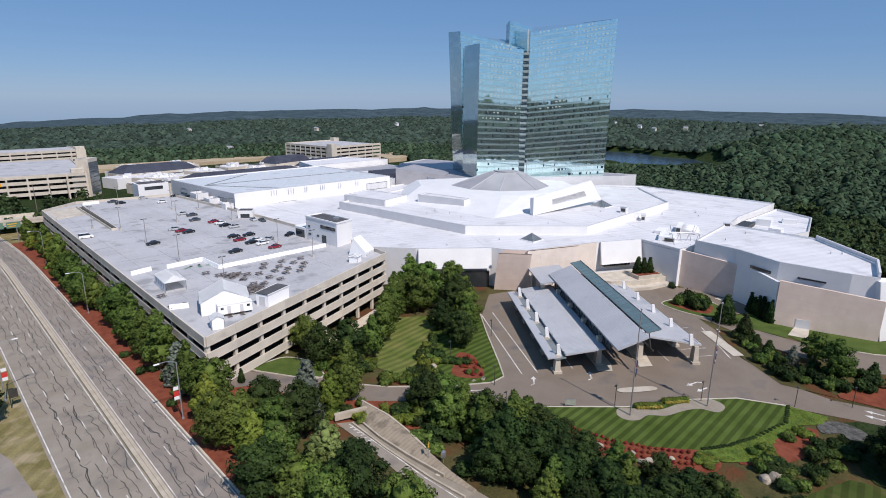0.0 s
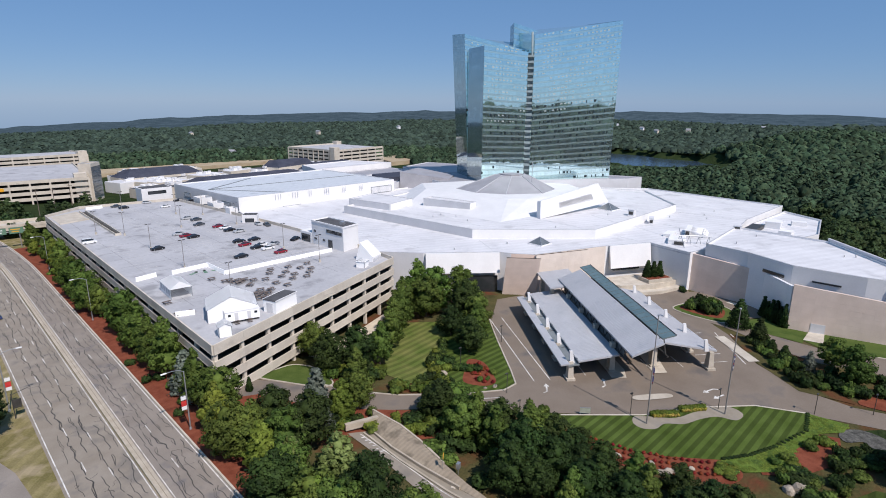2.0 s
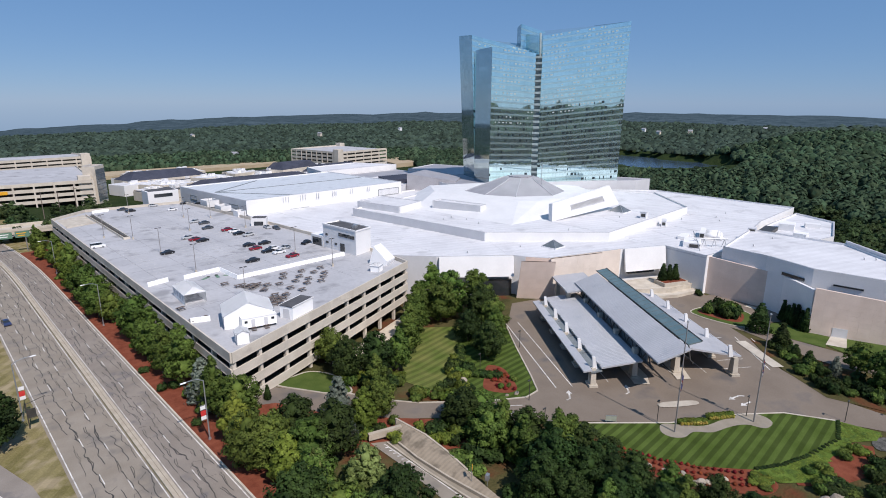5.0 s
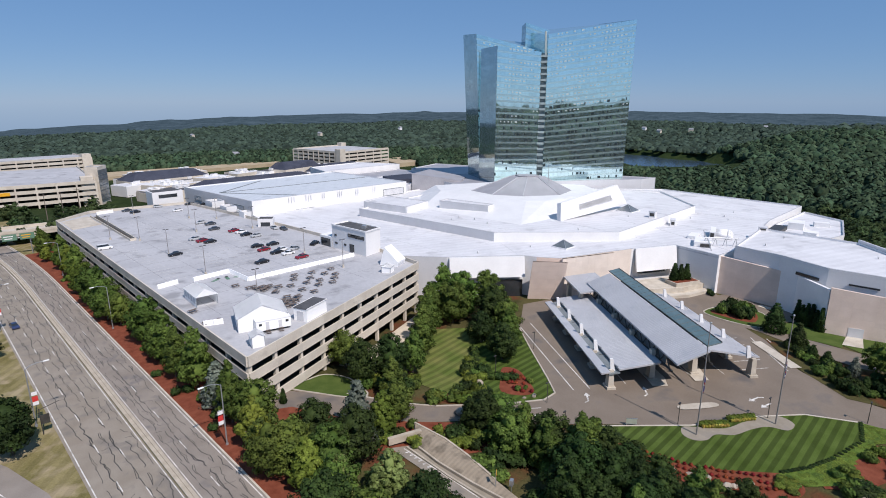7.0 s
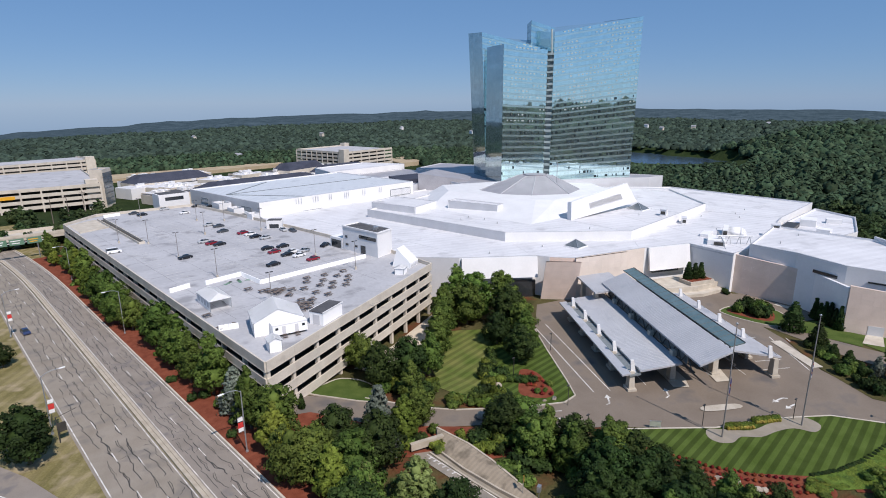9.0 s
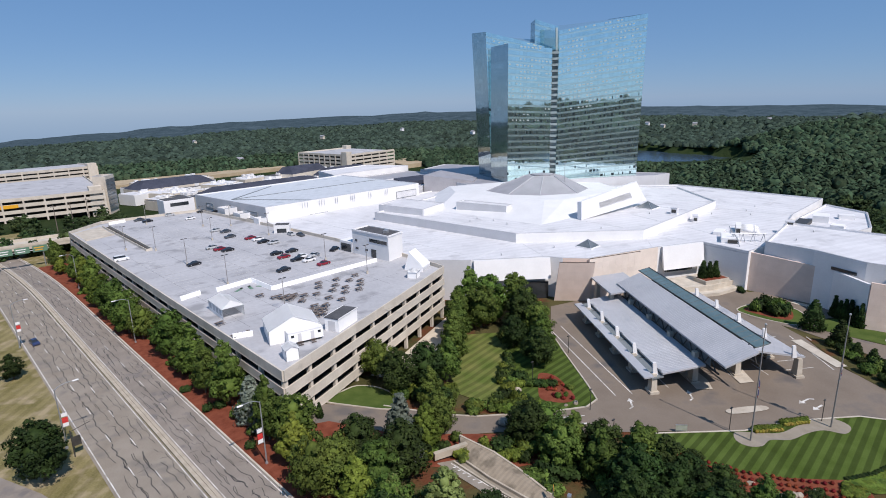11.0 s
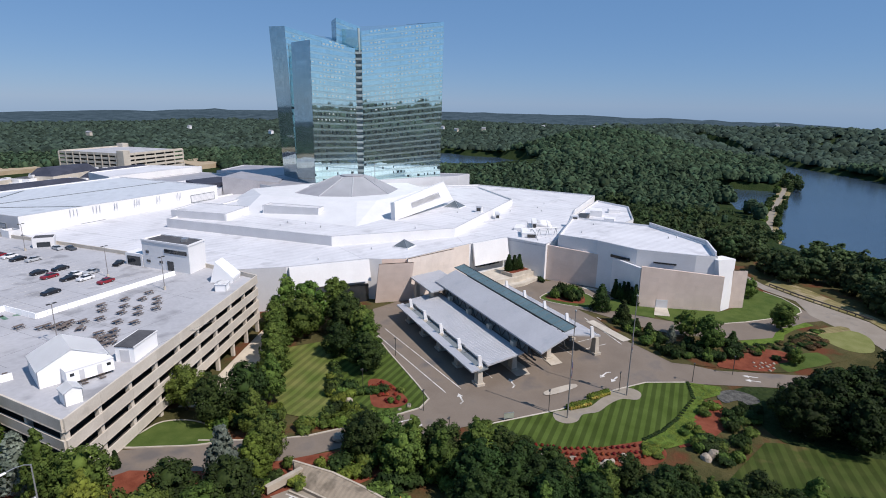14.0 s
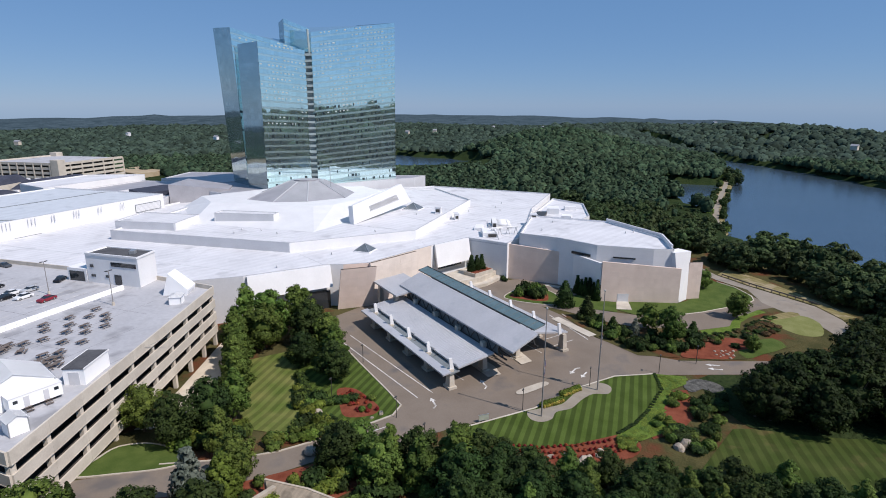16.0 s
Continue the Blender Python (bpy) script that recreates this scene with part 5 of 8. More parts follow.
def glass_face(q, nx, ny, mat, blinds=0.0, seed=1):
    """One facade: a pale spandrel band and a row of vision panes on each floor, each pane set at a slightly different angle."""
    random.seed(seed)
    bl, br, tr, tl = (Vector(p) for p in q)
    nrm = (br - bl).cross(tl - bl).normalized()

    def at(u, v, d=0.0):
        return bl.lerp(br, u).lerp(tl.lerp(tr, u), v) + nrm * d

    def sheet(b, u0, u1, v0, v1, d=(0, 0, 0, 0)):
        b.faces.new([b.verts.new(at(u, v, e)) for (u, v), e in zip(((u0, v0), (u1, v0), (u1, v1), (u0, v1)), d)])
    bm, bb, bs, bw = bmesh.new(), bmesh.new(), bmesh.new(), bmesh.new()
    sheet(bs, 0, 1, 0, 1)
    for j in range(ny):
        v0, v1 = (j + 0.34) / ny, (j + 1.0) / ny
        run = 0
        for i in range(nx):
            u0, u1 = (i + 0.012) / nx, (i + 0.988) / nx
            k = [random.uniform(-0.003, 0.003) for _ in range(2)]
            sheet(bm, u0, u1, v0, v1, (0.06, 0.06 + k[0], 0.06 + k[0] + k[1], 0.06 + k[1]))
            if not blinds:
                continue
            if j < ny * 0.58 and random.random() < 0.34:
                w = random.choice((0.2, 0.3, 0.45, 0.7)) / nx
                sheet(bb, u0, u0 + w, v0 + 0.1 / ny, v1 - 0.12 / ny, (0.1,) * 4)
            run = run - 1 if run else (random.randint(3, 12) if random.random() < 0.22 else 0)
            if j > ny * 0.52 and run and random.random() < 0.8:
                sheet(bw, u0 + 0.2 / nx, u0 + random.uniform(0.45, 0.8) / nx, v0 + 0.3 / ny, v1 - 0.14 / ny, (0.1,) * 4)
    # side faces take the shade-toned glass for their spandrels
    f = tagged(part("facade", bs, M_MULLION if mat is M_MIRROR else M_MIRROR_DARK, tower, "spandrel bands, pale green in front, shade-toned on the sides"), kind="stuff")
    tagged(part("glass_panes", bm, mat, f, "mirror glass panes, one row a floor"), kind="stuff")
    if blinds:
        tagged(part("open_panes", bb, M_PANE_DARK, f, "darker panes scattered over the facade"), kind="stuff")
        tagged(part("drawn_blinds", bw, M_BLIND, f, "pale blinds drawn behind upper panes"), kind="stuff")
    else:
        bb.free()
        bw.free()


def tower_block(lo, hi, zt, faces, z0=2.0):
    """One crystal of the tower: plan at its foot, plan at its top and the heights there."""
    bm = bmesh.new()
    prism(bm, [(x, y) for x, y in lo], z0, zt, top=hi)
    c = Vector((sum(p[0] for p in lo) / len(lo), sum(p[1] for p in lo) / len(lo), 0))
    for v in bm.verts:
        v.co.x += (c.x - v.co.x) * 0.01
        v.co.y += (c.y - v.co.y) * 0.01
        v.co.z -= 0.2
    part("tower_core", bm, M_MULLION, tower)
    n = len(lo)
    for i, nx, ny, mat, bl in faces:
        j = (i + 1) % n
        glass_face(((*lo[i], z0), (*lo[j], z0), (*hi[j], zt[j]), (*hi[i], zt[i])), nx, ny, mat, bl, seed=31 + i + n)


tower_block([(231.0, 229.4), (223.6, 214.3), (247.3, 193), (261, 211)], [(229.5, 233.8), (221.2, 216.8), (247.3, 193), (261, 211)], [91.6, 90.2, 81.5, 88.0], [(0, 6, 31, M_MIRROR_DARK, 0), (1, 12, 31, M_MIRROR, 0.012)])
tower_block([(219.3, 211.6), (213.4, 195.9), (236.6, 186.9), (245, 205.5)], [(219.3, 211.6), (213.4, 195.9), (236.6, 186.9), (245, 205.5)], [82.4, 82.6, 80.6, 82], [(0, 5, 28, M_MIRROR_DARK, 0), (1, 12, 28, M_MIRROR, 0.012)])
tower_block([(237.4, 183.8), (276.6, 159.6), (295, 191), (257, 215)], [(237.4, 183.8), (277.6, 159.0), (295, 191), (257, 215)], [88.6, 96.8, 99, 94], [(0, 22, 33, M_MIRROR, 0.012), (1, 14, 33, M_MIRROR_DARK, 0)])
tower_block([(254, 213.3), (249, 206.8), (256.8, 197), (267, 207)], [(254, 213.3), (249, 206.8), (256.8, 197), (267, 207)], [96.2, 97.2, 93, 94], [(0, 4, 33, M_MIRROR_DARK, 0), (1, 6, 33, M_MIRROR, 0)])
bm = bmesh.new()
wall_run(bm, (237.6, 187.6), (239.0, 184.2), 3, 80, 0.5)
part("slot_glazing", bm, M_SLOT, tower, "glazing in the slot between two facades, recess shadow in its colour")
for j in range(27):
    bm = bmesh.new()
    wall_run(bm, (236.5, 187.0), (237.5, 183.9), 4 + 2.85 * j, 5.1 + 2.85 * j, 0.5)
    part("slot_balcony", bm, M_BLIND, tower, "pale slab in the dark slot between facades")
bm = bmesh.new()
tube(bm, (237.4, 185.0, 79), (237.2, 185.3, 90), 0.5, n=6)
part("edge_fin", bm, M_BLIND, tower, "white edge fin")
podium = slab_building("tower_podium", "grey-roofed podium at the foot of the glass tower", [(196, 208), (212, 192), (240, 178), (280, 150), (292, 148), (282, 176), (262, 228), (205, 236)], 2, 16.5, M_GREYWALL, M_DOME, lip=0.3)
bm = bmesh.new()
prism(bm, [(186, 228), (206, 236), (220, 222), (206, 212)], 2, [21, 21, 17, 17])
part("lower_block", bm, M_DOME, podium, "grey sloping lower roof")
bm = bmesh.new()
prism(bm, [(180, 236), (190, 233), (206, 240), (204, 250), (186, 252)], 2, 17.6)
part("blue_block", bm, M_BLUEROOF, podium, "small dark blue block")


# ---- far buildings ----
def far_garage(label, p, q, depth, z0, levels, bays, fl=3.05, side_bays=6):
    """A beige multi-storey car park seen from afar: slabs, spandrels, columns, two stair towers."""
    g = thing("far_parking_garage", label, "parking garage", group="far parking garages")
    a, b = Vector(p), Vector(q)
    u = (b - a).normalized()
    n = Vector((-u.y, u.x))
    c, d = b + n * depth, a + n * depth
    poly = [tuple(a), tuple(b), tuple(c), tuple(d)]
    # floors and core carry the painted interior shade here too
    for k in range(levels):
        bm = bmesh.new()
        prism(bm, poly, z0 + fl * (k + 1) - 0.5, z0 + fl * (k + 1))
        part("floor_slab", bm, M_DARK, g)
    bm = bmesh.new()
    prism(bm, [tuple(v.lerp((a + c) / 2, 0.16)) for v in (a, b, c, d)], 0, z0 + fl * levels - 0.6)
    part("core_wall", bm, M_DARK, g)
    bm = bmesh.new()
    drape(bm, poly, 0.02, flat=z0 + fl * levels)
    part("roof_deck", bm, M_DECK, g)
    for (s, e, nb) in ((a, b, bays), (d, a, side_bays), (b, c, side_bays)):
        w = (e - s).length / nb
        uu = (e - s).normalized()
        nn = Vector((uu.y, -uu.x))
        ang = math.atan2(uu.y, uu.x)
        sm = mesh_of("spandrel", boxes((0, 0, 0, w - 0.1, 0.3, 1.75)), M_PRECAST)
        cm = mesh_of("column", boxes((0, 0, 0, 0.8, 0.7, fl * levels + 2)), M_PRECAST)
        for i in range(nb):
            for k in range(levels):
                o = new("spandrel", sm)
                at = s + uu * w * (i + 0.5) + nn * 0.1
                o.parent, o.location, o.rotation_euler = g, (at.x, at.y, z0 + fl * (k + 1) + 0.2), (0, 0, ang)
        for i in range(nb + 1):
            o = new("column", cm)
            at = s + uu * w * i + nn * 0.18
            o.parent, o.location, o.rotation_euler = g, (at.x, at.y, z0 + fl * levels / 2 - 0.6), (0, 0, ang)
    for v in (b, d):
        bm = bmesh.new()
        at = v.lerp((a + c) / 2, 0.08)
        box(bm, at.x, at.y, (z0 + fl * levels + 3) / 2, 6, 6, z0 + fl * levels + 3, math.degrees(math.atan2(u.y, u.x)))
        part("stair_block", bm, M_PRECAST, g)
    return g


far_garage("long beige parking garage with rows of openings beyond the roofs", (253, 464), (262, 404), 58, 0.5, 5, 9)
g2 = far_garage("beige parking garage with a stair tower beyond the deck", (-14, 372), (74, 362), 92, 2, 4, 10)
far_garage("far beige parking garage at the forest edge", (20, 492), (104, 500), 40, 2, 5, 9, 2.8)
part("banner", boxes((32, 366.4, 11.2, 9.0, 0.2, 1.7, -6.5)), M_YELLOW, g2, "yellow banner across the spandrel")
for x, y in ((43.4, 320), (50.1, 321), (58.8, 331)):
    up = thing("utility_pole", "weathered wooden utility pole with a crossarm", "utility pole", (x, y, 2.5), 12, "utility poles")
    part("pole", tube(bmesh.new(), (0, 0, 0), (0, 0, 13.5), 0.2, 0.14), M_WOOD, up)
    part("crossarm", boxes((0, 0, 12.6, 2.6, 0.16, 0.2)), M_WOOD, up)
st = slab_building("glazed_stair_tower", "beige stair tower with a glazed corner", [(76.6, 366), (83.4, 375.4), (78.4, 380.6), (71.6, 371.2)], 0.5, 21, M_PRECAST, M_DECK, lip=0.8, category="stair tower")
for k in range(6):
    bm = bmesh.new()
    wall_run(bm, (76.9, 366.0), (83.3, 374.9), 3.0 + 2.9 * k, 5.5 + 2.9 * k, 0.3)
    part("window", bm, M_SKYLIGHT, st, "grey-green glazed stair wall")

random.seed(8)
SHOP_AREA = [(96, 300), (180, 300), (205, 330), (250, 350), (250, 400), (230, 400), (180, 420), (120, 470), (92, 440)]
n = 0
while n < 58:
    x, y = random.uniform(92, 250), random.uniform(300, 465)
    if not inside(x, y, SHOP_AREA) or (x < 110 and y < 312):
        continue
    n += 1
    w, d, h = random.uniform(9, 21), random.uniform(8, 17), random.uniform(4.5, 8.0)
    a = 20 + random.uniform(-6, 6)
    dark = random.random() < 0.5
    s = thing("shop_building", "low flat-roofed shop building with dark roof" if dark else "low white flat-roofed shop building", "shop building", (x, y, 1), a, "far shop buildings")
    part("wall", boxes((0, 0, h / 2, w, d, h)), M_PRECAST if n % 3 else M_WHITE, s)
    part("roof", boxes((0, 0, h + 0.06, w - 0.8, d - 0.8, 0.12)), M_ROOFDARK if dark else M_ROOF, s)
    for k in range(4):
        bm = bmesh.new()
        box(bm, random.uniform(-w / 3, w / 3), random.uniform(-d / 3, d / 3), h + 0.8, random.uniform(1.5, 4), random.uniform(1.5, 3), 1.6)
        part("roof_unit", bm, M_WHITE, s)
for pts, z, lab in (([(118, 330), (200, 336), (196, 352), (112, 344)], 12.5, "long dark hipped shop roof"), ([(196, 376), (232, 388), (226, 402), (190, 390)], 14, "dark hipped shop roof"), ([(100, 392), (150, 398), (146, 418), (96, 410)], 13, "long dark hipped shop roof"), ([(206, 344), (248, 352), (244, 368), (202, 360)], 14, "dark hipped shop roof"), ([(150, 318), (214, 318), (210, 330), (148, 328)], 11, "long dark hipped shop roof")):
    s = thing("hipped_shop", lab, "shop building", group="dark hipped shops")
    bm = bmesh.new()
    prism(bm, pts, 1, z - 4.5)
    part("wall", bm, M_PRECAST, s)
    cx, cy = sum(p[0] for p in pts) / 4, sum(p[1] for p in pts) / 4
    bm = bmesh.new()
    prism(bm, pts, z - 4.5, z, top=[(cx + (x - cx) * 0.72, cy + (y - cy) * 0.2) for x, y in pts])
    part("roof", bm, M_BLUEROOF, s)
for pts, z, m in (([(178, 224), (206, 240), (196, 262), (176, 262)], 15.5, M_GREYWALL), ([(176, 262), (240, 262), (236, 300), (176, 300)], 13.0, M_WHITE), ([(240, 236), (286, 250), (272, 300), (240, 290)], 14, M_GREYWALL), ([(180, 300), (240, 302), (226, 330), (186, 326)], 16, M_WHITE)):
    slab_building("rear_hall", "pale flat-roofed hall behind the arena", pts, 1, z, m, M_ROOF if z in (15.5, 16) else M_DOME, lip=0.4)
bm = bmesh.new()
prism(bm, [(100, 478), (250, 480), (252, 500), (100, 510)], 0, 3.2)
prism(bm, [(316, 396), (372, 396), (380, 440), (330, 440)], 0, 4.0)
solid("earth_bank", bm, material("bare_earth", (0.34, 0.26, 0.17), (0.44, 0.36, 0.24), size=12, rough=0.95, bump=0.3), "bare tan earth bank at the forest edge", "earth bank", kind="structure")

random.seed(11)
for k, (x, y) in enumerate(((640, 610), (480, 780), (840, 500), (880, 420), (930, 470), (905, 380), (1010, 560), (330, 900), (1100, 330), (1150, 240), (980, -60), (700, -170), (660, 800), (900, 700), (243, 560))):
    z = ground_z(x, y)
    s = thing("far_house", "small pale house among the trees", "house", (x, y, z + (5.5 if x > 250 else 2.2)), random.uniform(0, 180), "far houses")
    s.scale = (0.5, 0.5, 0.5)
    part("wall", boxes((0, 0, 3, 13, 9, 9)), M_PRECAST if k % 2 else M_WHITE, s)
    bm = bmesh.new()
    prism(bm, [(-7, -5), (7, -5), (7, 5), (-7, 5)], 7.5, 11, top=[(-7, -0.2), (7, -0.2), (7, 0.2), (-7, 0.2)])
    part("roof", bm, M_DOME, s)


# ---- causeway between river and lagoon ----
CAUSE = [(252, 8), (268, 0), (286, -5), (312, -6), (345, -9), (380, -13.5), (424, -20.5), (462, -26), (500, -31), (560, -36), (600, -32)]
bm = bmesh.new()
Lw, Rw = strip(CAUSE, 11)
Lt, Rt = strip(CAUSE, 7)
for i in range(len(CAUSE) - 1):
    q = [[bm.verts.new((*e[k], z)) for e, z in ((Lw, -5), (Lt, -1.4), (Rt, -1.4), (Rw, -5))] for k in (i, i + 1)]
    for s in range(3):
        bm.faces.new((q[0][s + 1], q[1][s + 1], q[1][s], q[0][s]))
solid("causeway_bank", bm, M_GRASS, "grassy stone causeway between river and lagoon", "causeway", kind="structure")
bm = bmesh.new()
Lt, Rt = strip(CAUSE, 3.0)
for i in range(len(CAUSE) - 1):
    bm.faces.new([bm.verts.new((*p, -1.36)) for p in (Rt[i], Rt[i + 1], Lt[i + 1], Lt[i])])
solid("road_causeway", bm, M_TANPATH, "pale gravel railway track bed on the causeway", "track", kind="structure")


# ---- woods ----
def blob(level):
    bm = bmesh.new()
    bmesh.ops.create_icosphere(bm, subdivisions=level, radius=1.0)
    low = [q for q in bm.faces if q.calc_center_median().z < -0.3]
    bmesh.ops.delete(bm, geom=low, context='FACES')
    bm.verts.index_update()
    v = np.array([x.co[:] for x in bm.verts])
    f = np.array([[x.index for x in q.verts] for q in bm.faces])
    bm.free()
    return v, f


def woods(name, label, spots, cards, mat, size, seed, jag=0.1, even=0.15):
    """Many tree crowns of one stretch of woods, each a lumpy dome with leafy sprays standing off it."""
    rng = np.random.default_rng(seed)
    s = np.array(spots)
    n = len(s)
    wide = np.stack([s[:, 3], s[:, 3] * rng.uniform(0.85, 1.15, n), s[:, 4]], 1)[:, None]
    bv, bf = blob(1)
    m = len(bv)
    a = rng.uniform(0, 6.28, n)
    bx = bv[None, :, 0] * np.cos(a)[:, None] - bv[None, :, 1] * np.sin(a)[:, None]
    by = bv[None, :, 0] * np.sin(a)[:, None] + bv[None, :, 1] * np.cos(a)[:, None]
    dome = np.stack([bx, by, np.repeat(bv[None, :, 2], n, 0)], -1)
    v = (dome * wide * (1 + jag * rng.normal(size=(n, m, 1))) + s[:, None, :3]).reshape(-1, 3)
    nv = dome.reshape(-1, 3) + (0, 0, even) + rng.normal(size=(n * m, 3)) * 0.12
    faces = (bf[None] + (np.arange(n) * m)[:, None, None]).reshape(-1, 3).tolist()
    if cards:
        d = rng.normal(size=(n, cards, 3)) + (0, 0, 0.45)
        d[..., 2] = np.where(d[..., 2] < -0.35, -d[..., 2], d[..., 2])
        d /= np.linalg.norm(d, axis=-1, keepdims=True)
        mid = d * wide * rng.uniform(0.88, 1.04, (n, cards, 1)) + s[:, None, :3]
        face = d + rng.normal(size=d.shape) * 0.16 + (0, 0, 0.1)
        face /= np.linalg.norm(face, axis=-1, keepdims=True)
        t = np.cross(face, rng.normal(size=d.shape))
        t /= np.linalg.norm(t, axis=-1, keepdims=True)
        b = np.cross(face, t)
        r = size * s[:, 3][:, None, None] * rng.uniform(0.6, 1.3, (n, cards, 1))
        w = np.stack([mid + r * (t * x + b * y) for x, y in ((-0.6, -0.35), (0.35, -0.6), (0.6, 0.35), (-0.3, 0.62))], 2).reshape(-1, 3)
        faces += (np.arange(len(w)).reshape(-1, 4) + len(v)).tolist()
        v = np.concatenate([v, w])
        nv = np.concatenate([nv, np.repeat((d + (0, 0, 0.15)).reshape(-1, 3), 4, 0)])
    nv /= np.linalg.norm(nv, axis=1, keepdims=True)
    return tagged(new(name, leaf_mesh(name, v, faces, nv, mat)), label, "woods", kind="stuff")


def leaf_mesh(name, v, faces, nv, mat):
    """A mesh of leaves that take the light as the rounded crown they belong to."""
    me = bpy.data.meshes.new(name)
    me.from_pydata(v.tolist(), [], faces)
    me.materials.append(mat)
    me.shade_smooth()
    me.normals_split_custom_set_from_vertices(nv.tolist())
    return me


CLEAR = [[(140, -90), (240, -90), (290, 0), (305, 60), (300, 130), (230, 60), (200, 20), (150, -20)], [(-40, -60), (100, -20), (150, -60), (205, -20), (215, 40), (290, 60), (300, 140), (310, 250), (290, 330), (345, 400), (330, 480), (110, 515), (-30, 460), (-30, 300), (-70, 200)], [(404, 140), (426, 290), (500, 355), (515, 290), (495, 176), (478, 158)], [(285, -2), (300, 24), (350, 26), (356, 8), (330, 2)], [(215, -40), (210, 14), (262, 20), (330, 2), (300, -6), (240, -14)]]


def spots_in(r0, r1, a0, a1, per, size, seed, flat=1.0):
    rng = random.Random(seed)
    out = []
    n = int(math.pi * (r1 * r1 - r0 * r0) * (a1 - a0) / 360 / per)
    for _ in range(n):
        r, a = math.sqrt(rng.uniform(r0 * r0, r1 * r1)), radians(rng.uniform(a0, a1))
        x, y = r * math.sin(a), r * math.cos(a)
        if wet(x, y) or any(inside(x, y, c) for c in CLEAR) or any(wet(x + dx, y + dy) for dx, dy in ((1.6, 0), (-1.6, 0), (0, 1.6), (0, -1.6))):
            continue
        k = size * rng.choice((0.55, 0.75, 0.9, 1.0, 1.25)) * rng.uniform(0.9, 1.12)
        out.append((x, y, ground_z(x, y) + k * flat * rng.uniform(0.6, 1.05), k, k * flat * rng.uniform(0.8, 1.25)))
    return out


woods("woods_near", "dense dark green woods of broad-leaved trees", spots_in(160, 430, -8, 118, 11, 3.0, 1, 1.35), 35, M_WOODS, 0.39, 4, 0.06)
woods("woods_beyond", "dense green woods on the low hill", spots_in(430, 640, -8, 118, 11.5, 3.0, 9, 1.1), 7, M_WOODS, 0.48, 14)
woods("woods_middle", "wooded hills of dark green trees with haze tint painted in", spots_in(640, 1330, -8, 118, 40, 4.3, 2, 0.76), 2, M_WOODS_MID, 0.5, 5, 0.07, 0.9)
woods("woods_behind", "woods all round the site", spots_in(140, 1500, 118, 352, 700, 14.0, 7), 2, M_WOODS, 0.5, 8)


# ---- trees and shrubs ----
def leafy_mesh(name, lumps, cores, mid, leaf, mat, seed):
    """Leaves set over the outside of many lumps (centre, radius, leaves, flatness) of one crown, round dull cores."""
    rng = np.random.default_rng(seed)
    cs, nv, fs = [], [], []
    for c, r, n, flat in lumps:
        d = rng.normal(size=(n, 3)) + (0, 0, 0.25)
        out = np.array(c) - np.array(mid)
        d += 0.5 * out / max(0.3, np.linalg.norm(out))
        d /= np.linalg.norm(d, axis=1, keepdims=True)
        p = np.array(c) + d * (1, 1, flat) * r * rng.uniform(0.5, 1.2, (n, 1))
        face = d + rng.normal(size=(n, 3)) * 0.24 + (0, 0, 0.15)
        face /= np.linalg.norm(face, axis=1, keepdims=True)
        t = np.cross(face, rng.normal(size=(n, 3)))
        t /= np.linalg.norm(t, axis=1, keepdims=True)
        b = np.cross(face, t)
        s = leaf * rng.uniform(0.6, 1.35, (n, 1))
        cs.append(np.stack([p + s * (t * x + b * y + face * h) for x, y, h in ((-0.62, -0.4, 0), (0.62, -0.3, 0.1), (0.0, 0.72, -0.05))], 1).reshape(-1, 3))
        o = p - np.array(mid)
        o /= np.linalg.norm(o, axis=1, keepdims=True) + 1e-6
        k = 0.5 * o + 0.45 * d + 0.35 * face + rng.normal(size=(n, 3)) * 0.22
        k /= np.linalg.norm(k, axis=1, keepdims=True)
        nv.append(np.repeat(k, 3, 0))
    v, nv = np.concatenate(cs), np.concatenate(nv)
    fs = np.arange(len(v)).reshape(-1, 3).tolist()
    bv, bf = blob(2)
    for c, rx, rz in cores:
        fs += (bf + len(v)).tolist()
        v = np.concatenate([v, bv * (rx, rx, rz) * rng.uniform(0.86, 1.1, (len(bv), 1)) + np.array(c)])
        nv = np.concatenate([nv, bv / np.linalg.norm(bv, axis=1, keepdims=True)])
    return leaf_mesh(name, v, fs, nv, mat)


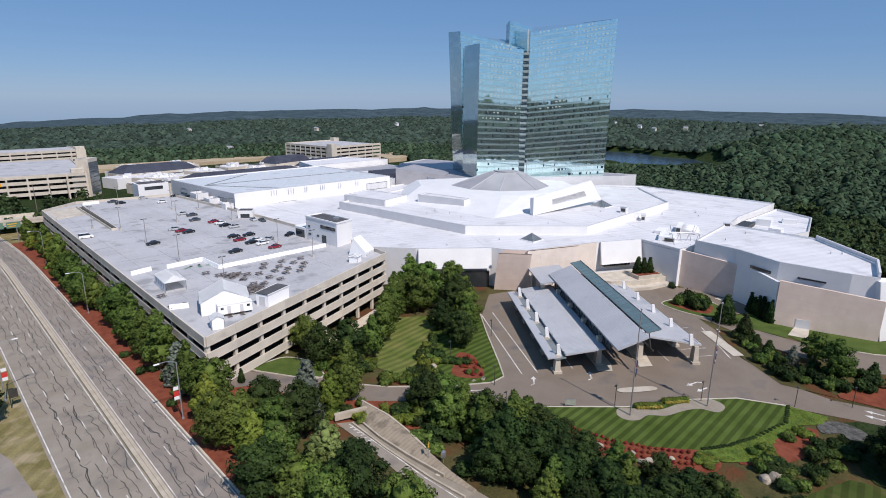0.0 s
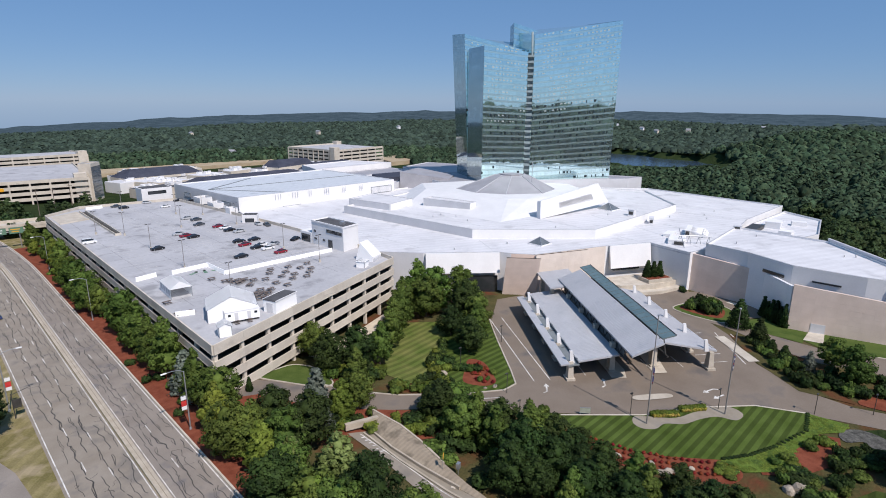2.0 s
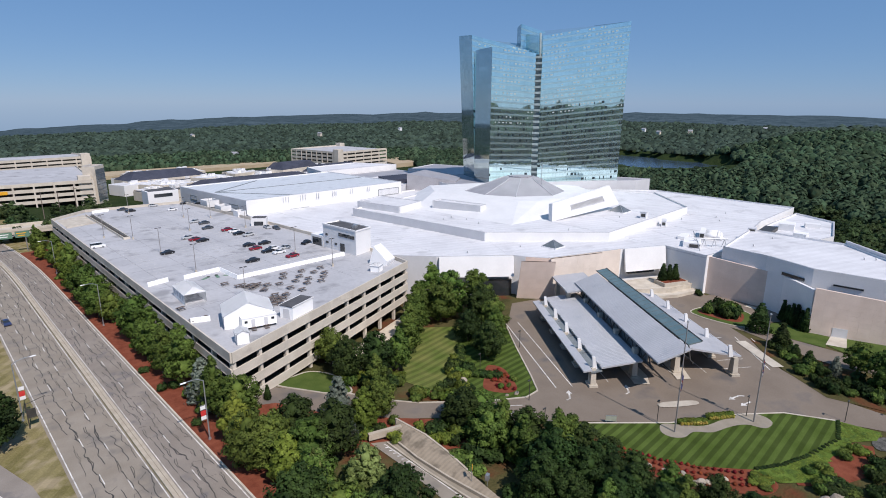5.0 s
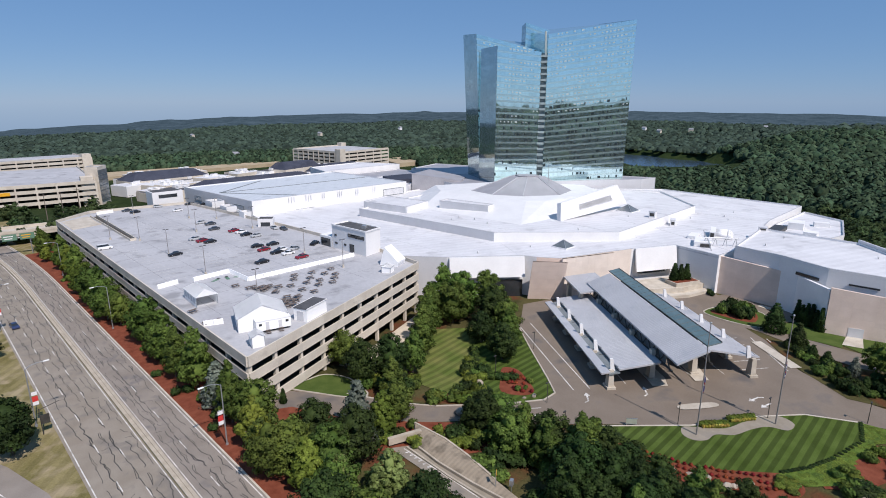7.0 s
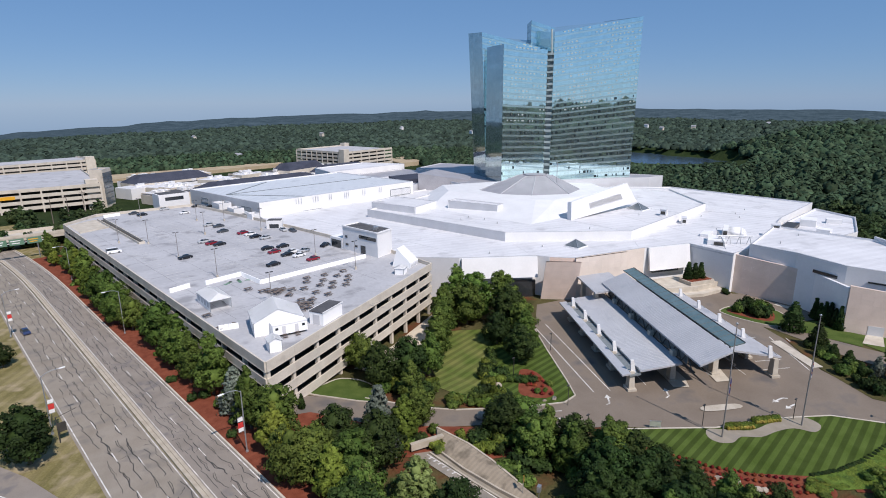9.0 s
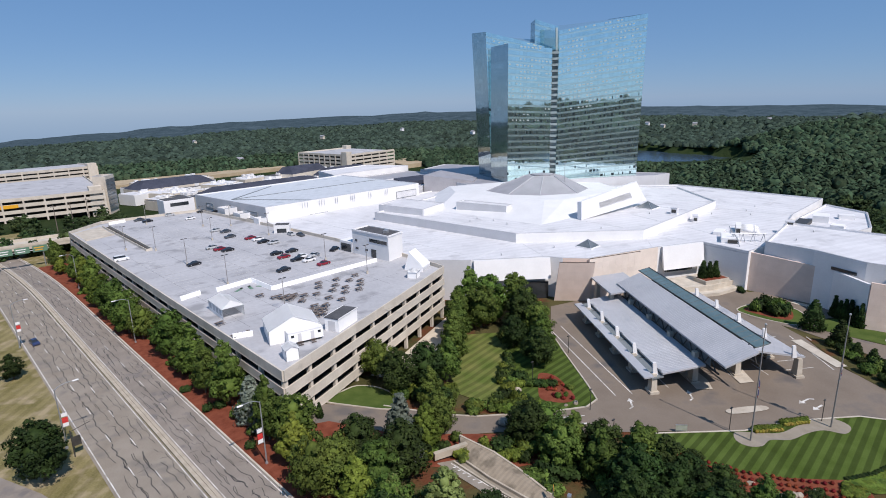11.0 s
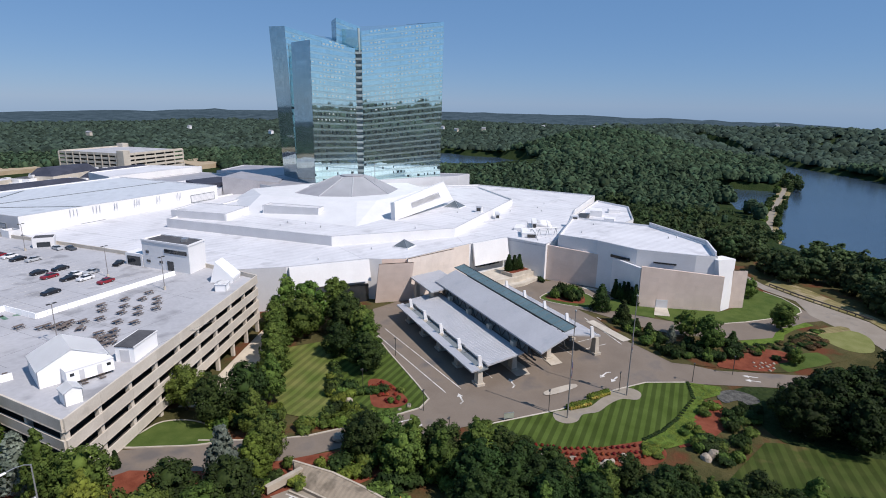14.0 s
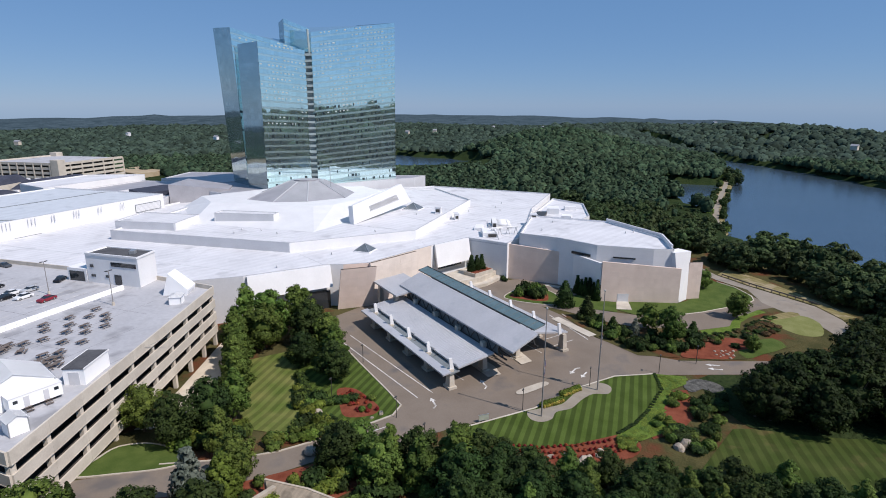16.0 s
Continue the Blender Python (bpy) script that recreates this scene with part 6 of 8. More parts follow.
def make_tree(name, label, mat, seed, h=9.0, spread=3.6, kind="round", group="trees", lumps_n=84, leaves=60, leaf=0.32):
    rng = random.Random(seed)
    t = thing(name, label, "tree", (0, 0, -60), group=group)
    bm, lumps, cores = bmesh.new(), [], []
    lean = Vector((0, 0, 0))
    if kind == "cone":
        tube(bm, (0, 0, -0.3), (0, 0, h * 0.9), 0.16, 0.04, 7)
        cores.append(((0, 0, h * 0.4), spread * 0.5, h * 0.42))
        lv = 12
        for k in range(lv):
            z = h * (0.08 + 0.9 * k / lv)
            r = spread * (1 - k / lv) ** 0.85
            m = max(3, int(10 * (1 - k / lv)) + 2)
            for i in range(m):
                a = 6.283 * (i + rng.random() * 0.6) / m
                rr = r * rng.uniform(0.6, 1.0)
                lumps.append(((rr * math.cos(a), rr * math.sin(a), z), 0.4 + 0.25 * r, 26, 0.5))
                if k % 3 == 0 and i % 3 == 0:
                    tube(bm, (0, 0, z), (rr * math.cos(a), rr * math.sin(a), z - 0.1), 0.05, 0.02, 4)
    else:
        lean = Vector((rng.uniform(-0.3, 0.3), rng.uniform(-0.3, 0.3), 0))
        fork = h * rng.uniform(0.2, 0.28)
        tube(bm, (0, 0, -0.3), (*lean.xy * 0.5, fork), 0.24, 0.17, 8)
        waist = 0.34 if kind == "round" else 0.2

        def prof(u):
            if u < waist:
                return 0.62 + 0.38 * math.sin(math.pi / 2 * u / waist)
            w = (u - waist) / (1 - waist)
            return max(0.05, math.cos(w * math.pi / 2) ** 0.62 if kind == "round" else (1 - w) ** 0.8)
        k = 0
        while k < lumps_n:
            u = rng.random()
            if rng.random() > prof(u) * 0.9 + 0.1:
                continue
            a = k * 2.4 + rng.uniform(-0.5, 0.5)
            rr = spread * prof(u) * rng.uniform(0.42, 0.9)
            c = (lean.x + rr * math.cos(a), lean.y + rr * math.sin(a), h * (0.16 + 0.78 * u))
            lumps.append((c, spread * rng.uniform(0.13, 0.27) * (0.75 + 0.3 * prof(u)), leaves, 0.85))
            if k % 5 == 0:
                tube(bm, (*lean.xy * 0.5, fork * rng.uniform(0.8, 1.0)), (c[0] * 0.8, c[1] * 0.8, c[2] - 0.3), 0.08, 0.03, 5)
            k += 1
        for u, w in ((0.16, 0.56), (0.44, 0.52), (0.68, 0.4)):
            cores.append(((lean.x, lean.y, h * (0.16 + 0.78 * u)), spread * prof(u) * w, h * 0.15))
    part("trunk", bm, M_BARK, t, "brown bark trunk with limbs")
    crown = new("crown", leafy_mesh("crown", lumps, cores, (lean.x, lean.y, h * 0.42), leaf if kind != "cone" else 0.4, mat, seed))
    crown.parent = t
    return t


TREES = {}
for nm, lab, mat, n, h, sp, kd in (("broadleaf_tree", "full-leaved green deciduous tree with rounded crown", M_LEAF, 5, 9.5, 3.9, "round"), ("shade_tree", "dense deep green shade tree with broad crown", M_LEAF_D, 4, 10.0, 4.2, "round"), ("pyramid_tree", "upright bright green tree with a pointed crown", M_LEAF, 3, 11.0, 3.3, "spire"), ("yellow_green_tree", "young tree with yellow-green leaves", M_LEAF_Y, 2, 7.5, 2.6, "spire"), ("blue_spruce", "pale blue-green spruce in a mulch bed", M_LEAF_B, 2, 9.0, 2.3, "cone"), ("dark_conifer", "narrow dark green upright conifer", M_LEAF_D, 2, 6.0, 1.3, "cone"), ("olive_tree", "light olive-green tree with dense leaves", M_LEAF_O, 3, 9.0, 3.5, "spire"), ("bank_tree", "dark green tree of the river woods", M_LEAF_W, 5, 10.0, 4.2, "round"), ("maple_tree", "dense broad-crowned tree, leaves painted near-black for shade", M_LEAF_S, 3, 10.0, 4.2, "round"), ("pine_tree", "dark green pine with tiered branches", M_LEAF_D, 2, 8.5, 2.7, "cone")):
    TREES[nm] = [make_tree(nm, lab, mat, 40 + 7 * i + len(nm), h, sp, kd, "", *((34, 28, 0.66) if nm == "bank_tree" else (88, 60, 0.32))) for i in range(n)]
USED = set()
_trng = random.Random(77)


def plant(nm, x, y, size=1.0, wide=1.0, group="", z=None):
    src = _trng.choice(TREES[nm])
    zz = (near_z(x) if x < 240 else ground_z(x, y)) if z is None else z
    m = Matrix.LocRotScale((x, y, zz), Euler((0, 0, _trng.uniform(0, 6.28))), (size * wide, size * wide, size))
    if src.name not in USED:
        USED.add(src.name)
        src.matrix_basis = m
        ob = src
    else:
        ob = copy_thing(src, Matrix.LocRotScale(m.translation, m.to_quaternion(), None))
        ob.matrix_basis = m
    if group:
        ob["group"] = group
    return ob


# roadside row
y, k = 58.0, 0
while y < 262:
    plant(("broadleaf_tree", "pyramid_tree", "broadleaf_tree", "pyramid_tree", "yellow_green_tree")[(k * 7 + k // 3) % 5 if k % 6 else 4], road_x(30.0, min(y, 230)) + _trng.uniform(-1.3, 1.5) if y > 210 else 29.4 + _trng.uniform(-1.2, 1.8), y, _trng.choice((0.8, 0.95, 1.05, 1.2, 1.4)) * _trng.uniform(0.94, 1.05), _trng.uniform(0.86, 1.0), "roadside trees")
    y += _trng.uniform(5.4, 8.8)
    k += 1
for x, y, nm in ((31, 78, "broadleaf_tree"), (36, 80, "shade_tree"), (31.9, 67.3, "olive_tree"), (36.7, 62.7, "olive_tree"), (36.0, 54.8, "shade_tree"), (27.5, 64, "shade_tree"), (30.2, 58.7, "broadleaf_tree"), (34.6, 72.6, "broadleaf_tree"), (31.6, 54.6, "broadleaf_tree"), (38.4, 73, "shade_tree"), (37, 46, "broadleaf_tree")):
    plant(nm, x, y, _trng.uniform(0.88, 1.0), 1.08, "trees above the underpass")
# grove between garage and canopy
for x, y, s in ((57.4, 103, 0.95), (56.2, 95.4, 0.95), (62.4, 94, 1.0), (67.4, 93, 0.95), (74.8, 99, 1.0), (79.5, 103.6, 1.0), (84.4, 106.6, 1.05), (88.4, 110, 1.15), (96.6, 114.6, 1.35), (94, 107.4, 1.25), (99.4, 109, 1.35), (105, 105.4, 1.35), (100.4, 99.5, 1.1), (98.6, 93.2, 1.0), (92.4, 88.2, 0.95), (86.4, 84.6, 0.9), (90, 94, 0.8)):
    plant(("shade_tree", "broadleaf_tree", "shade_tree", "pyramid_tree")[int(x) % 4] if x < 70 else _trng.choice(("broadleaf_tree", "pyramid_tree", "pyramid_tree", "shade_tree")), x, y, s, 1.0 if x < 70 else 1.05, "trees between garage and canopy")
plant("broadleaf_tree", 32.4, 92.4, 1.0, 1.1, "trees at the garage corner")
plant("blue_spruce", 31.4, 104.4, 0.95, 1.2, "trees at the garage corner")
plant("blue_spruce", 31.0, 99.8, 0.8, 1.2, "trees at the garage corner")
plant("blue_spruce", 43.6, 79.4, 1.15, 1.0, "trees by the drive")
plant("blue_spruce", 42.2, 75.8, 0.85, 1.0, "trees by the drive")
plant("yellow_green_tree", 47.0, 77.4, 1.1, 1.0, "trees by the drive")
plant("broadleaf_tree", 52.2, 79.6, 0.82, 1.0, "trees by the drive")
plant("dark_conifer", 39.6, 96.2, 0.5, 0.8, "trees by the drive")
plant("pyramid_tree", 56.4, 86.6, 0.8, 1.0, "trees by the drive")
# belt below the drive
for x, y, s in ((60.3, 67.4, 1.0), (63, 66, 0.95), (59, 60.4, 0.95), (62, 60.4, 0.9), (60.4, 54.4, 1.0), (64, 56, 0.9), (63.8, 51, 1.0), (67.6, 50.2, 1.0), (59.4, 48.4, 1.0), (61.6, 44.0, 1.05), (66, 44.4, 1.0), (60.6, 38.6, 1.0), (65.2, 38.4, 1.0), (69.4, 40.6, 0.85), (63, 33.4, 1.0), (67, 32, 1.0), (70, 25, 1.05), (66, 26, 1.0), (71, 19.6, 1.0), (66, 19, 1.0), (75.4, 13.2, 0.95), (70, 12, 1.0), (77.2, 6, 0.95), (72, 5, 1.0), (76, -2, 1.0), (58.6, 39, 0.95), (54.5, 47, 0.85), (56.2, 43.4, 0.95), (55, 38, 0.9), (57.4, 33.6, 0.95), (55.6, 29, 0.95), (59.6, 28, 1.0), (61, 22, 1.0), (63, 15, 1.0), (66, 8, 1.0), (67, 1, 1.0), (58, 22, 1.0), (60, 14, 1.0), (62.6, 70, 0.7), (72.4, 30, 0.85), (73.4, 22.4, 0.9), (68.6, 22, 1.0), (73.6, 16.4, 0.9), (68.4, 15.4, 1.0), (73.4, 9, 0.95), (74.6, 1.6, 1.0), (70.4, -4, 1.05), (64.6, 41.4, 1.0), (69, 35.4, 0.9), (66.4, 47.4, 0.95), (70.8, 45.6, 0.8), (64.4, 22.6, 1.0), (78.4, -6, 1.0), (74, -9, 1.0), (62, 27, 0.95)):
    plant(_trng.choice(("shade_tree", "shade_tree", "broadleaf_tree", "pyramid_tree") if y > 50 else ("shade_tree", "shade_tree", "shade_tree", "pyramid_tree", "shade_tree")), x, y, s * _trng.uniform(0.8, 0.95) * (0.78 if y < 46 else 1.0), 1.1, "belt of trees below the drive")
# guard rail between river road and verge
RAIL = [(194.5, 2.8), (187, -4.2), (178.8, -13.2), (172.4, -19.8)]
rail = thing("guard_rail", "weathered brown guard rail on short posts beside the river road", "guard rail")
for (x0, y0), (x1, y1) in zip(RAIL, RAIL[1:]):
    bm = bmesh.new()
    wall_run(bm, (x0, y0), (x1, y1), 1.5, 1.85, 0.14)
    part("rail", bm, M_WOOD, rail)
    n = int(math.hypot(x1 - x0, y1 - y0) / 2.2)
    for k in range(n):
        part("post", boxes((x0 + (x1 - x0) * k / n, y0 + (y1 - y0) * k / n, 1.3, 0.2, 0.2, 0.9)), M_WOOD, rail)
# dark trees beyond the lawn's end
_fr = random.Random(91)
k = 0
while k < 34:
    x, y = _fr.uniform(97, 152), _fr.uniform(-46, 10)
    if inside(x, y, [(108, 3), (101, 8), (101, 0), (108, -15), (120, -45), (150, -45), (150, -30), (128, -36), (110, -39), (108, -31), (139, -19), (134, -16), (122, -13), (113, -7)]):
        plant("maple_tree", x, y, _fr.uniform(0.9, 1.25), 1.1, "dark trees beyond the lawn")
        k += 1
for x, y, s in ((104, 1.5, 1.0), (108, -4, 1.1), (105, 5, 0.85), (109, 1, 0.95), (101.5, 6.4, 0.8), (106, -9, 1.1), (112, -12, 1.2), (119, -14, 1.2), (126, -16, 1.1), (110, -20, 1.2), (118, -24, 1.2), (128, -26, 1.2), (100, -3, 0.9), (136, -32, 1.2), (104, -17, 1.0), (124, -34, 1.2), (146, -38, 1.2), (152, -30, 1.0), (158, -40, 1.1)):
    plant("maple_tree", x, y, s * 1.1, 1.1, "dark trees beyond the lawn")
_fr = random.Random(52)
k = 0
while k < 80:
    x, y = _fr.uniform(205, 312), _fr.uniform(10, 130)
    if inside(x, y, [(236, 16), (290, 24), (306, 60), (304, 128), (290, 128), (284, 72), (266, 54), (232, 47), (215, 46), (214, 30)]) and not wet(x, y):
        plant("bank_tree", x, y, _fr.uniform(0.7, 1.15), 1.15, "trees behind the wing", z=0.6)
        k += 1
# trees on the river bank
for k in range(16):
    u = k / 15
    x, y = 232 - 70 * u + _trng.uniform(-5, 5), -8 - 50 * u + _trng.uniform(-4, 3)
    plant("bank_tree", x, y, _trng.uniform(0.7, 0.95), 1.15, "river bank trees", z=-0.5)
k = 0
while k < 90:
    x, y = _trng.uniform(150, 232), _trng.uniform(-62, 4)
    if inside(x, y, [(207, 3), (218, 4), (231, -13), (213, -38), (199, -56), (172, -62), (150, -48), (160, -33), (176, -25), (186, -18), (198, -10)]):
        plant("bank_tree", x, y, _trng.uniform(0.8, 1.15), 1.15, "river bank trees", z=0.3)
        k += 1
for k in range(80):
    x = _trng.uniform(226, 345)
    y = _trng.uniform(0, 26) + max(0, 250 - x) * 0.1 - (6 if k % 4 == 0 and x < 300 else 0)
    if wet(x, y):
        continue
    plant("bank_tree", x, y, _trng.uniform(0.45, 0.8) * (0.7 if x > 290 else 1), 1.2, "low trees by the causeway", z=-1.0)
for k in range(44):
    x, y = _trng.uniform(206, 266), _trng.uniform(6, 46)
    if x < 222 and y < 28:
        x += 16
    plant("bank_tree", x, y, _trng.uniform(0.8, 1.15), 1.1, "trees behind the wing", z=0.6)
for x, y, s in ((154.4, 3.2, 0.82), (178.6, 9.6, 0.7), (132.6, 2.4, 0.45), (137.6, 25, 0.8), (132.2, 20, 0.95), (147, 47.2, 0.95), (140, 40.4, 0.8)):
    plant("pine_tree" if x in (147, 140) else "broadleaf_tree", x, y, s, 1.0, "trees by the service drive")
for x, y, s in ((134.6, 33.4, 0.6), (131, 30.6, 0.5), (136.8, 36.6, 0.55), (128.6, 25.4, 0.45), (139.1, 14.7, 0.55)):
    plant("dark_conifer", x, y, s, 1.4, "trees by the service drive")
plant("blue_spruce", 132.4, 28.2, 0.55, 1.0, "trees by the service drive")
for k in range(6):
    plant("dark_conifer", 159.9 - 0.85 * k, 45.4 - 1.25 * k, _trng.uniform(0.85, 1.1), 0.72, "conifers along the wing wall")
for x, y in ((159.5, 78.4), (161.4, 77.2), (163.2, 76.2), (161.2, 79)):
    plant("dark_conifer", x, y, 0.85, 0.95, "conifers in the entrance planter", z=4.5)
for x, y, s in ((2.6, 111.4, 1.0), (4.6, 154, 0.55), (-6, 140, 1.1), (-10, 170, 1.1), (-4, 200, 1.0), (-14, 220, 1.2), (0, 240, 1.0), (-10, 255, 1.1)):
    plant("shade_tree", x, y, s, 1.05, "trees on the verge")
for k in range(26):
    plant("bank_tree", _trng.uniform(14, 66), _trng.uniform(270, 345), _trng.uniform(0.7, 1.0), 1.1, "trees beyond the deck", z=3)
for ob in [o for v in TREES.values() for o in v if o.name not in USED]:
    for c in list(ob.children):
        bpy.data.objects.remove(c)
    bpy.data.objects.remove(ob)


def make_shrub(seed, mat, name, label, leaves=44):
    rng = random.Random(seed)
    lumps = []
    for k in range(9):
        a = k * 2.4
        rr = 0.62 * rng.random() ** 0.5
        lumps.append(((rr * math.cos(a), rr * math.sin(a), 0.45 + 0.3 * rng.random()), 0.48, leaves, 0.9))
    ob = tagged(new(name, leafy_mesh(name, lumps, [((0, 0, 0.45), 0.72, 0.5)], (0, 0, 0.2), 0.25, mat, seed)), label, "shrub")
    ob.location = (0, 0, -60)
    return ob


SHRUBS = {"g": [make_shrub(3, M_LEAF, "shrub", "rounded green shrub in a planted bed"), make_shrub(4, M_LEAF, "shrub", "rounded green shrub in a planted bed")], "d": [make_shrub(5, M_LEAF_D, "shrub", "dark green spreading shrub in a bed")], "y": [make_shrub(6, M_LEAF_Y, "shrub", "bright yellow-green shrub in a bed")], "r": [make_shrub(8, M_REDLEAF, "low_plant", "low red-leaved plant in the mulch bed", 9)], "b": [make_shrub(9, M_LEAF_BR, "shrub", "bronze-leaved spreading shrub on the slope")], "f": [make_shrub(7, M_FLOWER, "flower_clump", "clump of yellow flowers beside the path")]}
SUSED = set()


LOOSE = {"bushes on the causeway", "undergrowth below the drive", "shrubs on the slope", "shrubs in the roadside strip", "ground cover band"}
BUSHES = []


def shrub(c, x, y, r, h, z=None, group="shrubs"):
    src = _trng.choice(SHRUBS[c])
    m = Matrix.LocRotScale((x, y, (near_z(x) if z is None else z) + 0.02), Euler((0, 0, _trng.uniform(0, 6.28))), (r, r, h))
    if group in LOOSE:
        BUSHES.append((src.data, m))
        return
    if src.name in SUSED:
        src = src.copy()
        scene.collection.objects.link(src)
    SUSED.add(src.name)
    src.matrix_basis = m
    src["group"] = group


def scatter(cs, pts, n, r, h, group, seed):
    rng = random.Random(seed)
    xs, ys = [p[0] for p in pts], [p[1] for p in pts]
    done = 0
    while done < n:
        x, y = rng.uniform(min(xs), max(xs)), rng.uniform(min(ys), max(ys))
        if inside(x, y, pts):
            shrub(rng.choice(cs), x, y, r * rng.uniform(0.7, 1.3), h * rng.uniform(0.7, 1.3), group=group)
            done += 1


_cr = random.Random(17)
for k in range(60):
    u = _cr.random() * (len(CAUSE) - 3) + 1
    i = int(u)
    p = Vector(CAUSE[i]).lerp(Vector(CAUSE[i + 1]), u - i)
    side = _cr.choice((-1, 1))
    shrub(_cr.choice("gdd"), p.x + _cr.uniform(-1, 1), p.y + side * _cr.uniform(2.8, 4.4), _cr.uniform(1.4, 2.6), _cr.uniform(1.6, 3.6), z=-2.2, group="bushes on the causeway")
for k in range(16):
    plant("bank_tree", _cr.uniform(470, 575), -32 + _cr.uniform(-8, 6), _cr.uniform(0.7, 1.0), 1.2, "trees at the causeway end", z=-3) if TREES["bank_tree"][0].name in USED else None
for k in range(12):
    u = k / 11
    shrub("dg"[k % 2], 77.4 + 8.0 * u, 84.6 + 7.4 * u, 1.15, 1.3, group="clipped hedge in the grove lawn")
for k in range(7):
    shrub("dg"[k % 2], 75.4 + 0.9 * k, 83.6 - 1.1 * k, 1.2, 1.2, group="clipped hedge in the grove lawn")
for i in range(3):
    for k in range(22):
        u = k / 21
        p = Vector((76.2 - 1.1 * i, 49 - 1.2 * i)).lerp(Vector((84.4 - 1.3 * i, 30.4 - 0.9 * i)), u + 0.02 * (i % 2))
        shrub("r", p.x - 1.2 * math.sin(3.1 * u) + _cr.uniform(-0.2, 0.2), p.y - 0.5 * math.sin(3.1 * u), 0.42, 0.5, group="low plants in the mulch bed")
for k in range(14):
    shrub("yg"[k % 5 == 0], 84.2 + _cr.uniform(-1.4, 1.4), 27.6 + _cr.uniform(-1.3, 1.3), 0.9, 0.6, group="ground cover clump")
scatter("ddg", [(88, 23), (94, 18.6), (104, 16), (108, 11), (98, 11), (88, 15), (84, 21)], 20, 1.2, 1.1, "shrubs beside the lawn", 24)
scatter("yyg", [(86.5, 29.2), (91.5, 26.4), (97, 24.4), (106, 22.1), (112.4, 23.2), (113.5, 17.5), (110.2, 17.6), (106.6, 20.3), (98.4, 21.8), (90.7, 21.5), (86.3, 25.7)], 100, 0.6, 0.11, "ground cover band", 33)
for (x0, y0), (x1, y1) in (((112.4, 23.4), (106, 22.1)), ((106, 22.1), (97, 24.4)), ((97, 24.4), (91.5, 26.5)), ((91.5, 26.5), (86.6, 29.5))):
    for k in range(8):
        shrub("d", x0 + (x1 - x0) * k / 8, y0 + (y1 - y0) * k / 8, 0.42, 0.24, group="low edging plants along the lawn")
scatter("gbd", [(133.9, 14), (139, 6.6), (138, 3), (134, 3.4), (130.8, 9)], 9, 1.0, 0.9, "low shrubs on the mulched slope", 14)
scatter("bdgd", [(139, 12), (146, 3), (152, 0.4), (160, -5.6), (158, -7), (149, -1), (141, 4), (136, 11)], 34, 0.75, 0.5, "low plants on the slope", 62)
scatter("bbd", [(150.8, -0.8), (153.4, -3.8), (149.8, -6.5), (144.1, -2.4), (139, 2.4), (141.4, 3.2)], 30, 1.1, 0.7, "bronze shrubs on the slope", 61)
scatter("gdgd", [(150.4, 62.4), (155.4, 60.6), (157, 58), (155.6, 55), (151, 53.6), (149.6, 57)], 22, 1.6, 2.5, "shrubs on the drive island", 1)
scatter("gddd", [(122, 25), (129, 35.4), (140, 45.2), (143, 42), (134, 29), (127, 19)], 30, 1.35, 1.6, "shrubs on the bank", 2)
scatter("gdd", [(124, 18), (129, 25), (137, 23), (139, 15), (134, 12), (127, 15)], 16, 1.4, 1.5, "shrubs on the slope", 3)
scatter("gd", [(87, 23), (92, 19.8), (104, 17), (100, 12), (88, 14), (82, 22)], 14, 1.3, 1.3, "shrubs beside the lawn", 4)
scatter("gy", [(91, 24.4), (98, 22.2), (105, 19.6), (104, 18), (96, 19.6), (89.6, 23)], 12, 0.9, 0.9, "shrubs beside the lawn", 5)
scatter("gdy", [(66, 80), (74, 84), (79, 90), (82, 88), (76, 80), (70, 75)], 24, 1.3, 1.6, "hedge shrubs in the grove", 6)
scatter("gyd", [(46, 84), (54, 77), (60, 72.5), (62, 70), (58, 63), (50, 67), (44, 76)], 26, 1.3, 1.5, "shrubs above the underpass", 7)
scatter("yg", [(60, 80.5), (72, 73.2), (74, 74.6), (63, 82)], 20, 1.3, 1.3, "shrubs along the drive kerb", 8)
scatter("gyd", [(52, 93), (60, 84), (66, 90), (60, 98)], 22, 1.4, 1.6, "shrubs under the trees", 9)
scatter("r", [(79, 78), (83.4, 81), (84.4, 78.6), (82, 74.4), (77.4, 74)], 34, 0.5, 0.5, "red flowers in the mulch bed", 41)
scatter("ggr", [(78, 75), (84, 79), (85, 74), (80, 70.6), (75, 73)], 10, 0.6, 0.7, "shrubs in the mulch bed", 10)
scatter("gd", [(52, 72), (66, 62), (74, 48), (72, 30), (80, 14), (64, 12), (54, 40), (50, 60)], 32, 1.9, 1.8, "undergrowth below the drive", 11)
scatter("gd", [(26.6, 60), (33, 60), (33, 250), (26.8, 200)], 24, 1.0, 1.1, "shrubs in the roadside strip", 12)
for cx, cy, t in ((93.0, 41.6, -40), (98.6, 38.9, -36)):
    for k in range(9):
        u = -2.2 + 0.55 * k
        shrub("y", cx + u * math.cos(radians(t)), cy + u * math.sin(radians(t)), 0.75, 0.8, group="flower bed hedge")
        shrub("f", cx + u * math.cos(radians(t)) - 0.35, cy + u * math.sin(radians(t)) - 0.5, 0.4, 0.6, group="flower bed flowers")
for k in range(7):
    shrub("d", 166.4 - 0.5 * k, 70.4 - 0.35 * k, 0.9, 0.9, group="clipped hedge by the wing")
_bv, _bf, _bi, _bn = [], [], [], 0
_mats = []
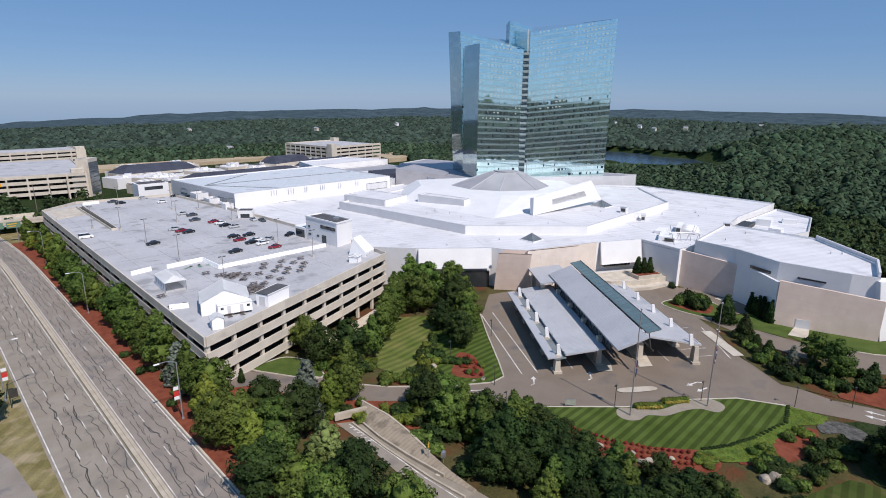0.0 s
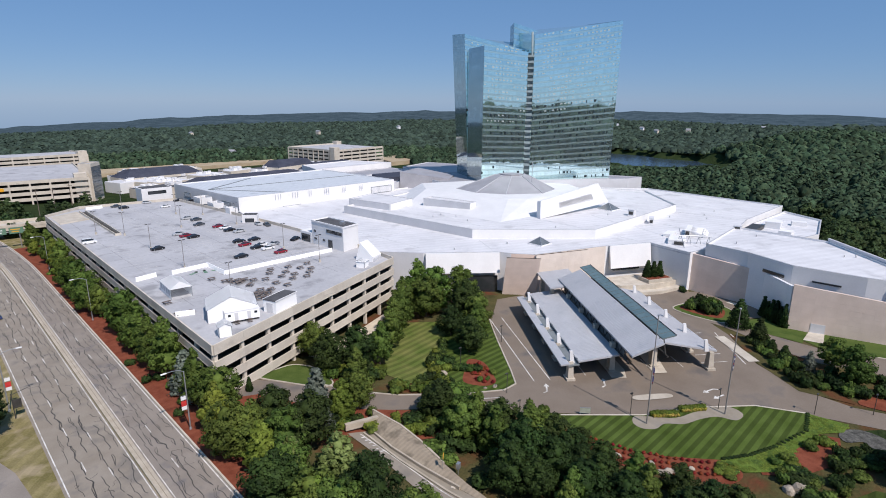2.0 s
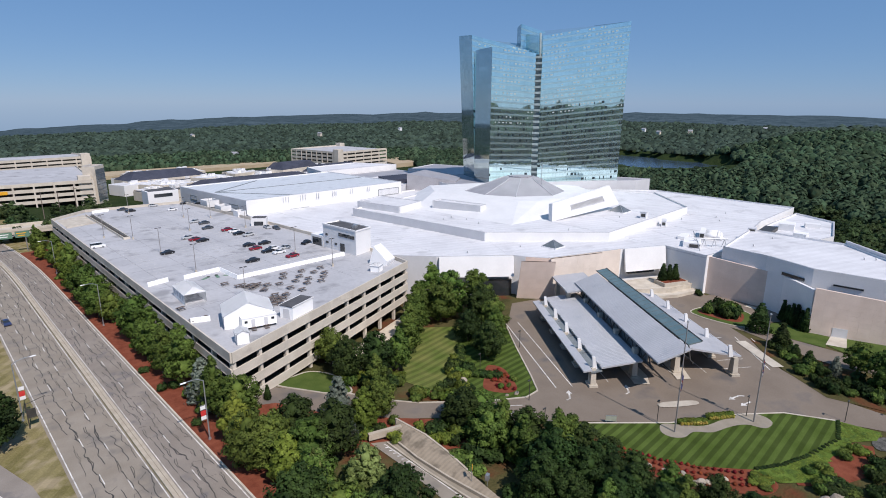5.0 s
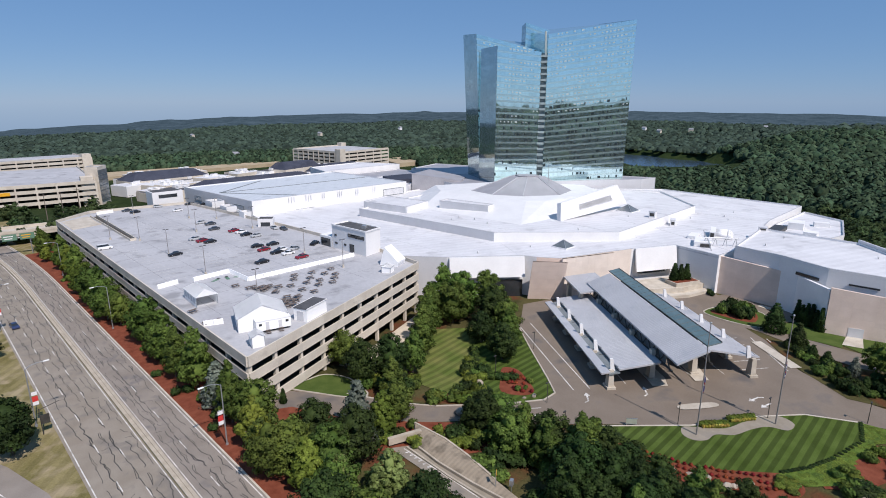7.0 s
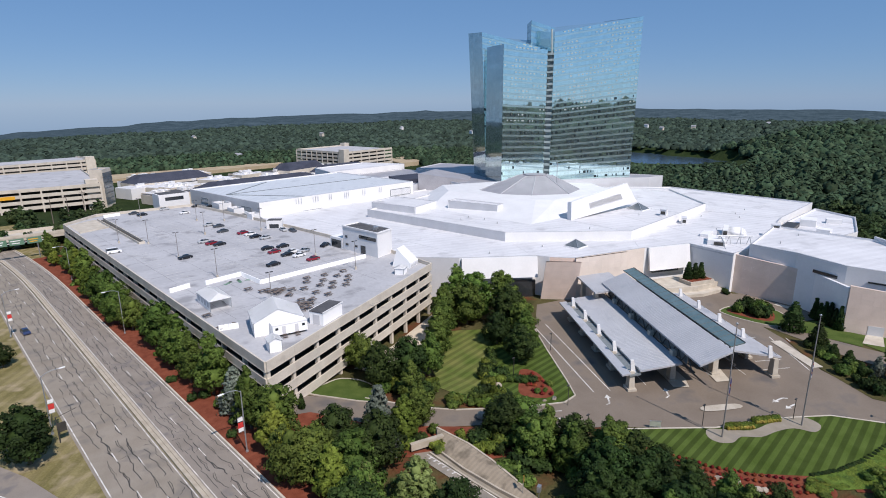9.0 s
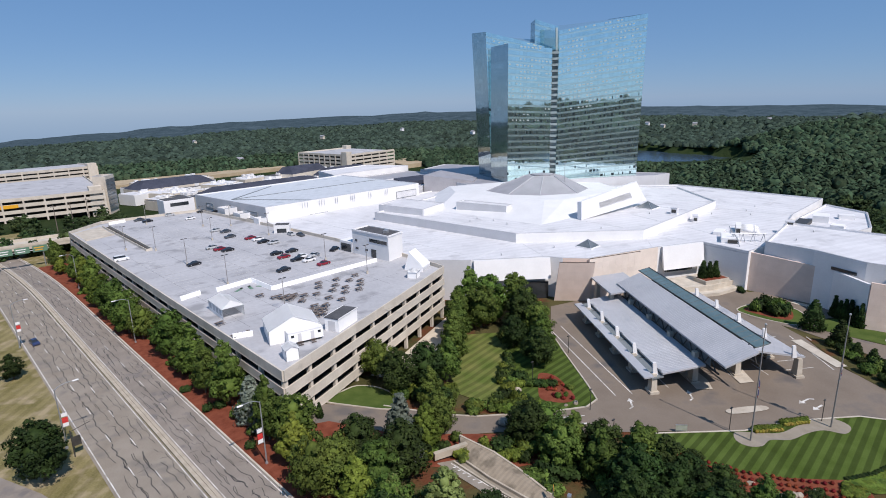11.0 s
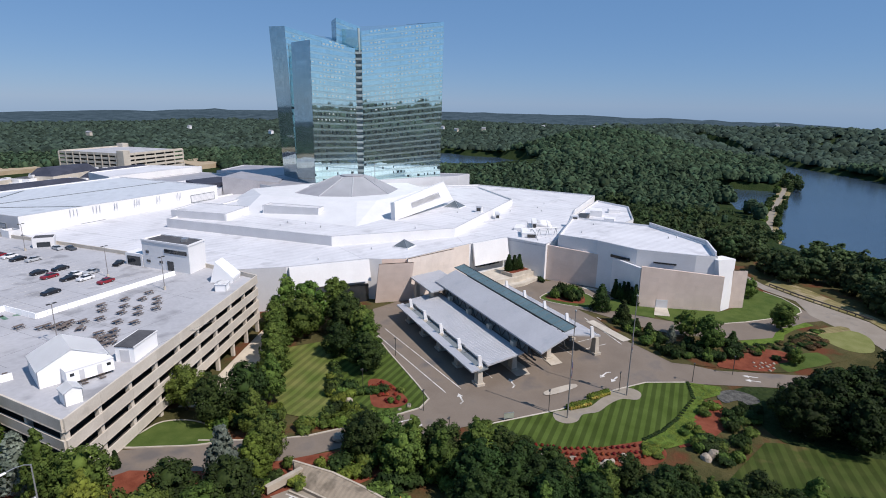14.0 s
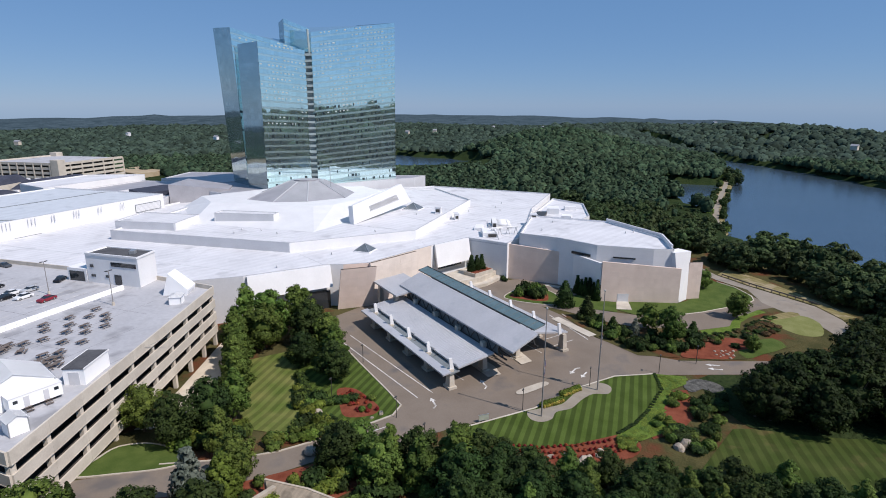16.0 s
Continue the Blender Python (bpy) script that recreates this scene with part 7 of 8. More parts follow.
for me, m in BUSHES:
    if me.materials[0] not in _mats:
        _mats.append(me.materials[0])
    co = np.empty(len(me.vertices) * 3)
    me.vertices.foreach_get("co", co)
    M4 = np.array(m)
    _bv.append(co.reshape(-1, 3) @ M4[:3, :3].T + M4[:3, 3])
    _bf += [[i + _bn for i in p.vertices] for p in me.polygons]
    _bi += [_mats.index(me.materials[0])] * len(me.polygons)
    _bn += len(me.vertices)
_me = bpy.data.meshes.new("bushes")
_me.from_pydata(np.concatenate(_bv).tolist(), [], _bf)
for m in _mats:
    _me.materials.append(m)
_me.polygons.foreach_set("material_index", _bi)
tagged(new("bushes", _me), "loose green bushes along slopes, ramp and causeway", "bushes", kind="stuff")
for v in SHRUBS.values():
    for o in v:
        if o.name not in SUSED:
            bpy.data.objects.remove(o)


def boulder(x, y, s, seed, z=None):
    rng = random.Random(seed)
    bm = bmesh.new()
    bmesh.ops.create_icosphere(bm, subdivisions=2, radius=1.0)
    k = [Vector((rng.gauss(0, 1), rng.gauss(0, 1), rng.gauss(0, 1))).normalized() for _ in range(7)]
    for v in bm.verts:
        d = v.co.normalized()
        v.co = d * min([1.0] + [0.72 / max(0.3, d.dot(q)) for q in k])
        v.co += Vector((rng.gauss(0, 0.03), rng.gauss(0, 0.03), rng.gauss(0, 0.03)))
    ob = solid("boulder", bm, M_ROCK, "pale rough boulder on mulch", "boulder", "boulders")
    ob.location, ob.scale, ob.rotation_euler = (x, y, (near_z(x) if z is None else z) + s * 0.3), (s * rng.uniform(0.9, 1.5), s, s * rng.uniform(0.6, 0.9)), (0, 0, rng.uniform(0, 6))


for k, (x, y, s) in enumerate(((62.8, 74.4, 1.3), (64.4, 73, 0.8), (74.7, 80.9, 1.1), (69.2, 81.6, 0.5), (78.6, 70, 0.6), (76.6, 70.8, 0.5), (87.6, 18.6, 1.5), (86.2, 19.6, 1.0), (92, 19.8, 0.6), (93.4, 20.6, 0.5), (73.8, 46, 0.7), (74.6, 43.4, 0.6), (75.4, 41.4, 0.7), (76.4, 39, 0.6), (77.4, 33.8, 0.9), (76.6, 34.6, 0.7), (78.4, 33.2, 0.7), (75.9, 36.4, 0.6), (77.8, 36.6, 0.5), (79.4, 31.8, 0.6), (81, 31.6, 0.6), (74.2, 50, 0.6), (126.6, 7.6, 0.6), (127.6, 9, 0.5), (128.6, 8, 0.6), (129.4, 10.6, 0.5), (130, 9, 0.5), (127.4, 10.4, 0.5), (128.2, 6.8, 0.55), (129.8, 7.4, 0.45), (130.8, 6.6, 0.6), (126.8, 9.6, 0.4), (128.8, 9.4, 0.35), (130.6, 8.2, 0.4), (32, 122, 0.5), (31.6, 120, 0.45), (32.6, 118, 0.4))):
    boulder(x, y, s * (0.62 if x > 120 else 0.9), 200 + k)


# ---- underpass ----
under = thing("underpass_portal", "concrete underpass portal with a sloping paved bank", "underpass")
bm = bmesh.new()
wall_run(bm, (45.2, 73.6), (50.6, 71.9), 4.3, 5.4, 0.7)
part("parapet", bm, M_MEDIAN, under, "tan concrete parapet over the tunnel mouth")
# The tunnel is not cut: a black slab stands for its darkness.
bm = bmesh.new()
wall_run(bm, (45.4, 73.9), (50.0, 72.4), 3.2, 4.3, 0.5)
part("tunnel_mouth", bm, M_BLACK, under, "black wall standing for the tunnel's darkness")
bm = bmesh.new()
prism(bm, [(48.6, 71.2), (51.1, 73.8), (51.9, 67.6), (51.7, 62.6), (50.9, 56.4), (50.4, 51.0), (50.3, 46.0), (49.6, 46.0), (48.9, 51.0), (48.2, 58.3), (48.0, 65.0)], 2.6, [4.3, 5.5, 5.1, 4.75, 4.3, 3.95, 3.78, 3.76, 3.85, 3.95, 4.1])
part("paved_bank", bm, M_BANK, under, "ribbed tan concrete slope")
bm = bmesh.new()
prism(bm, [(47.35, 71.4), (47.05, 62.0), (47.35, 52.0), (48.0, 46.0), (49.6, 46.0), (48.9, 51.0), (48.2, 58.3), (48.0, 65.0), (48.6, 71.2)], 2.6, [3.86, 3.84, 3.8, 3.74, 3.74, 3.78, 3.82, 3.86, 3.9])
part("side_walk", bm, M_TANPATH, under, "narrow tan concrete walk along the ramp")
for line, h, lab in ((((47.3, 71.5), (47.0, 62.0), (47.3, 52.0), (47.95, 46.0)), 4.05, "low concrete kerb at the ramp's edge"), (((48.45, 71.3), (47.95, 65.0), (48.15, 58.3), (48.85, 51.0)), 4.32, "low concrete wall at the slope's foot")):
    bm = bmesh.new()
    for a, b in zip(line, line[1:]):
        wall_run(bm, a, b, 2.8, h, 0.28)
    part("retaining_kerb", bm, M_MEDIAN, under, lab)
bm = bmesh.new()
for a, b, z0, z1 in (((51.1, 73.9), (51.95, 67.6), 5.62, 5.2), ((51.95, 67.6), (51.75, 62.6), 5.2, 4.85), ((51.75, 62.6), (50.95, 56.4), 4.85, 4.4)):
    u = (Vector(b) - Vector(a)).normalized() * 0.16
    prism(bm, [(a[0] - u.y, a[1] + u.x), (b[0] - u.y, b[1] + u.x), (b[0] + u.y, b[1] - u.x), (a[0] + u.y, a[1] - u.x)][::-1], 3.2, [z0, z1, z1, z0])
part("bank_coping", bm, M_MEDIAN, under, "weathered concrete edge above the slope")
bm = bmesh.new()
box(bm, 48.7, 52.0, 3.86, 0.9, 0.7, 0.06, 20)
part("drain_cover", bm, M_CONC, under, "pale square drain cover")
patch("road_ramp", [(45.2, 73.0), (49.1, 71.4), (49.6, 62), (49.9, 54), (51, 40), (53, 28), (46, 28), (44, 44), (44.4, 56), (45.2, 65)], 0.06, M_ASPHALT, "grey asphalt ramp leading to the underpass", "ramp")
bm = bmesh.new()
band(bm, [(46.8, 71.6), (46.9, 61.6), (46.8, 53), (47.6, 40)], 0.2, 0.075)
for k in range(6):
    band(bm, [(46.2, 70.6 - 1.0 * k), (46.8, 70.4 - 1.0 * k)], 0.26, 0.075)
solid("road_marking", bm, M_PAINT, "white edge line and hatch on the ramp", "road marking", kind="structure")
sign = thing("warning_sign", "yellow diamond warning sign on a steel post", "road sign", (49.8, 55.4, 4.2), 40)
bm = bmesh.new()
tube(bm, (0, 0, 0), (0, 0, 2.6), 0.05)
part("post", bm, M_STEEL, sign)
bm = bmesh.new()
bmesh.ops.create_cube(bm, size=1.0, matrix=Matrix.LocRotScale((0, -0.06, 2.3), Euler((0, radians(45), 0)), (0.85, 0.04, 0.85)))
part("sign_plate", bm, M_YELLOW, sign)


# ---- lamps, masts, signs ----
def street_lamp(x, y, turn, h=10.4, banner=True):
    s = thing("street_lamp", "grey steel street lamp with a red and white banner" if banner else "grey steel street lamp with a curved arm", "street lamp", (x, y, near_z(x)), turn, "street lamps")
    bm = bmesh.new()
    tube(bm, (0, 0, 0), (0, 0, h), 0.12, 0.08)
    tube(bm, (0, 0, 0), (0, 0, 0.35), 0.24, 0.2)
    part("pole", bm, M_STEEL, s)
    bm = bmesh.new()
    pts = [(0, 0, h - 0.1), (0.7, 0, h + 0.35), (1.6, 0, h + 0.55), (2.6, 0, h + 0.55)]
    for a, b in zip(pts, pts[1:]):
        tube(bm, a, b, 0.06, n=6)
    part("arm", bm, M_STEEL, s)
    bm = bmesh.new()
    box(bm, 2.95, 0, h + 0.52, 0.9, 0.34, 0.18, bevel=0.06)
    part("lamp_head", bm, M_WHITE, s)
    if banner:
        for z, m in ((h * 0.56, M_WHITE), (h * 0.47, M_RED), (h * 0.395, M_WHITE)):
            bm = boxes((0.55, 0, z, 0.8, 0.05, 0.9 if m is M_RED else 0.6))
            part("banner_panel", bm, m, s)
        for z in (h * 0.6, h * 0.36):
            bm = bmesh.new()
            tube(bm, (0, 0, z), (0.98, 0, z), 0.025, n=5)
            part("banner_arm", bm, M_STEEL, s)


for x, y, tn, bn in ((27.0, 91.0, 180, True), (27.6, 155, 180, False), (28.6, 212, 180, False), (6.6, 118, 0, True), (8.2, 172, 0, True), (26.6, 38, 180, True)):
    street_lamp(x, y, tn, banner=bn)


def deck_lamp(x, y):
    s = thing("deck_lamp", "dark slender lamp mast with two heads on the parking deck", "lamp mast", (x, y, DECK), 0, "deck lamps")
    bm = bmesh.new()
    tube(bm, (0, 0, 0.7), (0, 0, 7.6), 0.09, 0.07)
    part("pole", bm, M_MAST, s)
    bm = bmesh.new()
    tube(bm, (0, 0, 0), (0, 0, 0.75), 0.3, 0.28, 10)
    part("footing", bm, M_CONC, s)
    for d in (-0.5, 0.5):
        bm = boxes((d, 0, 7.6, 0.6, 0.35, 0.14))
        part("lamp_head", bm, M_DARKSTEEL, s)


for x, y in ((48.8, 122.6), (48.8, 150.6), (48.7, 176.4), (48.4, 201), (77.4, 131.8), (77.4, 151.2), (82, 193), (80, 218), (73, 226), (42.2, 209), (60, 247), (66, 201)):
    deck_lamp(x, y)


def plaza_lamp(x, y):
    s = thing("plaza_lamp", "short dark lamp post on the forecourt edge", "lamp post", (x, y, near_z(x)), 0, "forecourt lamps")
    bm = bmesh.new()
    tube(bm, (0, 0, 0), (0, 0, 4.2), 0.07, 0.06)
    part("pole", bm, M_DARKSTEEL, s)
    bm = boxes((-0.25, 0, 4.25, 0.7, 0.25, 0.14))
    part("lamp_head", bm, M_DARKSTEEL, s)


for x, y in ((80.2, 81.2), (72.2, 58.8), (89, 46.2), (102.4, 35.6), (113.4, 22.6), (96, 83), (121, 15), (78.4, 66.8)):
    plaza_lamp(x, y)


def flagpole(x, y, cols, tz):
    s = thing("flagpole", "tall grey flagpole with a limp flag on a round pad", "flagpole", (x, y, near_z(x) + 0.12), 0, "flagpoles")
    bm = bmesh.new()
    tube(bm, (0, 0, 0), (0, 0, 20.5), 0.14, 0.07, 10)
    part("pole", bm, M_MAST, s)
    bm = bmesh.new()
    bmesh.ops.create_uvsphere(bm, u_segments=8, v_segments=6, radius=0.2, matrix=Matrix.Translation((0, 0, 20.6)))
    part("finial", bm, M_STEEL, s)
    bm = bmesh.new()
    g = [[bm.verts.new((0.14 + 0.11 * i * (1 + 0.3 * math.sin(1.3 * j)), 0.14 * math.sin(i * 1.9 + j * 0.5), tz - 0.36 * j - 0.16 * i)) for i in range(6)] for j in range(10)]
    for j in range(9):
        for i in range(5):
            bm.faces.new((g[j][i], g[j][i + 1], g[j + 1][i + 1], g[j + 1][i])).material_index = cols[(2 * j + 3 * i) % len(cols)]
    part("flag", bm, [M_FLAGBLUE, M_FLAGRED, M_FLAGPALE], s, "limp cloth flag")


flagpole(87.9, 42.5, (0, 1, 0, 2, 1, 0, 0), 11.5)
flagpole(101.3, 34.0, (0, 0, 2, 0, 0, 1, 0), 12.5)

# road signs beside the highway
rs = thing("road_sign", "back of a rectangular road sign on dark posts by the verge", "road sign", (7.4, 114.5, 4.5), 0)
bm = bmesh.new()
tube(bm, (-0.4, 0, 0), (-0.4, 0, 4.6), 0.08)
part("post", bm, M_DARKSTEEL, rs)
part("sign_plate", boxes((0.2, 0, 2.6, 1.2, 0.06, 1.6)), M_DARKSTEEL, rs)
bm = bmesh.new()
tube(bm, (-0.4, 0, 4.4), (2.4, 0, 5.0), 0.05)
part("arm", bm, M_DARKSTEEL, rs)
gantry = thing("overhead_sign", "green overhead road signs on a gantry before a bridge", "road sign", (road_x(25, 252), 252, 4.5), -4)
bm = bmesh.new()
for x in (-9, 4):
    tube(bm, (x, 0, 0), (x, 0, 6.2), 0.16)
part("post", bm, M_STEEL, gantry)
bm = bmesh.new()
tube(bm, (-9, 0, 6.0), (6, 0, 6.0), 0.12)
part("beam", bm, M_STEEL, gantry)
for k, x in enumerate((-6.6, -1.8, 3.2)):
    p = part("sign_plate", boxes((x, -0.3, 6.4, 4.2, 0.1, 2.2)), M_SIGNGREEN, gantry, "green sign plate")
    bm = bmesh.new()
    for r in range(2):
        box(bm, x - 0.3, -0.37, 6.8 - 0.8 * r, 2.8 - 0.6 * r, 0.03, 0.3)
    part("lettering_bar", bm, M_WHITE if k < 2 else M_YELLOW, p)
br = thing("road_bridge", "low concrete bridge that crosses the highway", "bridge")
bm = bmesh.new()
wall_run(bm, (-60, 282), (46, 270), 8.2, 9.4, 11)
part("bridge_deck", bm, M_CONC, br)
for d in (-5.4, 5.4):
    bm = bmesh.new()
    wall_run(bm, (-60 + d * 0.11, 282 + d), (46 + d * 0.11, 270 + d), 9.4, 10.4, 0.35)
    part("parapet", bm, M_CONC, br)
bm = bmesh.new()
for x in (4, 16, 30):
    box(bm, x, 275, 6, 1.2, 7, 4.6, -6)
part("pier", bm, M_CONC, br)


# ---- cars ----
def make_car(label, paint, van=False):
    c = thing("car", label, "car", (0, 0, -60))
    L, W, H = (4.9, 1.95, 2.0) if van else (4.6, 1.82, 1.42)
    prof = [(-L / 2, 0.32), (-L / 2 + 0.05, 0.75), (-L / 2 + 0.3, 0.92), (-L * 0.22, 0.96), (L * 0.4, 1.0), (L / 2, 0.86), (L / 2 + 0.02, 0.4), (L / 2 - 0.1, 0.26), (-L / 2 + 0.1, 0.24)]
    if van:
        prof = [(-L / 2, 0.3), (-L / 2, 0.95), (-L / 2 + 0.6, 1.15), (-L * 0.3, 1.25), (L / 2 - 0.05, 1.25), (L / 2, 0.4), (L / 2 - 0.1, 0.26), (-L / 2 + 0.1, 0.24)]
    def loft(pr, w0, w1):
        bm = bmesh.new()
        a = [bm.verts.new((x, -(w0 if z < 0.8 else w1) / 2, z)) for x, z in pr]
        b = [bm.verts.new((x, (w0 if z < 0.8 else w1) / 2, z)) for x, z in pr]
        bm.faces.new(a)
        bm.faces.new(b[::-1])
        for i in range(len(pr)):
            j = (i + 1) % len(pr)
            bm.faces.new((a[j], a[i], b[i], b[j]))
        return bm
    body = part("body", loft(prof, W, W - 0.12), paint, c)
    cab = [(-L * 0.24, 0.95), (-L * 0.08, H - 0.02), (L * 0.22, H), (L * 0.42, 1.0)] if not van else [(-L * 0.32, 1.2), (-L * 0.2, H - 0.04), (L * 0.47, H), (L * 0.49, 1.24)]
    bm = bmesh.new()
    a = [bm.verts.new((x, -(W / 2 - (0.08 if z < 1.3 else 0.28)), z)) for x, z in cab]
    b = [bm.verts.new((x, W / 2 - (0.08 if z < 1.3 else 0.28), z)) for x, z in cab]
    bm.faces.new(a)
    bm.faces.new(b[::-1])
    for i in range(4):
        j = (i + 1) % 4
        bm.faces.new((a[j], a[i], b[i], b[j]))
    part("glasshouse", bm, M_WINDOW, c, "dark car windows")
    (x1, z1), (x2, z2) = cab[1], cab[2]
    part("roof", boxes(((x1 + x2) / 2, 0, H + 0.02, x2 - x1 + 0.06, W - 0.5, 0.06)), paint, c)
    for sx in (-0.31, 0.31):
        for sy in (-1, 1):
            bm = bmesh.new()
            tube(bm, (L * sx, sy * (W / 2 - 0.2), 0.33), (L * sx, sy * (W / 2 + 0.01), 0.33), 0.33, n=12)
            w = part("wheel", bm, M_BLACK, c)
            bm = bmesh.new()
            tube(bm, (L * sx, sy * (W / 2), 0.33), (L * sx, sy * (W / 2 + 0.025), 0.33), 0.2, n=10)
            part("rim", bm, M_STEEL, w)
    return c


def paint(name, col):
    return material("car_paint_" + name, col, tuple(min(1, v * 1.08) for v in col), rough=0.25, size=3, spec=0.6)


CARS = {"black": make_car("black car parked on the concrete deck", paint("black", (0.012, 0.012, 0.015))), "red": make_car("dark red car parked on the concrete deck", paint("red", (0.22, 0.015, 0.025))), "white": make_car("white car parked on the concrete deck", paint("white", (0.72, 0.72, 0.72))), "silver": make_car("silver car parked on the concrete deck", paint("silver", (0.42, 0.43, 0.44))), "grey": make_car("dark grey car parked on the concrete deck", paint("grey", (0.06, 0.065, 0.075))), "van": make_car("white van parked on the concrete deck", paint("van", (0.74, 0.74, 0.74)), True), "blue": make_car("dark blue car on the highway", paint("blue", (0.03, 0.045, 0.11)))}
CUSED = set()
for c, x, y, a in (("black", 50, 175, 4), ("black", 64, 150.6, 2), ("red", 74.4, 147.6, 4), ("white", 73.6, 153.8, 2), ("black", 71.8, 157, 0), ("silver", 77.4, 157.4, 2), ("white", 74.6, 158.8, 182), ("red", 70.6, 162.4, 3), ("black", 75.6, 166.6, 0), ("black", 71.2, 167.6, 181), ("black", 63.2, 183, 2), ("red", 62, 186, 3), ("silver", 61.2, 190, 0), ("silver", 77.2, 180.6, 3), ("black", 75.6, 184.4, 0), ("white", 76, 189, 2), ("red", 75.2, 192.6, 0), ("grey", 71.6, 200, 3), ("grey", 74, 209, 0), ("silver", 72.4, 213.6, 2), ("van", 37.6, 196.8, 178), ("white", 75, 243.6, 4), ("black", 61.8, 251.6, 0), ("grey", 60.4, 257, 3), ("silver", 72.4, 258, 176), ("black", 87.4, 250, 3), ("black", 84, 255, 0), ("grey", 88.6, 183.5, 85), ("silver", 87, 187, 84), ("black", 85.2, 158.5, 30)):
    m = pose(x, y, DECK + 0.01, 0, 0, a)
    if c in CUSED:
        copy_thing(CARS[c], m)["group"] = "cars on the deck"
    else:
        CUSED.add(c)
        CARS[c].matrix_basis = m
        CARS[c]["group"] = "cars on the deck"
CARS["blue"].matrix_basis = pose(11.0, 172, 4.53, 0, 0, 94)
for ob in [o for o in scene.objects if o.parent is None and o.name.split(".")[0] == "car"]:
    ob.scale = (0.8, 0.8, 0.8)

# ---- things on the near part of the deck ----
TENTS = 0


def tent(x, y, w, d, h, rise, turn, label, hip=0.0, opened=False):
    """A frame tent: ridge along its length w, gables (or hips) at the ends, closed or open at the near end."""
    t = thing("frame_tent", label, "tent", (x, y, DECK + 0.01), turn, "white tents on the deck")
    bm = bmesh.new()
    e = 0.2
    ridge = [bm.verts.new((-w / 2 - e + hip, 0, h + rise)), bm.verts.new((w / 2 + e - hip, 0, h + rise))]
    f = [bm.verts.new((-w / 2 - e, -d / 2 - e, h)), bm.verts.new((w / 2 + e, -d / 2 - e, h))]
    b = [bm.verts.new((w / 2 + e, d / 2 + e, h)), bm.verts.new((-w / 2 - e, d / 2 + e, h))]
    bm.faces.new((f[0], f[1], ridge[1], ridge[0]))
    bm.faces.new((b[0], b[1], ridge[0], ridge[1]))
    if hip:
        bm.faces.new((f[1], b[0], ridge[1]))
        bm.faces.new((b[1], f[0], ridge[0]))
    bmesh.ops.solidify(bm, geom=bm.faces[:], thickness=0.06)
    part("roof_cover", bm, M_TENT, t)
    for s in (-1, 1):
        part("side_wall", boxes((0, s * d / 2, h / 2, w, 0.06, h)), M_TENT, t)
        bm = bmesh.new()
        tube(bm, (-w / 2, s * (d / 2 + e), h - 0.02), (w / 2, s * (d / 2 + e), h - 0.02), 0.05, n=5)
        part("eave_rail", bm, M_STEEL, t)
        if s < 0 and opened:
            continue
        bm = bmesh.new()
        q = [(-d / 2, 0), (d / 2, 0), (d / 2, h)] + ([] if hip else [(0, h + rise - 0.04)]) + [(-d / 2, h)]
        a = [bm.verts.new((s * w / 2, y0, z0)) for y0, z0 in q]
        c = [bm.verts.new((s * (w / 2 - 0.06), y0, z0)) for y0, z0 in q]
        bm.faces.new(a)
        bm.faces.new(c[::-1])
        for i in range(len(q)):
            k = (i + 1) % len(q)
            bm.faces.new((a[k], a[i], c[i], c[k]))
        part("end_wall", bm, M_TENT, t)
    for sx in (-1, 1):
        for sy in (-1, 1):
            bm = bmesh.new()
            tube(bm, (sx * w / 2, sy * d / 2, 0), (sx * w / 2, sy * d / 2, h), 0.06)
            part("pole", bm, M_STEEL, t)
    return t


tent(43.9, 111.4, 7.4, 9.2, 2.7, 2.3, 70, "large white gabled tent on the deck")
mid = tent(40.4, 132.4, 8.4, 4.4, 2.3, 1.2, 86, "white open-ended tent with side windows on the deck", hip=1.2, opened=True)
for k in range(4):
    part("window", boxes((-3.0 + 2.0 * k, 2.24, 1.3, 1.3, 0.04, 1.2)), M_GREYWALL, mid)
tent(38.4, 102.0, 2.4, 2.2, 2.0, 0.7, 75, "small white gabled tent at the deck corner")
tent(83.4, 120.6, 2.6, 2.4, 1.6, 0.6, 30, "small white pop-up tent by the parapet", hip=1.0)
tr = thing("site_trailer", "white office trailer with small windows and steps", "trailer", (43.9, 106.6, DECK), -14)
part("body", boxes((0, 0, 1.45, 6.5, 2.1, 1.9)), M_TENT, tr)
part("roof", boxes((0, 0, 2.44, 6.6, 2.2, 0.1)), M_WHITE, tr)
part("chassis", boxes((0, 0, 0.4, 6.2, 1.7, 0.24)), M_BLACK, tr)
for x in (-2.5, 2.5):
    part("window", boxes((x, -1.07, 1.75, 0.55, 0.06, 0.45)), M_WINDOW, tr)
for x in (-1.2, 1.2):
    part("door", boxes((x, -1.07, 1.35, 0.65, 0.06, 1.55)), M_GREYWALL, tr)
    for k in range(3):
        part("step", boxes((x, -1.35 - 0.26 * k, 0.6 - 0.2 * k, 0.9, 0.26, 0.06)), M_WOOD, tr)
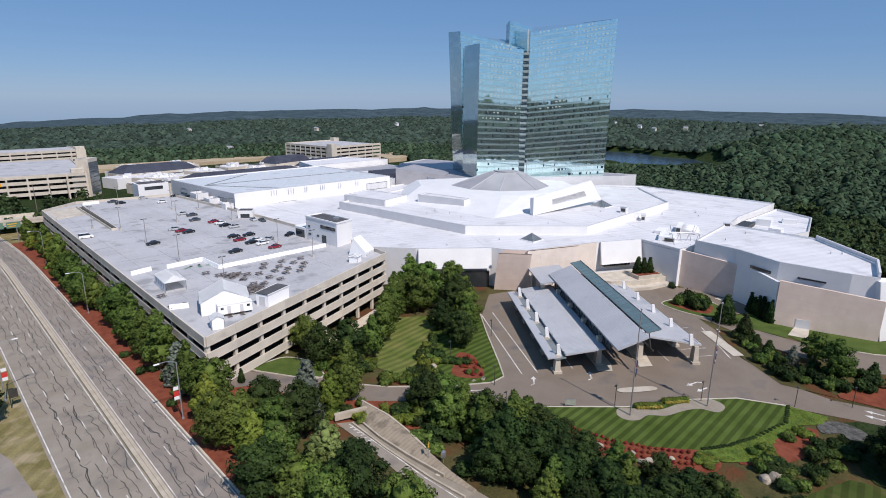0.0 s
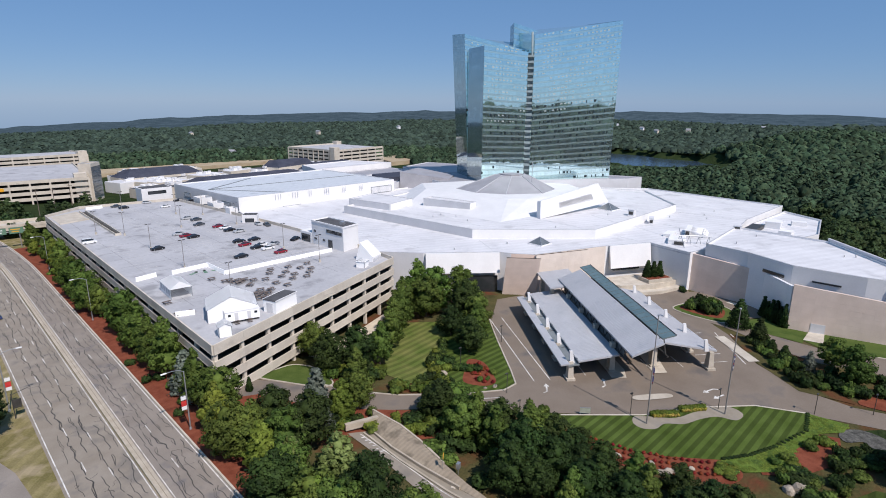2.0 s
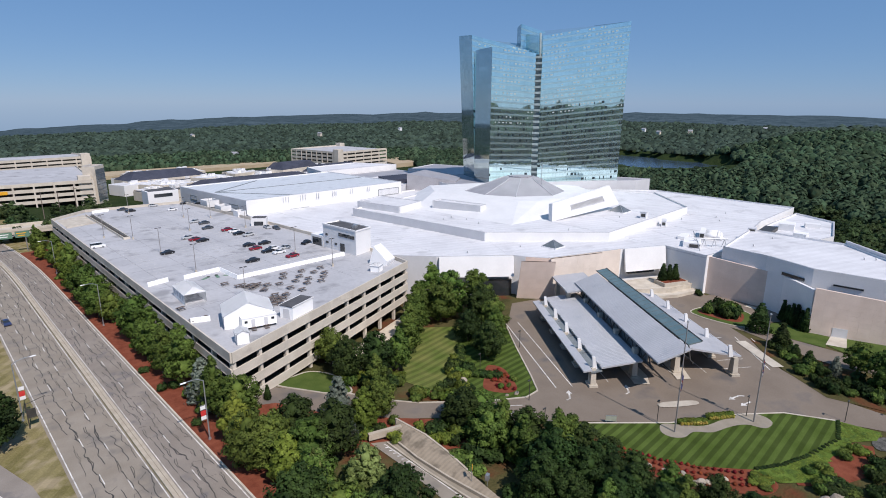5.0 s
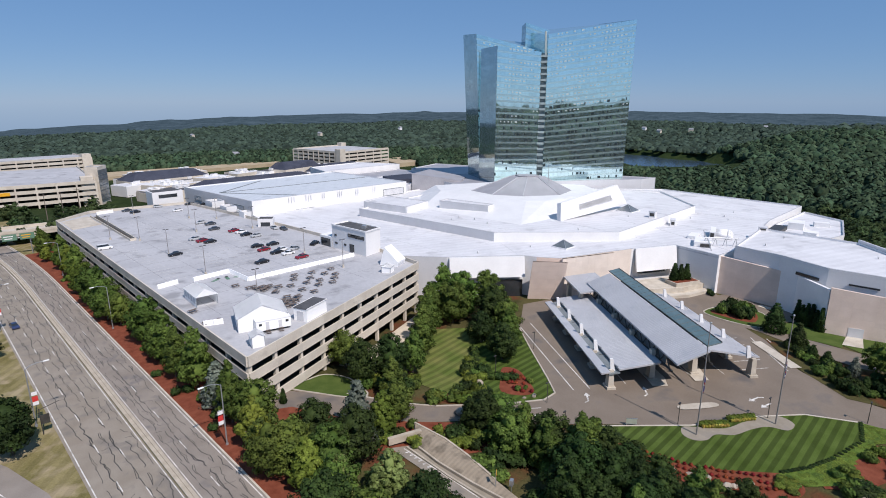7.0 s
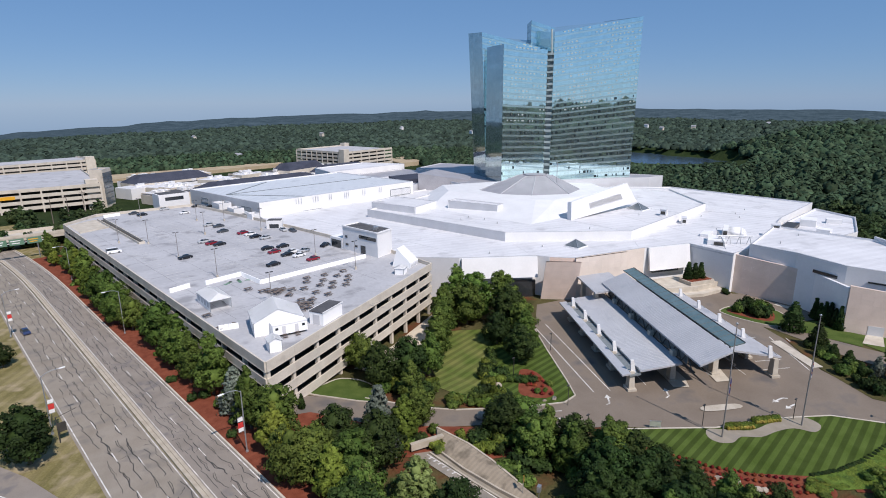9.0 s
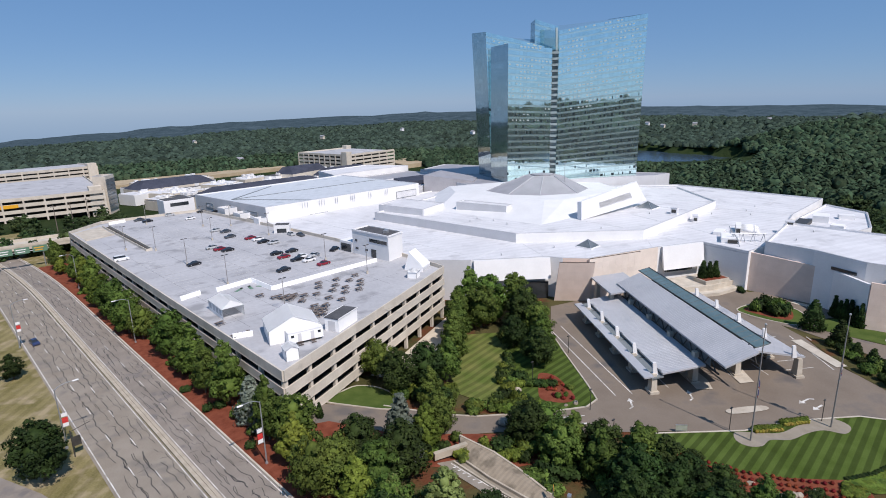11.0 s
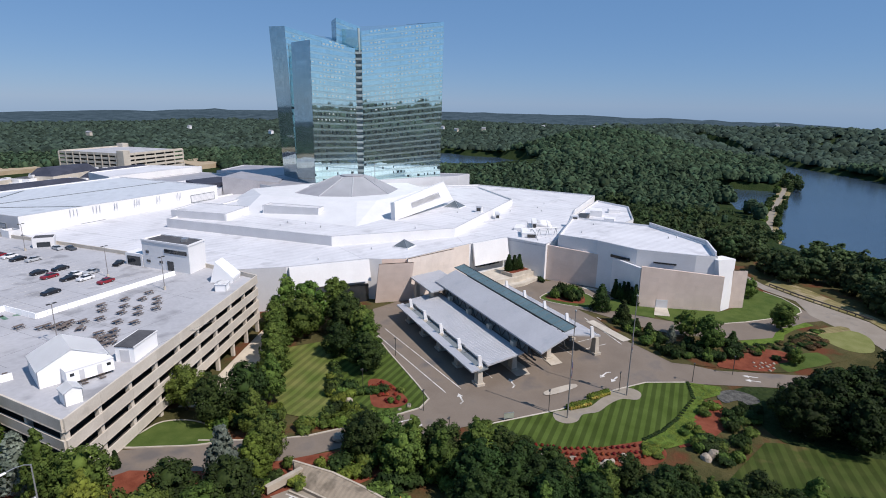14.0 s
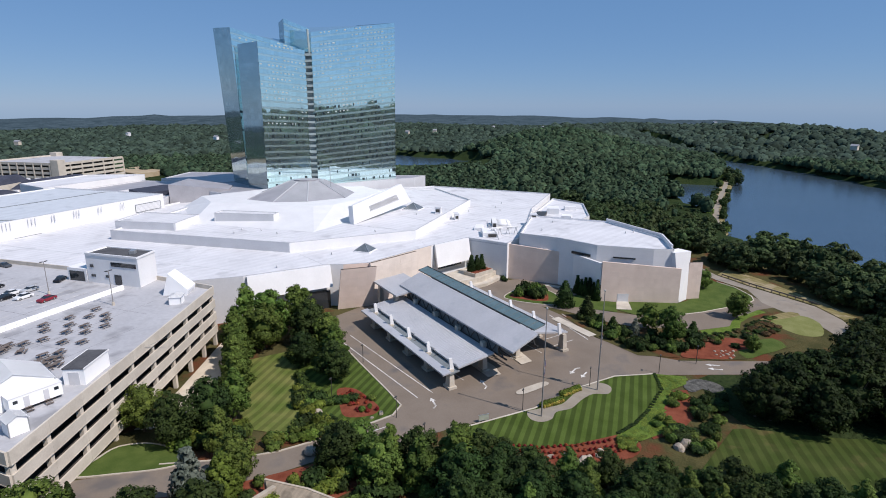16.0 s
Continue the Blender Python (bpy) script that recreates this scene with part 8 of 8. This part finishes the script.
for x, y, a in ((48.8, 144.6, 30), (51.5, 144.2, 80), (54.0, 143.2, -40)):
    gm = thing("game_lane", "dark green game mat with a raised board on the deck", "game lane", (x, y, DECK + 0.01), a, "game lanes on the deck")
    part("mat", boxes((0, 0, 0.02, 2.6, 0.8, 0.03)), M_SIGNGREEN, gm)
    part("board", boxes((0.95, 0, 0.18, 0.6, 0.55, 0.06), (0.95, 0, 0.09, 0.08, 0.5, 0.16)), M_DARKSTEEL, gm)
sh = thing("container_shed", "white shed with a flat black roof by the parapet", "shed", (52.9, 107.8, DECK), 22)
part("wall", boxes((0, 0, 1.3, 6.6, 3.2, 2.6)), M_TENT, sh)
part("roof", boxes((0, 0, 2.68, 6.8, 3.4, 0.14)), M_ROOFDARK, sh)
part("door", boxes((-3.32, 0, 1.1, 0.06, 1.6, 2.0)), M_GREYWALL, sh)
part("coping", boxes((0, -1.68, 2.7, 6.9, 0.12, 0.22), (0, 1.68, 2.7, 6.9, 0.12, 0.22)), M_WHITE, sh)
wd = thing("roof_wedge", "white wedge-shaped stair hood on the deck edge", "stair hood", (88.8, 125.4, DECK), 22)
bm = bmesh.new()
prism(bm, [(-2.2, -2.6), (2.2, -2.6), (2.2, 2.6), (-2.2, 2.6)], 0, [1.4, 1.4, 5.0, 5.0], top=[(-2.2, -2.9), (2.2, -2.9), (1.9, 1.2), (-1.9, 1.2)])
part("hood", bm, M_TENT, wd)
part("louvre", boxes((0, -2.75, 0.7, 3.6, 0.1, 0.7)), M_GREYWALL, wd)


def picnic_table(x, y, turn):
    t = thing("picnic_table", "weathered brown wooden picnic table", "table", (x, y, DECK + 0.01), turn, "picnic tables on the deck")
    part("tabletop", boxes((0, 0, 0.74, 1.8, 0.75, 0.06)), M_WOOD, t)
    for s in (-1, 1):
        part("bench", boxes((0, s * 0.72, 0.44, 1.8, 0.28, 0.05)), M_WOOD, t)
        bm = bmesh.new()
        for q in (-1, 1):
            tube(bm, (s * 0.6, q * 0.68, 0.0), (s * 0.6, q * 0.25, 0.72), 0.05, n=4)
        tube(bm, (s * 0.6, -0.8, 0.4), (s * 0.6, 0.8, 0.4), 0.05, n=4)
        part("leg_frame", bm, M_WOOD, t)
    return t


_pt = picnic_table(64.1, 133.8, 5)
_trng = random.Random(19)
for x, y in ((62.3, 131.0), (68.5, 132.8), (65.9, 129.3), (63.3, 126.6), (70.4, 129.9), (66.6, 126.1), (64.5, 123.3), (72.2, 127.7), (70.3, 125.2), (68.0, 122.6), (59.8, 122.8), (61.1, 119.7), (73.8, 132.2), (59.3, 127.1), (56.9, 128.5), (54.6, 125.6), (51.5, 132.3), (52.6, 132.2), (52.7, 130.5), (54.0, 130.9), (54.4, 129.6), (55.5, 130.3), (53.3, 128.7), (54.8, 120.6), (56.7, 119.3), (52.9, 118.8), (55.0, 117.4), (52.4, 117.1), (51.8, 115.3), (53.3, 115.2), (54.1, 117.9), (49.9, 136.1), (35.8, 118.0), (37.9, 117.4), (36.3, 126.3)):
    o = copy_thing(_pt, pose(x, y, DECK + 0.01, 0, 0, _trng.choice((4, 8, -4, 2, 10)) if y > 126 else _trng.uniform(-20, 60)))
    o.scale = (0.92, 0.92, 0.85)
_pt.scale = (0.92, 0.92, 0.85)


def barrier_row(pts):
    b = thing("barrier_row", "row of white plastic traffic barriers on the deck", "barrier", group="white barriers")
    for (x0, y0), (x1, y1) in zip(pts, pts[1:]):
        L = math.hypot(x1 - x0, y1 - y0)
        n = max(1, round(L / 2.0))
        ang = math.degrees(math.atan2(y1 - y0, x1 - x0))
        for k in range(n):
            u = (k + 0.5) / n
            bm = bmesh.new()
            prism(bm, [(-L / n / 2 + 0.03, -0.28), (L / n / 2 - 0.03, -0.28), (L / n / 2 - 0.03, 0.28), (-L / n / 2 + 0.03, 0.28)], 0, 1.05, top=[(-L / n / 2 + 0.03, -0.1), (L / n / 2 - 0.03, -0.1), (L / n / 2 - 0.03, 0.1), (-L / n / 2 + 0.03, 0.1)])
            o = part("barrier", bm, M_TENT, b)
            o.location, o.rotation_euler = (x0 + (x1 - x0) * u, y0 + (y1 - y0) * u, DECK + 0.01), (0, 0, radians(ang))


barrier_row([(44.5, 147.4), (53.9, 148.4), (54.2, 138.4), (86, 139)])
barrier_row([(36.2, 147.4), (41.2, 148.4)])
barrier_row([(35.0, 117.6), (38.4, 116.2)])
barrier_row([(92.6, 253), (92.2, 236), (91.6, 218)])
barrier_row([(50, 258), (56, 259)])
for x, y, w, d, h in ((90.4, 244, 5, 7, 2.6), (90, 230, 4, 6, 2.2), (89.6, 214, 3, 4, 2.2)):
    k = thing("deck_enclosure", "low white plant enclosure on the deck edge", "enclosure", (x, y, DECK), 0, "deck enclosures")
    for r in ((0, -d / 2, h / 2, w, 0.2, h), (0, d / 2, h / 2, w, 0.2, h), (-w / 2, 0, h / 2, 0.2, d, h), (w / 2, 0, h / 2, 0.2, d, h)):
        part("panel", boxes(r), M_WHITE, k)
    part("unit", boxes((0, 0, h * 0.35, w * 0.6, d * 0.6, h * 0.7)), M_STEEL, k)

# notice board at the lawn's corner
nb = thing("notice_board", "grey-green board on two short posts in the lawn", "board", (82.6, 51.8, near_z(82.6)), 130)
for x in (-0.8, 0.8):
    bm = bmesh.new()
    tube(bm, (x, 0, 0), (x, 0, 1.5), 0.05)
    part("post", bm, M_STEEL, nb)
part("panel", boxes((0, 0.06, 0.95, 1.9, 0.06, 1.0)), M_BOARD, nb)
part("rim", boxes((0, 0.06, 1.47, 2.0, 0.1, 0.06)), M_STEEL, nb)
part("rim", boxes((0, 0.06, 0.43, 2.0, 0.1, 0.06)), M_STEEL, nb)
# lift house and mast at the ramp's foot
cb = thing("control_box", "grey metal control box on a post beside the ramp", "control box", (51.6, 54.0, near_z(51.6)), 20)
bm = bmesh.new()
tube(bm, (0, 0, 0), (0, 0, 1.2), 0.06)
part("post", bm, M_STEEL, cb)
part("cabinet", boxes((0, 0, 1.5, 0.7, 0.5, 0.9)), M_STEEL, cb)

# ---- the plan brought to metres ----
for ob in list(scene.objects):
    if ob.parent is None and ob.type in {"MESH", "EMPTY"}:
        ob.matrix_basis = Matrix.Scale(PLAN, 4) @ ob.matrix_basis
